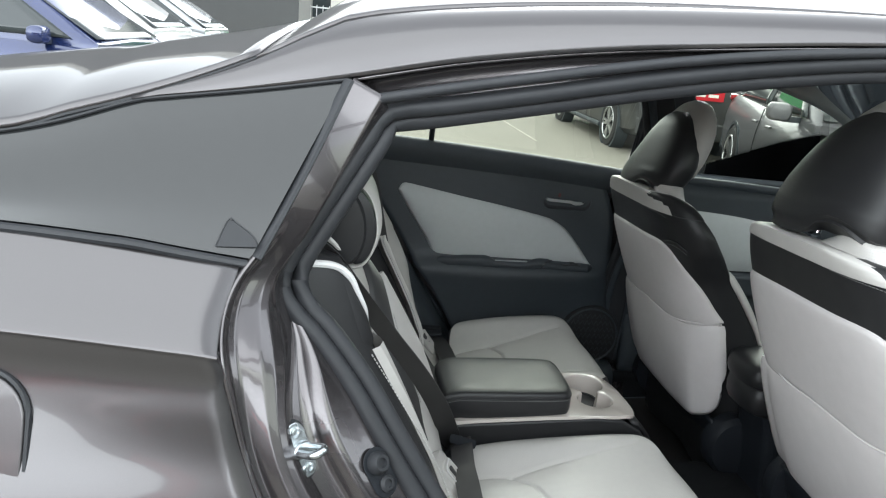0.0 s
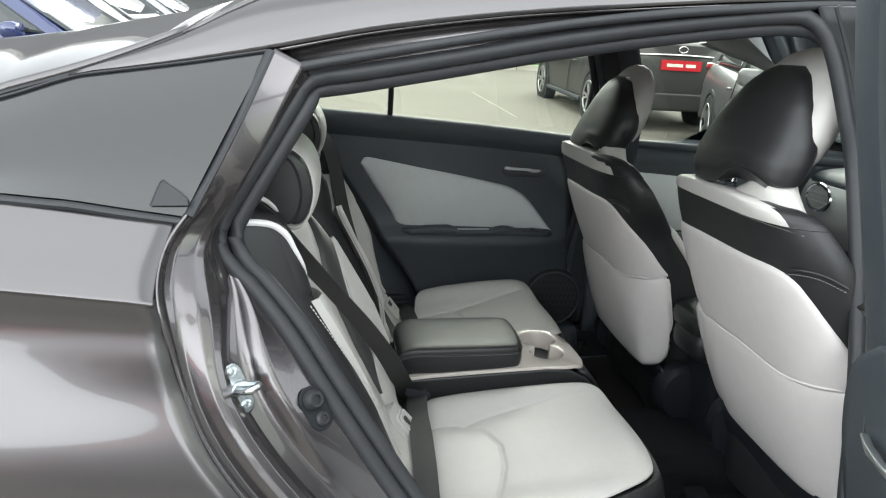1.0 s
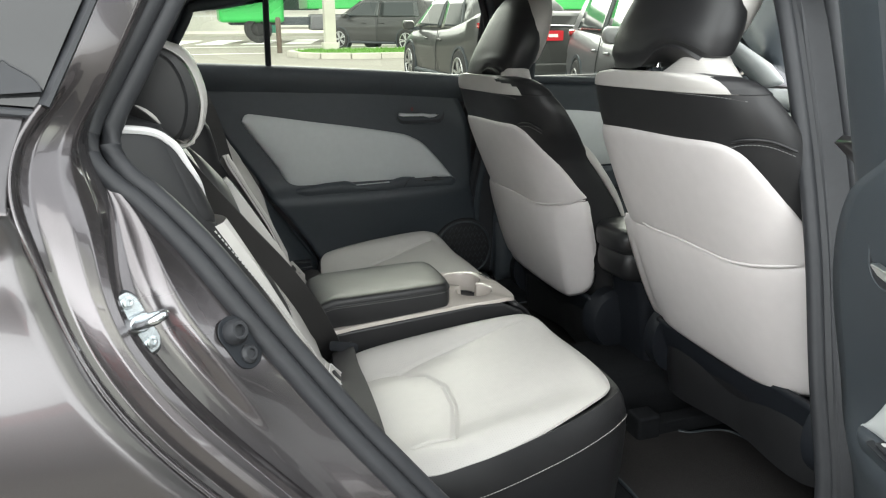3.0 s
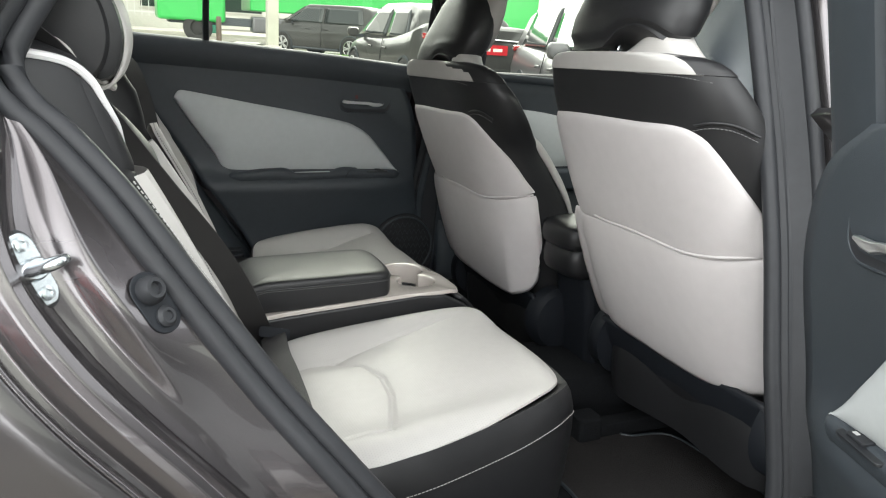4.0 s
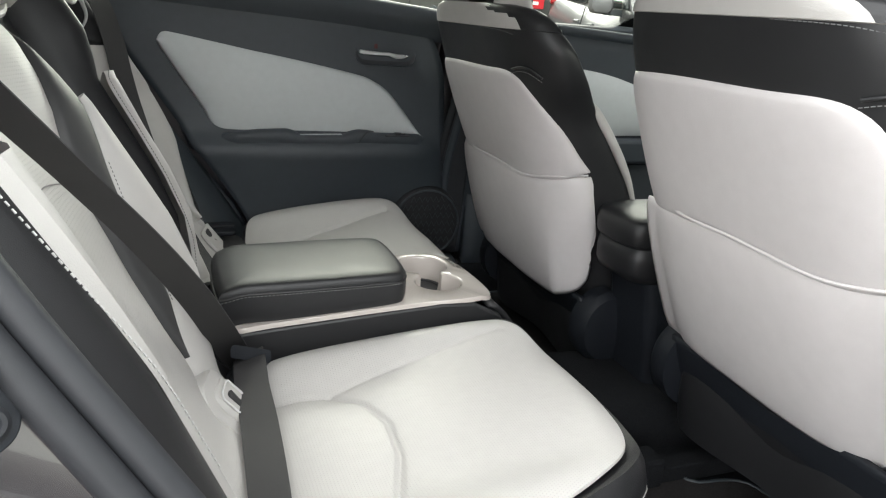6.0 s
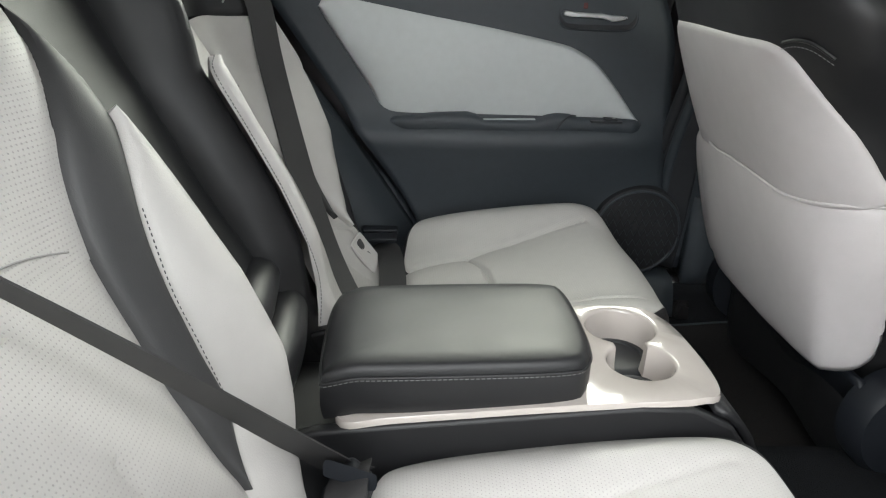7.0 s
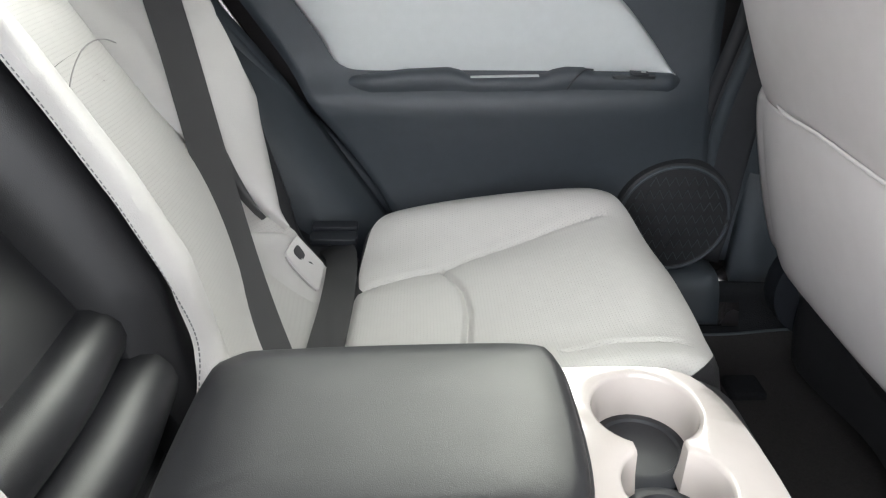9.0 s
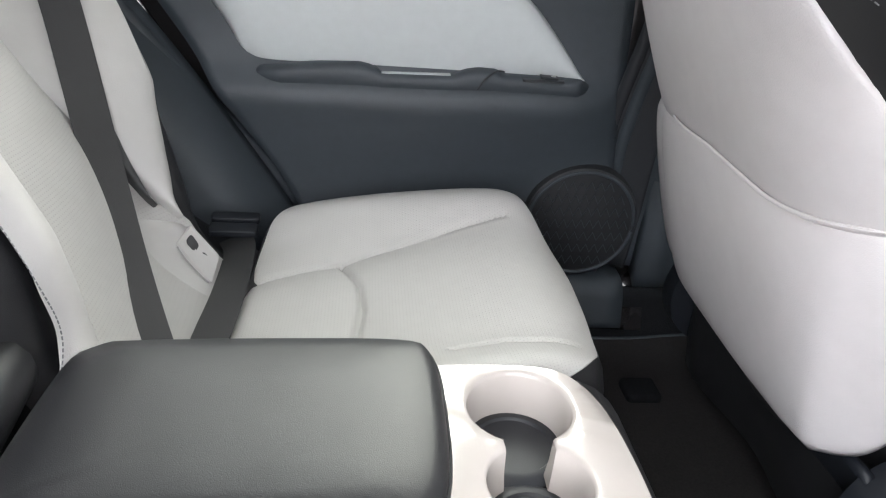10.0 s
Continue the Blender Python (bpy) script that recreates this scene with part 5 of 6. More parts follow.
# ---- rear console ----
con = thing("rear_console", "black rear centre console with a glossy warm white cup tray", "console", (0.45, 0.01, 0.30))
side_o = [(0.15, 0.30), (0.15, 0.56), (0.22, 0.578), (0.30, 0.585), (0.45, 0.596), (0.58, 0.606), (0.64, 0.603), (0.690, 0.578), (0.722, 0.535), (0.735, 0.48), (0.735, 0.30)]
part("body", slab([(x, min(z, 0.525)) for x, z in side_o], lambda a, b, t: (a, -0.098 + t, b), 0.216), M_BLACK, con, "black padded console body", bevel=0.010)
for y0, th in ((-0.110, 0.018), (0.1205, 0.0115)):
    part("side_panel", slab(side_o, lambda a, b, t: (a, y0 + t, b - 0.006), th), M_BLACK, con, "black padded side panel", bevel=0.005)
part("front_panel", loft([[(0.668, y, 0.585), (0.694, y, 0.570), (0.718, y, 0.535), (0.733, y, 0.48), (0.735, y, 0.31)] for y in (-0.10, 0.0, 0.122)], 16, 8), M_BLACK, con, solid=0.01)
tw0, tw1 = -0.104, 0.124
tray_out = cr([(0.245, tw0), (0.30, tw0), (0.45, tw0), (0.60, tw0 - 0.001), (0.668, tw0 + 0.012), (0.690, tw0 + 0.05), (0.692, 0.02), (0.682, 0.085), (0.655, tw1 - 0.006), (0.60, tw1 + 0.006), (0.45, tw1 + 0.004), (0.30, tw1), (0.245, tw1), (0.235, 0.06), (0.235, -0.05)], 120, closed=True)
cup_a, cup_b, ra, rb = (0.606, 0.072), (0.606, -0.018), 0.0465, 0.0415


def cups(off=0.0):
    """Outline of two round wells joined by a short channel."""
    pts = []
    w = 0.021 + off * 0.6
    for c, r, a0, a1 in ((cup_a, ra + off, -90 + 27, 270 - 27), (cup_b, rb + off, 90 + 30, 450 - 30)):
        seg = []
        for t in np.linspace(a0, a1, 36):
            seg.append((c[0] + r * math.cos(radians(t)), c[1] + r * math.sin(radians(t))))
        pts.append(seg)
    return pts[0] + pts[1]


def tray_z(x, y):
    return 0.605 + 0.012 * (x - 0.60) - 0.30 * max(0, x - 0.655) - 0.06 * max(0, 0.55 - x)


def tray():
    bm = bmesh.new()
    o = [bm.verts.new((p[0], p[1], tray_z(*p))) for p in tray_out]
    q = [bm.verts.new((p[0], p[1], tray_z(*p))) for p in cups(0.004)]
    eo = [bm.edges.new((o[i], o[(i + 1) % len(o)])) for i in range(len(o))]
    eq = [bm.edges.new((q[i], q[(i + 1) % len(q)])) for i in range(len(q))]
    bmesh.ops.triangle_fill(bm, edges=eo + eq, use_beauty=True)
    rings = [q] + [[bm.verts.new((p[0], p[1], tray_z(*p) + dz)) for p in cups(off)] for off, dz in ((0.0012, -0.0015), (0.0, -0.005), (-0.001, -0.025), (-0.004, -0.046))]
    n = len(q)
    for a, b in zip(rings[:-1], rings[1:]):
        for i in range(n):
            bm.faces.new((a[i], a[(i + 1) % n], b[(i + 1) % n], b[i]))
    m = len(o)
    low = [[bm.verts.new((p[0] + (p[0] - 0.47) * 0.006, p[1] + (p[1] - 0.01) * e, tray_z(*p) + dz)) for p in tray_out] for e, dz in ((0.012, -0.003), (0.014, -0.008))]
    for a, b in zip([o] + low[:-1], low):
        for i in range(m):
            bm.faces.new((a[i], a[(i + 1) % m], b[(i + 1) % m], b[i]))
    bmesh.ops.recalc_face_normals(bm, faces=bm.faces)
    return bm


part("cup_tray", tray(), M_WHITE, con, "glossy warm white cup tray", angle=50)
for c, r in ((cup_a, ra), (cup_b, rb)):
    part("cup_mat", capped([[(c[0] + q * math.cos(t), c[1] + q * math.sin(t), z) for t in np.linspace(0, 6.283, 36, endpoint=False)] for q, z in ((r + 0.004, 0.555), (r - 0.004, 0.5605), (r - 0.010, 0.5605), (r - 0.012, 0.558), (0.012, 0.558))]), M_RUBBER, con, "black rubber cup mat")
ao = cr([(0.222, -0.085), (0.235, -0.096), (0.35, -0.099), (0.49, -0.096), (0.520, -0.080), (0.530, -0.04), (0.532, 0.03), (0.528, 0.085), (0.508, 0.106), (0.40, 0.110), (0.28, 0.108), (0.238, 0.103), (0.224, 0.085), (0.219, 0.0)], 110, closed=True)
az = lambda a, b, h: (a, b, 0.598 + 0.02 * (a - 0.22) + h - 0.010 * max(0, (0.26 - a) / 0.04))
ar = part("armrest_lid", dome(ao, [(0.985, -0.012), (1.0, -0.004), (1.010, 0.008), (1.010, 0.026), (1.002, 0.035)], az), M_BLACK, con, "black leatherette armrest lid")
part("top_pad", dome(ao, [(1.001, 0.034), (0.999, 0.038), (0.990, 0.0425), (0.968, 0.0470), (0.92, 0.0500), (0.75, 0.0525), (0.5, 0.0535), (0.2, 0.054)], az, bottom=False), M_BLACK, ar)
part("lid_piping", sweep([az(p[0], p[1], 0.0348) for p in [(0.376 + (q[0] - 0.376) * 1.003, 0.006 + (q[1] - 0.006) * 1.003) for q in ao]], 0.0022, 8, closed=True), M_BLACK, ar)
stitches(ar, [az(0.376 + (q[0] - 0.376) * 1.0, 0.006 + (q[1] - 0.006) * 1.004, 0.0312) for q in ao[:60]], M_THREAD, 0.006, 0.004, 0.0007)

# ---- seat belts ----
nb = thing("seat_belt", "charcoal seat belt lying over the near rear seat", "seat belt", (0.2, -0.3, 0.6), "rear seat belts")
part("shoulder_strap", ribbon([(-0.10, -0.57, 1.115), (-0.050, -0.535, 1.075), (-0.002, -0.470, 1.0), (0.064, -0.397, 0.9), (0.130, -0.332, 0.8), (0.184, -0.262, 0.7), (0.225, -0.182, 0.6), (0.245, -0.140, 0.55), (0.265, -0.124, 0.53)], [(0.8, -0.3, 0.2), (0.85, -0.45, 0.17)] + [(0.86, -0.48, 0.16)] * 6 + [(0.9, -0.2, 0.3)], 0.046, 0.0016), M_BELT, nb)
part("lap_strap", ribbon([(0.258, -0.160, 0.566), (0.255, -0.200, 0.573), (0.253, -0.250, 0.558), (0.252, -0.33, 0.554), (0.247, -0.45, 0.546), (0.240, -0.60, 0.51)], [(1, 0, 0.5), (1, 0, 0.3), (1, 0, 0.2), (1, 0, 0.2), (1, 0, 0.3), (1, 0, 0.5)], 0.047, 0.0016), M_BELT, nb)
part("buckle", slab(rounded(0.052, 0.085, 0.014, 6), lambda a, b, t: (0.252 + 0.45 * b + a * 0.55, -0.158 - t - a * 0.3, 0.540 + b * 0.7 - a * 0.35), 0.024), M_TRIMGLOSS, nb, "black belt buckle", bevel=0.006)
part("tongue", slab(rounded(0.062, 0.020, 0.006, 4), lambda a, b, t: (0.258 + a * 0.85 + b * 0.2, -0.192 - a * 0.3 + t * 0.2, 0.577 - a * 0.10 + b * 0.6 + t), 0.008), M_DARKTRIM, nb, bevel=0.002)
fb = thing("seat_belt", "charcoal seat belt hanging across the far rear seat", "seat belt", (0.2, 0.4, 0.6), "rear seat belts")
part("shoulder_strap", ribbon([(-0.06, 0.630, 1.12), (0.030, 0.602, 1.05), (0.064, 0.574, 0.965), (0.080, 0.551, 0.888), (0.098, 0.532, 0.815), (0.142, 0.457, 0.685), (0.192, 0.358, 0.585), (0.240, 0.260, 0.532), (0.275, 0.20, 0.50)], [(0.85, 0.50, -0.08)] * 9, 0.047, 0.0016), M_BELT, fb)
part("lap_strap", ribbon([(0.295, 0.215, 0.530), (0.300, 0.30, 0.535), (0.300, 0.40, 0.530), (0.292, 0.52, 0.520), (0.270, 0.60, 0.50)], [(1, 0, 0.25), (1, 0, 0.25), (1, 0, 0.2), (1, 0, 0.25), (1, 0, 0.4)], 0.047, 0.0016), M_BELT, fb)
part("anchor", slab(rounded(0.080, 0.020, 0.006, 4), lambda a, b, t: (0.275 + a * 0.9, 0.575 + b, 0.520 + t + b * 0.3), 0.010), M_DARKTRIM, fb, bevel=0.002)
part("anchor", slab(rounded(0.080, 0.016, 0.005, 4), lambda a, b, t: (0.275 + a * 0.9, 0.600 + b, 0.528 + t + b * 0.3), 0.010), M_DARKTRIM, fb, bevel=0.002)

# ---- front seats ----
def front_seat(label, sag=0.0, low=0.0):
    yc = -0.430
    ob = thing("car_seat", label, "car seat", (1.10, -0.392, 0.27), "front seats")
    RX = lambda z: 1.0 - 0.405 * (z - 0.53)
    secs = [(0.40, 0.19, 0.15), (0.46, 0.22, 0.19), (0.54, 0.235, 0.22), (0.66, 0.243, 0.23), (0.78, 0.248, 0.22), (0.90, 0.248, 0.185), (0.98, 0.243, 0.145), (1.03, 0.234, 0.122), (1.065, 0.222, 0.108), (1.088, 0.208, 0.096), (1.096, 0.202, 0.090), (1.106, 0.188, 0.078), (1.113, 0.165, 0.060), (1.117, 0.12, 0.03)]
    Z = np.array(secs)

    def broad(z):
        """A fuller shoulder on one side of the seat by the closed door."""
        return float(np.interp(z, (0.92, 0.96, 1.0, 1.05, 1.085, 1.117), (0.0, 0.016, 0.040, 0.058, 0.056, 0.046))) if low else 0.0

    def shell_x(y, z, grow=0.0):
        """The shell's rear face: squarer towards the car's middle, rounder on the other side."""
        w, t = np.interp(z, Z[:, 0], Z[:, 1]) + (0.008 if y > yc else -0.008 + broad(z)), np.interp(z, Z[:, 0], Z[:, 2])
        k = min(0.995, abs(y - yc) / w)
        e1, e2, wr = (0.30, 0.40, 0.008) if y > yc else (0.55, 0.70, 0.030)
        c = k ** (1 / e1)
        return RX(z) + (1 - (1 - c * c) ** (e2 / 2)) * t / 2 + wr * k ** 4

    def ring_b(z, grow=0.0):
        w, t = np.interp(z, Z[:, 0], Z[:, 1]) + 0.008 + grow, np.interp(z, Z[:, 0], Z[:, 2]) + 2 * grow
        ring = []
        for a in np.linspace(0, 2 * math.pi, 56, endpoint=False):
            c, s_ = math.cos(a), math.sin(a)
            e1, e2, wr = (0.30, 0.40, 0.008) if c > 0 else (0.55, 0.70, 0.030)
            reach = w if c > 0 else w - 0.016 + broad(z)
            u = math.copysign(abs(c) ** e1, c) * reach
            d = math.copysign(abs(s_) ** e2, s_) * t / 2
            ring.append((RX(z) + (t - 2 * grow) / 2 + d + wr * min(1, abs(u) / reach) ** 4 * (1 if d < 0 else 1 - 1.6 * (2 * d / t) ** 2), yc + u, z))
        return ring

    b = part("backrest", capped([ring_b(z) for z in np.linspace(0.40, 1.088, 40)]), M_BLACK, ob, "black leatherette backrest shell")
    cl = part("collar", capped([ring_b(1.083, -0.006)] + [[(p[0], p[1], p[2] + low * (z - 1.087) / 0.030) for p in ring_b(z, 0.002)] for z in np.linspace(1.087, 1.117, 14)]), M_LIGHT, b, "pale collar")
    # the collar's leather gives way to black on the outer shoulder
    cl.data.materials.append(M_BLACK)
    for f in cl.data.polygons:
        c = f.center + BASE[cl]
        if (c[1] - yc) / np.interp(c[2], Z[:, 0], Z[:, 1]) < (-1.03 if low else -0.86):
            f.material_index = 1
    Sf = lambda u, v: (shell_x(u, v) - 0.004, u, v)

    def stiff(u, v):
        """The map pocket's board: it stays flat where the shell rounds off, and sags open at its foot."""
        k = min(1.0, max(0.0, (0.80 - v) / 0.26)) if sag else 0.0
        x = shell_x(min(u, yc + 0.222), v) * (1 - k) + shell_x(min(max(u, -0.50), yc + 0.222), v) * k
        return (x - 0.004 + 0.10 * max(0, u - yc - 0.222) - sag * k + 1.1 * k * max(0.0, -0.615 - u), u, v)

    # back panel: pale upper field, and the map pocket below it lying over its edge
    up_t = [(-0.168, 1.000), (-0.30, 1.006), (-0.472, 1.006), (-0.566, 1.007), (-0.606, 0.995), (-0.626, 0.971), (-0.643, 0.935), (-0.658, 0.893), (-0.664, 0.853), (-0.667, 0.828)]
    up_b = [(-0.178, 0.785), (-0.30, 0.787), (-0.40, 0.786), (-0.473, 0.783), (-0.535, 0.780), (-0.587, 0.785), (-0.625, 0.795), (-0.650, 0.805), (-0.667, 0.822)]
    part("back_panel", patch(Sf, up_b, up_t, 60, 24, 0.003, 0.002, ends=False, flip=-1.0), M_SHELL, b, "pale leatherette back panel", solid=0.004)
    po_t = [(-0.178, 0.800), (-0.30, 0.802), (-0.40, 0.801), (-0.473, 0.797), (-0.535, 0.793), (-0.587, 0.797), (-0.634, 0.806), (-0.667, 0.816)]
    po_b = [(-0.166, 0.540), (-0.31, 0.535), (-0.44, 0.527), (-0.53, 0.526), (-0.60, 0.532), (-0.640, 0.548), (-0.658, 0.575), (-0.664, 0.615)]
    part("map_pocket", patch(stiff, po_b, po_t, 60, 24, 0.006, 0.004, ends=False, flip=-1.0), M_SHELL, b, "pale map pocket", solid=0.004)
    part("pocket_hem", sweep([tuple(np.array(Sf(*p)) + np.array((-0.006, 0, 0.0))) for p in po_t], 0.0024, 8, 50), M_SHELL, b)
    stitches(b, [tuple(np.array(Sf(y, z)) + np.array((-0.004, 0, 0))) for y, z in ((-0.600, 1.004), (-0.625, 1.010), (-0.648, 1.008), (-0.668, 0.994))], M_THREAD, 0.006, 0.004, 0.0006)
    part("seam", sweep([tuple(np.array(Sf(y, z)) + np.array((0.0, 0, 0))) for y, z in ((-0.600, 1.012), (-0.625, 1.018), (-0.648, 1.016), (-0.668, 1.002))], 0.0022, 8, 24), M_BLACK, b)
    # pale front bolster showing past the black flank
    part("side_bolster", sweep([(0.925, -0.655, 0.985), (0.944, -0.663, 0.965), (0.976, -0.666, 0.935), (1.022, -0.668, 0.877), (1.068, -0.668, 0.807), (1.10, -0.664, 0.74)], np.interp(np.linspace(0, 1, 30), (0, 0.2, 0.6, 1), (0.004, 0.010, 0.009, 0.004)), 10, 30), M_LIGHT, b, "pale side bolster")
    # pale collar on top with its perforated peak
    part("collar_peak", capped([[(0.828 - 0.2 * low + 0.10 * (z - 1.09) + 0.034 * math.sin(t), -0.506 - 1.8 * low + w * (1.0 if math.cos(t) > 0 else 0.70) * math.copysign(abs(math.cos(t)) ** 0.9, math.cos(t)), z + 0.5 * low) for t in np.linspace(0, 6.283, 32, endpoint=False)] for z, w in ((1.092, 0.150), (1.106, 0.126), (1.118, 0.100), (1.132, 0.070), (1.145, 0.044), (1.154, 0.024), (1.158, 0.010))]), M_PERF_BACK, b, "perforated pale peak")
    stitches(b, [(shell_x(y, z) - 0.001, y, z) for y, z in ((-0.50, 1.085), (-0.55, 1.084), (-0.59, 1.082), (-0.625, 1.076))], M_THREAD, 0.006, 0.004, 0.0006)
    # headrest on two posts: black back, pale front
    hw = [(1.130, 0.136, 0.090), (1.145, 0.150, 0.112), (1.18, 0.151, 0.122), (1.22, 0.145, 0.118), (1.26, 0.132, 0.108), (1.30, 0.114, 0.096), (1.335, 0.088, 0.078), (1.36, 0.064, 0.054), (1.376, 0.030, 0.025)]
    H = np.array(hw)

    def ring_h(z, front, grow=0.0):
        q = z + (0 if front else 0.16 * max(0, z - 1.15))
        w = np.interp(q, H[:, 0], H[:, 1]) + grow
        if front:
            w = np.interp(z, (1.16, 1.185, 1.22, 1.26, 1.30, 1.335, 1.36, 1.37, 1.3765), (0.095, 0.122, 0.133, 0.134, 0.124, 0.106, 0.078, 0.054, 0.020))
        t = np.interp(q, H[:, 0], H[:, 2]) + grow
        out = []
        for a in np.linspace(0, 2 * math.pi, 40, endpoint=False):
            c, s_ = math.cos(a), math.sin(a)
            u = math.copysign(abs(c) ** 0.75, c) * w
            d = math.copysign(abs(s_) ** 0.8, s_) * t / 2
            arch = 0.034 * max(0, 1 - ((u + 0.070) / 0.075) ** 2) * max(0, (1.20 - z) / 0.07) if not front else 0
            sway = (0.4 if front else 1.0) * 2.2 * low * math.sin(math.pi * min(1.0, max(0.0, (z - 1.13) / 0.24)))
            out.append((0.826 + 0.26 * (z - 1.13) + d + (0.020 + 0.010 * min(1, (z - 1.15) / 0.15) if front else 0), yc + (0.018 if front else 0.027) - 0.10 * (z - 1.16) - sway + u, z + arch - low))
        return out

    hd = part("headrest", capped([ring_h(z, False) for z in np.linspace(1.120, 1.3435, 30)]), M_BLACK, ob, "black leatherette headrest")
    part("front_pad", capped([ring_h(z, True, -0.012) for z in np.linspace(1.172, 1.3765, 30)]), M_LIGHT, hd, "pale front of the headrest")
    for dy in (-0.075, 0.055):
        part("post", sweep([(0.822, yc + dy, 1.07), (0.835, yc + dy, 1.17)], 0.006, 12), M_CHROME, hd, "chrome headrest post")
        part("collar_bush", capped([[(0.824 + r * math.cos(t), yc + dy + r * math.sin(t), z) for t in np.linspace(0, 6.283, 16, endpoint=False)] for r, z in ((0.012, 1.10), (0.012, 1.119), (0.009, 1.122))]), M_TRIM, hd)
    # base: lower back cover, recliner covers, cushion, rails
    part("lower_cover", loft([[(0.995, yc + u, 0.545) for u in (-0.235, -0.1, 0.1, 0.235)], [(1.02, yc + u, 0.48) for u in (-0.245, -0.1, 0.1, 0.245)], [(1.06, yc + u, 0.41) for u in (-0.245, -0.1, 0.1, 0.245)], [(1.10, yc + u, 0.375) for u in (-0.24, -0.1, 0.1, 0.24)]], 24, 14), M_DARKTRIM, ob, solid=-0.01)
    for sgn in (-1, 1):
        part("recliner_cover", capped([[(1.055 + r * math.cos(t), yc + sgn * d, 0.485 + r * 1.15 * math.sin(t)) for t in np.linspace(0, 6.283, 28, endpoint=False)] for r, d in ((0.072, 0.225), (0.072, 0.262), (0.062, 0.276), (0.03, 0.282))]), M_DARKTRIM, ob, "black recliner cover")
        part("rail", box(0.95, 1.50, yc + sgn * 0.20 - 0.02, yc + sgn * 0.20 + 0.02, 0.262, 0.300), M_CARPET, ob, bevel=0.004)
        part("rail_foot", box(0.925, 0.985, yc + sgn * 0.20 - 0.028, yc + sgn * 0.20 + 0.028, 0.262, 0.325), M_CARPET, ob, bevel=0.008)
    fo = cr([(1.04, yc - 0.23), (1.04, yc), (1.04, yc + 0.23), (1.3, yc + 0.255), (1.50, yc + 0.235), (1.555, yc), (1.50, yc - 0.235), (1.3, yc - 0.255)], 60, closed=True)
    part("cushion", dome(fo, [(1.0, -0.13), (1.03, -0.07), (1.03, -0.02), (0.98, 0.012), (0.85, 0.02), (0.4, 0.0)], lambda a, q, h: (a, q, 0.50 + 0.10 * (a - 1.04) + h)), M_BLACK, ob)
    return ob


front_seat("front seat with a pale back panel beside the open door")
far_seat = front_seat("front seat with a pale back panel beside the closed door", 0.031, 0.013)
far_seat.matrix_basis = CARM @ Matrix.Translation((1.10 - 0.019, -0.392 + 0.748, 0.27 - 0.042))

# ---- front of the cabin ----
fc = thing("front_console", "black front console with a padded armrest box", "console", (1.1, 0.0, 0.3))
part("body", slab([(1.06, 0.30), (1.05, 0.45), (1.035, 0.56), (1.02, 0.60), (1.05, 0.63), (1.5, 0.64), (1.7, 0.70), (1.9, 0.70), (1.9, 0.30)], lambda a, b, t: (a, -0.072 + t, b), 0.150), M_DARKTRIM, fc, bevel=0.02)
fa = cr([(0.978, -0.06), (0.970, 0.0), (0.978, 0.06), (1.01, 0.088), (1.06, 0.094), (1.18, 0.093), (1.27, 0.08), (1.30, 0.0), (1.27, -0.08), (1.18, -0.088), (1.06, -0.088), (1.01, -0.080)], 80, closed=True)
part("armrest", dome(fa, [(0.93, 0.662), (0.985, 0.667), (1.01, 0.678), (1.015, 0.692), (1.00, 0.708), (0.95, 0.718), (0.80, 0.724), (0.4, 0.727)], lambda a, b, h: (a, b, h)), M_BLACK, fc, "black leatherette armrest")
part("armrest_base", dome(fa, [(0.86, 0.590), (0.95, 0.598), (0.99, 0.612), (1.00, 0.636), (0.985, 0.655), (0.94, 0.664), (0.6, 0.664)], lambda a, b, h: (a + 0.006, b, h)), M_BLACK, fc)
dash = thing("dashboard", "pale grey dashboard with dark top and round chrome-rimmed vent", "dashboard", (1.9, 0.0, 0.5))
part("top_roll", loft([[(2.18, y, 0.985), (1.95, y, 1.0), (1.80, y, 0.985), (1.765, y, 0.95)] for y in (-0.70, -0.3, 0.0, 0.3, 0.70)], 20, 20), M_TRIM, dash, solid=0.01)
part("pale_band", loft([[(1.768, y, 0.955), (1.745, y, 0.90), (1.755, y, 0.82), (1.80, y, 0.74)] for y in (-0.71, -0.3, 0.0, 0.3, 0.71)], 20, 20), M_DASH, dash, solid=0.01)
part("lower_panel", loft([[(1.80, y, 0.74), (1.86, y, 0.60), (1.95, y, 0.42)] for y in (-0.70, 0.0, 0.70)], 12, 8), M_TRIM, dash, solid=0.01)
for vy in (-0.60, 0.61):
    vt = part("air_vent", sweep([(1.742, vy + 0.062 * math.cos(t), 0.905 + 0.045 * math.sin(t)) for t in np.linspace(0, 6.283, 32, endpoint=False)], 0.007, 8, closed=True), M_CHROME, dash, "chrome-rimmed air vent")
    part("vent_dish", capped([[(x, vy + 0.058 * q * math.cos(t), 0.905 + 0.041 * q * math.sin(t)) for t in np.linspace(0, 6.283, 28, endpoint=False)] for q, x in ((1.0, 1.740), (0.9, 1.746), (0.2, 1.748))]), M_DASH, vt)
    for z in (-0.015, 0.0, 0.015):
        part("vane", box(1.735, 1.745, vy - 0.05, vy + 0.05, 0.903 + z, 0.907 + z), M_DASH, vt)
mm = thing("floor_mat", "dark grey carpet floor mat in the rear footwell", "floor mat", (0.9, -0.4, 0.26), "floor mats")
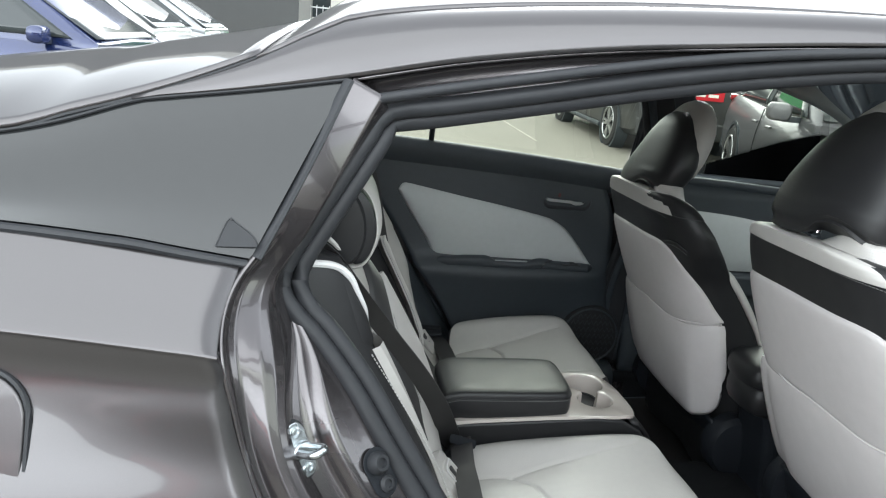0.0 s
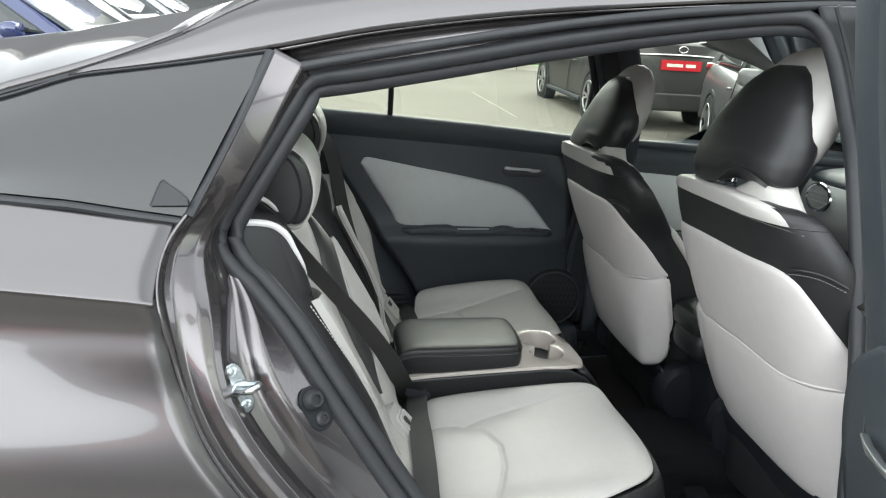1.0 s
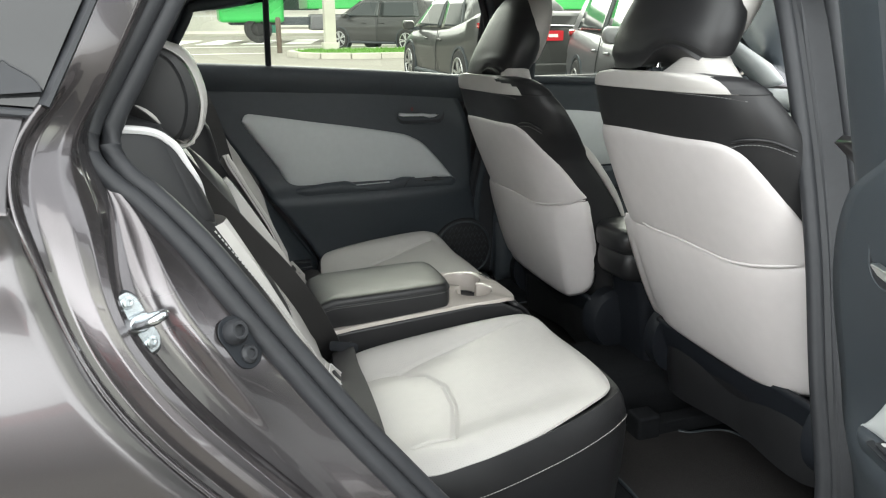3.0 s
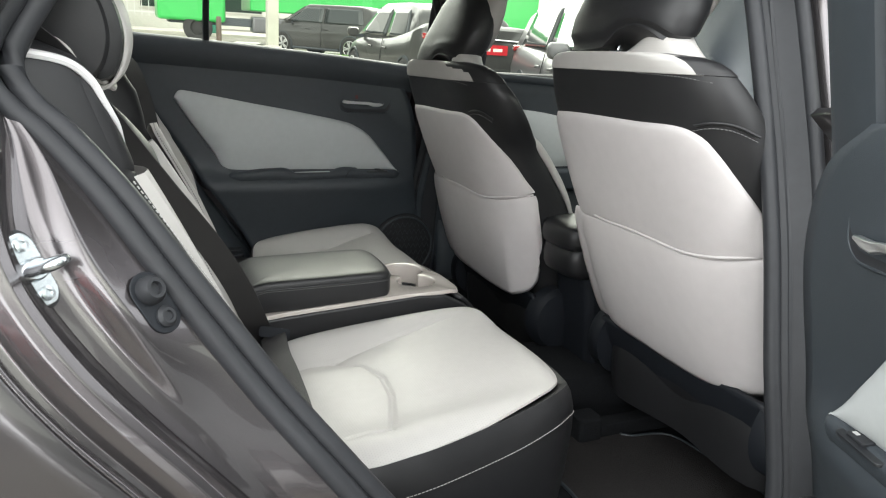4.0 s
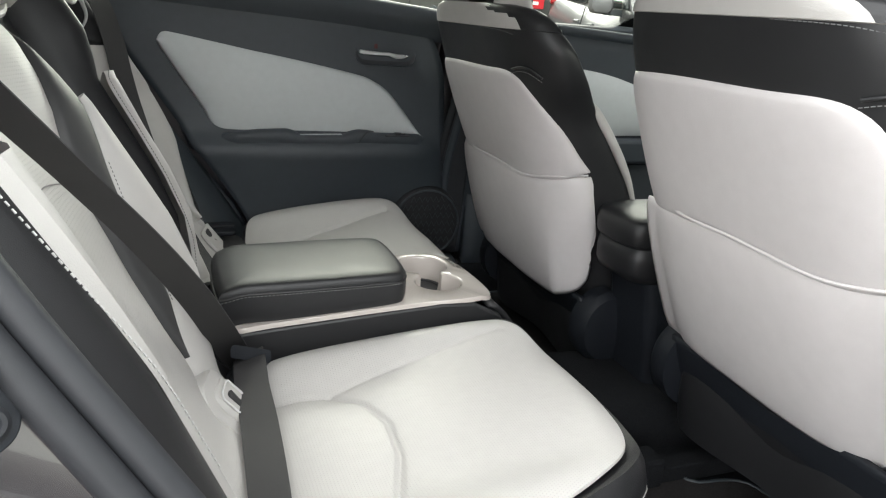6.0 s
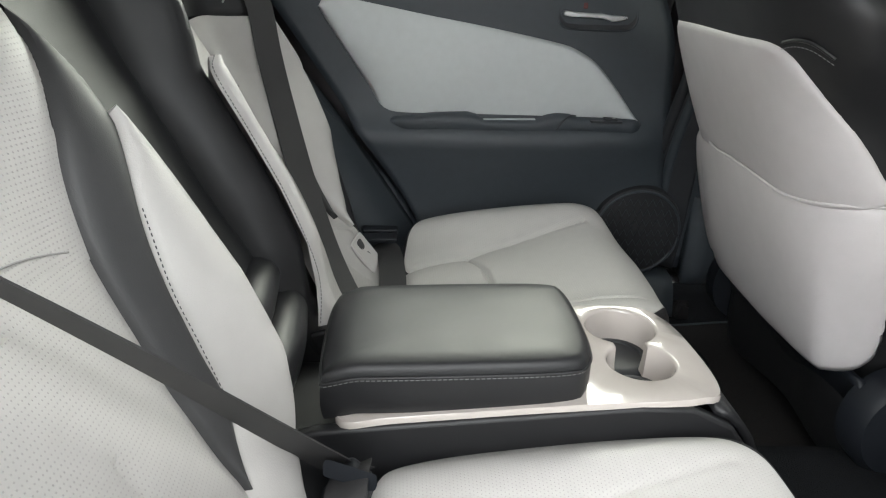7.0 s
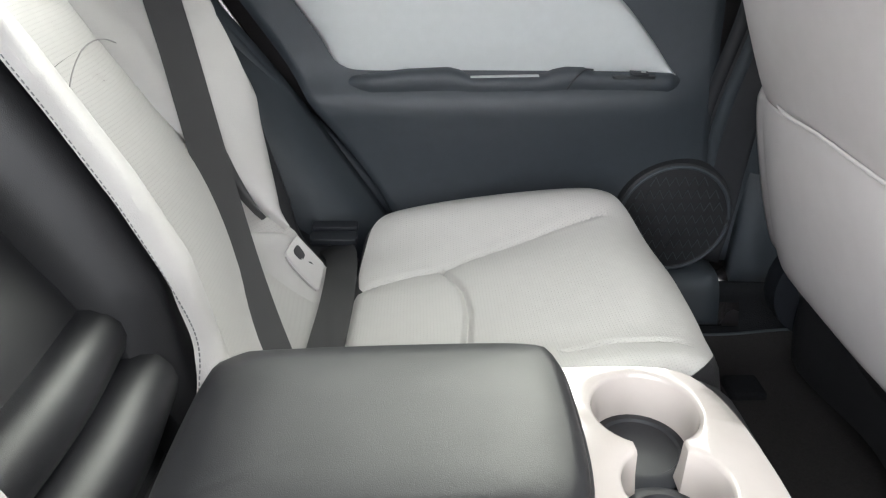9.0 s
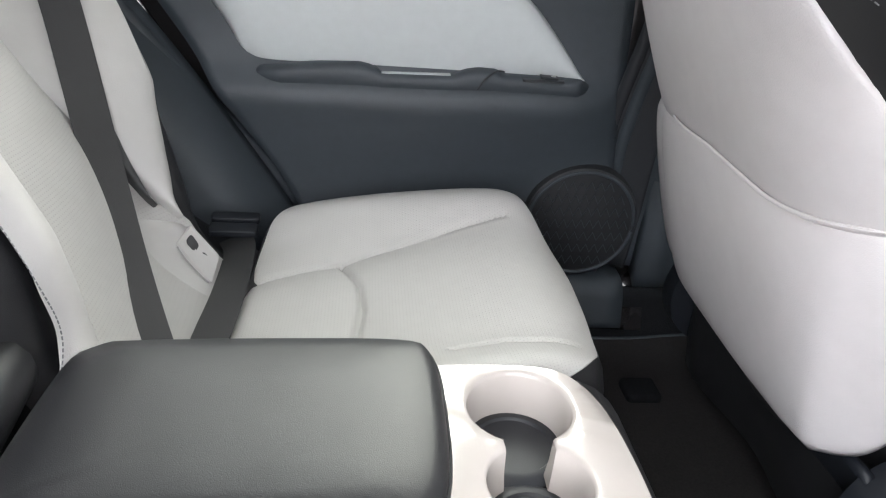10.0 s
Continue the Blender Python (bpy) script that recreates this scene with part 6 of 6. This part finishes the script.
part("mat_body", slab(cr([(0.80, -0.66), (0.80, -0.40), (0.80, -0.19), (0.93, -0.185), (1.02, -0.20), (1.05, -0.262), (1.12, -0.275), (1.16, -0.31), (1.17, -0.45), (1.16, -0.64), (1.0, -0.67)], 80, closed=True), lambda a, b, t: (a, b, 0.262 + t), 0.008), M_MAT, mm, bevel=0.003)
part("binding", sweep([(p[0], p[1], 0.269) for p in cr([(0.80, -0.66), (0.80, -0.40), (0.80, -0.19), (0.93, -0.185), (1.02, -0.20), (1.05, -0.262), (1.12, -0.275), (1.16, -0.31), (1.17, -0.45), (1.16, -0.64), (1.0, -0.67)], 80, closed=True)], 0.004, 6, closed=True), M_TRIM, mm)
copy_thing(mm, CARM @ Matrix.Translation((0.9, 0.41, 0.26)) @ Matrix.Rotation(math.pi, 4, "Z") @ Matrix.Translation((-0.17, 0, 0)))

# ---- outside: the lot and what stands in it ----
gp = [[(x, y, 0.0) for x in (-900, -60, -12, 0, 12, 30, 60, 900)] for y in (-900, -60, -12, 0, 12, 30, 60, 900)]
solo("ground", grid(gp)[0], M_ASPHALT, "worn grey-brown asphalt of a car lot", "asphalt", kind="structure", frame_m=WORLD)

isl = cr([(2.6, 19.2), (3.0, 18.1), (3.8, 17.6), (6.0, 17.6), (11.0, 17.8), (16.0, 18.2), (16.5, 20.0), (11.0, 20.6), (5.5, 20.3), (3.4, 20.3)], 160, closed=True)
kb = thing("grass_island", "grass island edged with pale kerb stones", "traffic island", (6, 19, 0), kind="structure", frame_m=WORLD)
part("turf", slab([(6.5 + (p[0] - 6.5) * 0.985, 19 + (p[1] - 19) * 0.93) for p in isl], lambda a, b, t: (a, b, t), 0.13), M_GRASS, kb)
for i in range(0, 160, 4):
    a, b = isl[i], isl[(i + 4) % 160]
    d = b - a
    l = np.linalg.norm(d)
    m4 = Matrix.Translation((*((a + b) / 2), 0.0)) @ Matrix.Rotation(math.atan2(d[1], d[0]), 4, "Z")
    bm = box(-l / 2 + 0.006, l / 2 - 0.006, -0.07, 0.07, -0.02, 0.15 + 0.004 * math.sin(i))
    bmesh.ops.bevel(bm, geom=bm.edges[:], offset=0.012, segments=1, affect="EDGES")
    part("kerb_stone", bm, M_KERB, kb, X=m4)


def blades():
    """Short grass blades over the island."""
    rng = np.random.default_rng(3)
    bm = bmesh.new()
    n = 0
    while n < 5000:
        x, y = rng.uniform(2.8, 13), rng.uniform(17.7, 20.2)
        if y < 18.4 and x < 3.4:
            continue
        h, a, lean = rng.uniform(0.04, 0.09), rng.uniform(0, 6.28), rng.uniform(-0.03, 0.03)
        w = 0.012
        v = [bm.verts.new((x - w * math.cos(a), y - w * math.sin(a), 0.125)), bm.verts.new((x + w * math.cos(a), y + w * math.sin(a), 0.125)), bm.verts.new((x + lean, y + lean, 0.125 + h))]
        bm.faces.new(v)
        n += 1
    return bm


solo("grass", blades(), M_GRASS, "short green grass on the island", "grass", at=(6, 19, 0.12), kind="stuff", frame_m=WORLD)

# road markings
mk = thing("road_markings", "worn white and pale blue road markings", "road marking", (1, 13.5, 0), kind="structure", frame_m=WORLD)
part("arrow_head", slab([(0.35, 14.6), (1.75, 13.3), (1.55, 13.2), (1.15, 13.3), (0.95, 12.7), (0.70, 13.4)], lambda a, b, t: (a, b, t), 0.004), M_LINE, mk)
part("blue_bar", slab([(-0.6, 15.4), (1.25, 15.9), (1.35, 15.5), (-0.5, 15.0)], lambda a, b, t: (a, b, t), 0.004), M_BLUELINE, mk)
for k in range(5):
    part("white_bar", slab([(-3.0 + 1.6 * k, 27), (-2.0 + 1.6 * k, 27), (-1.0 + 1.6 * k, 31), (-2.0 + 1.6 * k, 31)], lambda a, b, t: (a, b, t), 0.004), M_LINE, mk)
part("edge_line", slab([(-14, 19.6), (2.2, 20.9), (2.2, 21.05), (-14, 19.75)], lambda a, b, t: (a, b, t), 0.004), M_LINE, mk)
part("edge_line", slab([(-14, 24.5), (24, 25.5), (24, 25.7), (-14, 24.7)], lambda a, b, t: (a, b, t), 0.004), M_LINE, mk)
part("bay_line", slab([(2.50, 11.6), (2.60, 8.4), (2.63, 8.4), (2.53, 11.6)], lambda a, b, t: (a, b, t), 0.004), M_FADED, mk)


def road_car(name, label, paint, at, heading, L=4.4, W=1.78, H=1.47, nose=0.95, hatch=True, group="parked cars", plate=None):
    """A parked car: lower body, cabin, panes, wheels, lights, mirrors, handles, bumpers."""
    fm = Matrix.Translation((*at, 0)) @ Matrix.Rotation(math.atan2(heading[1], heading[0]), 4, "Z")
    ob = thing(name, label, "car", (0, 0, 0), group, frame_m=fm)
    w = W / 2
    # stations from the tail (x = -0.95) to the nose; the rear axle stands at x = 0
    x0, x1 = -0.95, L - 0.95
    wb = L * 0.60
    belt = H * 0.63
    tail = (0.86, 0.99, 1.06, 1.04) if hatch else (1.22, 1.27, 1.27, 1.10)
    st = [(x0, 0.86, 0.50, belt * tail[0]), (x0 + 0.06, 0.95, 0.30, belt * tail[1]), (x0 + 0.45, 0.99, 0.24, belt * tail[2]), (0.3, 1.0, 0.22, belt * tail[3]), (wb * 0.5, 1.0, 0.20, belt), (wb * 0.85, 1.0, 0.20, belt * 0.985), (wb + 0.15, 0.99, 0.22, belt * 0.93), (wb + 0.55, 0.94, 0.24, belt * 0.82), (x1 - 0.08, 0.84, 0.30, belt * 0.70), (x1, 0.70, 0.42, belt * 0.58)]
    rings = []
    for x, ws_, zb, zt in st:
        hw = w * ws_
        zm = zb + (zt - zb) * 0.55
        half = [(0.0, zb), (hw * 0.86, zb), (hw * 0.97, zb + 0.08), (hw * 1.0, zm - 0.08), (hw * 0.985, zm), (hw * 0.995, zm + 0.06), (hw * 0.95, zt - 0.06), (hw * 0.88, zt), (hw * 0.5, zt + 0.02), (0.0, zt + 0.025)]
        rings.append([(x, -y, z) for y, z in half] + [(x, y, z) for y, z in half[-2:0:-1]])
    R = np.array(rings)
    R = np.stack([cr(R[:, k], 40) for k in range(R.shape[1])], 1)
    body = part("body", capped(R.tolist()), paint, ob, bevel=0)
    # cabin
    ra, rb_ = (x0 + (0.10 if hatch else 0.62)), wb + 0.10
    ta, tb = (x0 + (0.55 if hatch else 1.15)), wb - 0.75
    cab = []
    for x, zt, ww in ((ra, belt * 1.04, 0.86), (ra + (ta - ra) * 0.5, belt * 1.04 + (H - belt) * 0.62, 0.80), (ta, H * 0.965, 0.72), (ta + 0.45, H, 0.70), (tb - 0.2, H * 0.995, 0.70), (tb, H * 0.975, 0.71), (tb + (rb_ - tb) * 0.5, belt + (H - belt) * 0.52, 0.79), (rb_, belt * 0.99, 0.86)):
        hw, hb = w * ww, w * 0.90
        half = [(0, belt * 0.9), (hb, belt * 0.9), (hb, belt * 0.985), (hb * 0.5 + hw * 0.5 + 0.01, (belt + zt) / 2), (hw, max(zt - 0.05, belt)), (hw * 0.9, zt), (0, zt + 0.02)]
        cab.append([(x, -y, z) for y, z in half] + [(x, y, z) for y, z in half[-2:0:-1]])
    C = np.array(cab)
    C = np.stack([cr(C[:, k], 40) for k in range(C.shape[1])], 1)
    part("cabin", capped(C.tolist()), paint, ob)

    def side_y(z):
        f = min(1, max(0, (z - belt) / (H - belt)))
        return w * 0.90 * (1 - f) + w * 0.715 * f + 0.012

    for s in (-1, 1):
        for a0, a1, t0, t1 in ((ra + 0.42, wb * 0.42 - 0.03, ta + 0.14, wb * 0.42 - 0.03), (wb * 0.42 + 0.03, rb_ - 0.22, wb * 0.42 + 0.03, tb - 0.05)):
            part("side_window", loft([[(a0 * (1 - k) + t0 * k + (a1 * (1 - k) + t1 * k - a0 * (1 - k) - t0 * k) * q, s * side_y(belt + 0.03 + (H - belt - 0.13) * k), belt + 0.03 + (H - belt - 0.13) * k) for q in np.linspace(0, 1, 6)] for k in np.linspace(0, 1, 5)], 8, 8), M_CARGLASS, ob, solid=0.01)
        part("door_line", sweep([(wb * 0.42, s * (w + 0.001), 0.30), (wb * 0.42, s * (w + 0.001), belt * 0.7), (wb * 0.42, s * w * 0.955, belt)], 0.006, 6, 12), M_RUBBER, ob)
        for hx_ in (wb * 0.42 - 0.16, rb_ - 1.08):
            part("door_handle", sweep([(hx_ - 0.09, s * (w * 0.992), belt * 0.84), (hx_, s * (w * 1.012), belt * 0.85), (hx_ + 0.09, s * (w * 0.992), belt * 0.85)], 0.014, 8, 12), paint, ob)
        mr = part("mirror", dome(rounded(0.22, 0.15, 0.06, 6), [(0.8, -0.06), (1.0, -0.02), (1.0, 0.04), (0.8, 0.07), (0.3, 0.08)], lambda a, b, h: (rb_ - 0.42 + h, s * (w + 0.10 + a * 0.9), belt + 0.05 + b)), paint, ob)
        part("mirror_foot", box(rb_ - 0.46, rb_ - 0.40, min(s * w * 0.9, s * (w + 0.06)), max(s * w * 0.9, s * (w + 0.06)), belt - 0.03, belt + 0.02), M_TRIM, mr)
        part("headlight", dome(rounded(0.42, 0.13, 0.05, 6), [(1.0, -0.05), (1.0, 0.0), (0.8, 0.02), (0.4, 0.03)], lambda a, b, h: (x1 - 0.34 + a * 0.8, s * (w * 0.83 - max(0, a) * 0.55 + h), belt * 0.66 - a * 0.16 + b)), M_CHROME, ob)
        lamp_z = belt * (0.97 if hatch else 1.08)
        lamp = lambda a, b, h: ((x0 + 0.01 + 0.32 * (f := max(0.0, a) / 0.2) - h * (1 - f)), s * (w * 0.70 + min(a + 0.2, 0.2) * 0.95 + 0.035 * f + h * f), lamp_z + b * (1 - 0.55 * f) + 0.03 * f)
        tl = part("tail_light", dome(rounded(0.40, 0.14, 0.04, 6), [(1.0, -0.06), (1.0, 0.0), (0.9, 0.02), (0.4, 0.026)], lamp), M_RED, ob, "red tail light")
        part("reflector", dome(rounded(0.30, 0.022, 0.008, 4, -0.03, 0.012), [(1.0, 0.01), (1.0, 0.03), (0.5, 0.032)], lamp), M_SILVER, tl)
        part("sill_trim", sweep([(0.42, s * w * 0.99, 0.25), (wb - 0.42, s * w * 0.99, 0.24)], 0.035, 8, 10), M_TRIM, ob)
        for ax in (0.0, wb):
            part("wheel_arch", capped([[(ax + r * math.cos(t), s * d, 0.33 + r * math.sin(t)) for t in np.linspace(0, 6.283, 36, endpoint=False)] for r, d in ((0.385, w * 0.80), (0.385, w + 0.006), (0.35, w + 0.006), (0.34, w * 0.80))]), M_TRIM, ob)
            ty = part("wheel", capped([[(ax + r * math.cos(t), s * d, 0.325 + r * math.sin(t)) for t in np.linspace(0, 6.283, 36, endpoint=False)] for r, d in ((0.20, w - 0.16), (0.325, w - 0.17), (0.325, w + 0.0), (0.31, w + 0.014), (0.235, w + 0.018), (0.225, w - 0.01), (0.05, w - 0.03))]), M_TYRE, ob)
            part("rim", sweep([(ax + 0.225 * math.cos(t), s * (w + 0.014), 0.325 + 0.225 * math.sin(t)) for t in np.linspace(0, 6.283, 32, endpoint=False)], 0.012, 8, closed=True), M_RIM, ty)
            for k in range(10):
                t = k // 2 * 2 * math.pi / 5 + (0.16 if k % 2 else -0.16)
                part("spoke", slab([(ax + math.cos(t) * q + math.sin(t) * v, 0.325 + math.sin(t) * q - math.cos(t) * v) for q, v in ((0.02, 0.016), (0.222, 0.016), (0.222, -0.016), (0.02, -0.016))], lambda p, q, d: (p, s * (w - 0.006 + d), q), 0.018), M_RIM, ty)
    # screens
    part("rear_screen", loft([[(ra + 0.03 + (ta - ra) * k - 0.015, y * (0.80 - 0.14 * k), belt * 1.06 + (H * 0.955 - belt * 1.06) * k) for y in np.linspace(-w, w, 8)] for k in np.linspace(0.04, 0.92, 6)], 10, 10), M_CARGLASS, ob, solid=0.01)
    part("windscreen", loft([[(rb_ - 0.02 - (rb_ - tb) * k + 0.04, y * (0.84 - 0.16 * k), belt * 1.0 + (H * 0.965 - belt) * k + 0.005) for y in np.linspace(-w, w, 8)] for k in np.linspace(0.06, 0.94, 6)], 10, 10), M_CARGLASS, ob, solid=0.01)
    part("bumper", loft([[(x0 - 0.03 + 0.14 * (abs(y) / w) ** 4, y, z) for y in np.linspace(-w * 0.93, w * 0.93, 12)] for z in (0.52, 0.44, 0.30)], 16, 8), M_TRIM if plate is None else paint, ob, solid=0.03)
    part("front_grille", loft([[(x1 + 0.015 - 0.16 * (abs(y) / w) ** 2, y, z) for y in np.linspace(-w * 0.6, w * 0.6, 10)] for z in (0.55, 0.42, 0.30)], 12, 8), M_TRIM, ob, solid=0.02)
    if plate:
        part("chrome_bar", sweep([(x0 - 0.012, -0.62, belt * 1.095), (x0 - 0.020, 0.0, belt * 1.11), (x0 - 0.012, 0.62, belt * 1.095)], 0.014, 8, 20), M_CHROME, ob, "chrome boot strip")
        pl_ = part("plate", slab(rounded(0.56, 0.13, 0.01, 3), lambda a, b, t: (x0 - 0.012 - t, a, belt * 0.965 + b), 0.012), plate, ob, "red dealer plate with pale bars")
        for a0, a1 in ((-0.20, 0.02), (0.06, 0.20)):
            part("bar", slab([(a0, -0.02), (a1, -0.02), (a1, 0.02), (a0, 0.02)], lambda a, b, t: (x0 - 0.0245 - t, -a, belt * 0.965 + b), 0.002), M_LINE, pl_)
        part("badge", sweep([(x0 - 0.012, 0.06 * math.cos(t), belt * 1.185 + 0.04 * math.sin(t)) for t in np.linspace(0, 6.283, 24, endpoint=False)], 0.008, 8, closed=True), M_CHROME, ob)
    return ob


P_GREY = mat("dark_grey_car_paint", (0.055, 0.056, 0.056), 0.38, 0.3, 0.3, 0.04, rough_vary=0.03, edge=0.4)
P_MID = mat("mid_grey_car_paint", (0.13, 0.13, 0.14), 0.38, 0.3, 0.3, 0.04, rough_vary=0.03, edge=0.4)
P_BLUE = mat("deep_blue_car_paint", (0.012, 0.022, 0.085), 0.25, 0.3, 1.0, 0.04, rough_vary=0.03)
P_WHITE = mat("white_car_paint", (0.46, 0.46, 0.45), 0.3, 0.0, 1.0, 0.03, rough_vary=0.03)
P_SILVER = mat("silver_car_paint", (0.28, 0.29, 0.30), 0.3, 0.6, 1.0, 0.04, rough_vary=0.03)
P_REDPLATE = mat("red_plate", (0.45, 0.015, 0.025), 0.4, vary=0.05)
road_car("sedan_car", "dark grey saloon car with a red dealer plate", P_GREY, (4.58, 8.60), (0.02, 1.0), 4.55, 1.77, 1.45, hatch=False, plate=P_REDPLATE)
road_car("hatchback", "mid grey hatchback car parked beside the saloon", P_MID, (5.13, 5.98), (-0.30, -0.95), 4.0, 1.74, 1.50)
road_car("crossover_car", "dark grey crossover car standing behind the grass island", P_GREY, (6.95, 20.9), (-0.62, 0.78), 4.35, 1.80, 1.56)
road_car("blue_car", "deep blue car parked in a row", P_BLUE, (-4.85, 6.5), (1.0, -0.10), 4.3, 1.78, 1.50)
road_car("white_car", "white car parked in a row", P_WHITE, (-5.25, 10.0), (1.0, -0.10), 4.3, 1.78, 1.55)
road_car("silver_car", "silver car parked in a row", P_SILVER, (-5.2, 13.2), (1.0, -0.10), 4.3, 1.78, 1.50)

# a green lorry, a lamp post, bollards and the far side of the road
tk = thing("green_lorry", "bright green lorry with a box body on the road", "lorry", (3, 29, 0), frame_m=WORLD)
part("box_body", box(4.5, 17.0, 28.0, 30.4, 1.25, 3.9), M_GREEN, tk, bevel=0.05)
part("cab", slab([(1.2, 0.75), (1.2, 1.9), (1.55, 3.0), (3.6, 3.1), (3.6, 0.75)], lambda a, b, t: (a, 28.0 + t, b), 2.35), M_GREEN, tk, bevel=0.12)
part("cab_window", slab([(1.75, 1.95), (1.95, 2.75), (2.9, 2.8), (2.9, 1.9)], lambda a, b, t: (a, 27.99 - t, b), 0.02), M_CARGLASS, tk)
part("chassis", box(1.6, 16.8, 28.3, 30.1, 0.65, 0.95), M_TRIM, tk, bevel=0.03)
part("tank", box(4.6, 6.4, 28.1, 28.8, 0.45, 1.05), P_MID, tk, bevel=0.08)
for ax in (2.6, 12.6, 14.0):
    part("wheel", capped([[(ax + r * math.cos(t), 28.05 + d, 0.52 + r * math.sin(t)) for t in np.linspace(0, 6.283, 32, endpoint=False)] for r, d in ((0.5, 0.30), (0.52, 0.25), (0.52, 0.0), (0.46, -0.03), (0.28, -0.02), (0.25, 0.08), (0.08, 0.05))]), M_TYRE, tk)
lp = thing("lamp_post", "pale square concrete lamp post on the grass", "lamp post", (3.9, 20.1, 0.1), frame_m=WORLD)
part("shaft", box(3.74, 4.06, 19.95, 20.25, 0.1, 6.5), M_KERB, lp, bevel=0.02)
part("foot", box(3.68, 4.12, 19.88, 20.32, 0.1, 0.32), M_KERB, lp, bevel=0.02)
for bx, by in ((2.2, 20.9), (2.55, 21.0)):
    solo("bollard", capped([[(bx + r * math.cos(t), by + r * math.sin(t), z) for t in np.linspace(0, 6.283, 16, endpoint=False)] for r, z in ((0.075, 0.0), (0.075, 0.95), (0.06, 1.0), (0.02, 1.01))]), M_WOODY, "brown bollard at the kerb", "bollard", at=(bx, by, 0), group="bollards", frame_m=WORLD)

solo("pavement", box(-60, 60, 36, 44, -0.02, 0.12), M_KERB, "pale pavement across the road", "pavement", at=(0, 40, 0), kind="structure", frame_m=WORLD)
gate = thing("gate_pillar", "white gate pillar with a green foot", "pillar", (4.0, 37, 0), frame_m=WORLD)
part("shaft", box(3.2, 4.3, 37, 38, 1.1, 4.2), M_WALL, gate, bevel=0.03)
part("foot", box(3.15, 4.35, 36.95, 38.05, 0.12, 1.1), M_DGREEN, gate, bevel=0.02)
fw = thing("metal_fence", "grey metal fence on a low wall", "fence", (0, 42, 0), frame_m=WORLD)
part("low_wall", box(-40, 3.0, 41.9, 42.2, 0.1, 0.7), M_WALL, fw)
part("rail", box(-40, 3.0, 42.0, 42.06, 1.75, 1.82), M_SILVER, fw)
part("rail", box(-40, 3.0, 42.0, 42.06, 0.85, 0.92), M_SILVER, fw)
bar = None
for i in range(120):
    if bar is None:
        bar = part("bar", box(-39.98, -39.94, 42.01, 42.05, 0.7, 1.9), M_SILVER, fw)
    else:
        q = bar.copy()
        scene.collection.objects.link(q)
        q.location = (0.35 * i, 0, 0)
bld = thing("far_building", "long pale building with rows of windows", "building", (0, 55, 0), frame_m=WORLD)
part("wall", box(-70, 70, 55, 63, 0, 6.5), M_WALL, bld)
part("roof", box(-70.4, 70.4, 54.6, 63.4, 6.5, 6.9), M_KERB, bld)
for i in range(24):
    x = -66 + i * 5.6
    for z in (1.2, 4.0):
        wnd = part("window", box(x, x + 2.6, 54.93, 55.02, z, z + 1.6), M_CARGLASS, bld)
        part("frame", box(x - 0.08, x + 2.68, 54.90, 54.95, z - 0.1, z - 0.02), M_WALL, wnd)
# showroom: its upper wall is unseen, added height to darken the tailgate's reflection
sh = thing("showroom", "dark glazed car showroom with a pale fascia", "building", (-4, 33, 0), frame_m=WORLD)
part("wall", box(-60, -2.5, 33, 44, 0, 10.5), P_GREY, sh)
part("fascia", box(-60.2, -2.3, 32.8, 44.2, 10.5, 11.6), M_WALL, sh)
# the buildings behind the camera, which the paint reflects
bb = thing("dealer_building", "glazed dealer building with a dark fascia and red sign", "building", (0, -26, 0), frame_m=WORLD)
part("wall", box(-30, 30, -36, -26, 0, 4.8), M_WALL, bb)
part("window_band", box(-28, 28, -26.0, -25.94, 0.3, 3.4), M_CARGLASS, bb)
part("fascia", box(-30.3, 30.3, -26.3, -25.7, 3.4, 4.9), P_GREY, bb)
part("sign", box(-4.5, 0.5, -25.7, -25.55, 3.6, 4.7), P_REDPLATE, bb, "plain red sign panel")
for i in range(12):
    part("mullion", box(-27.6 + 5 * i, -27.48 + 5 * i, -25.94, -25.86, 0.3, 3.4), M_SILVER, bb)

# cars parked behind the camera, which the paint reflects
road_car("red_car", "red car parked behind the camera", M_RED, (-3.4, -7.4), (0.15, -1.0), 4.2, 1.76, 1.50)
road_car("dark_car", "dark grey car parked behind the camera", P_GREY, (-0.6, -7.0), (0.15, -1.0), 4.4, 1.78, 1.48)
road_car("pale_car", "white car parked behind the camera", P_WHITE, (2.3, -6.8), (0.15, -1.0), 4.2, 1.76, 1.52)
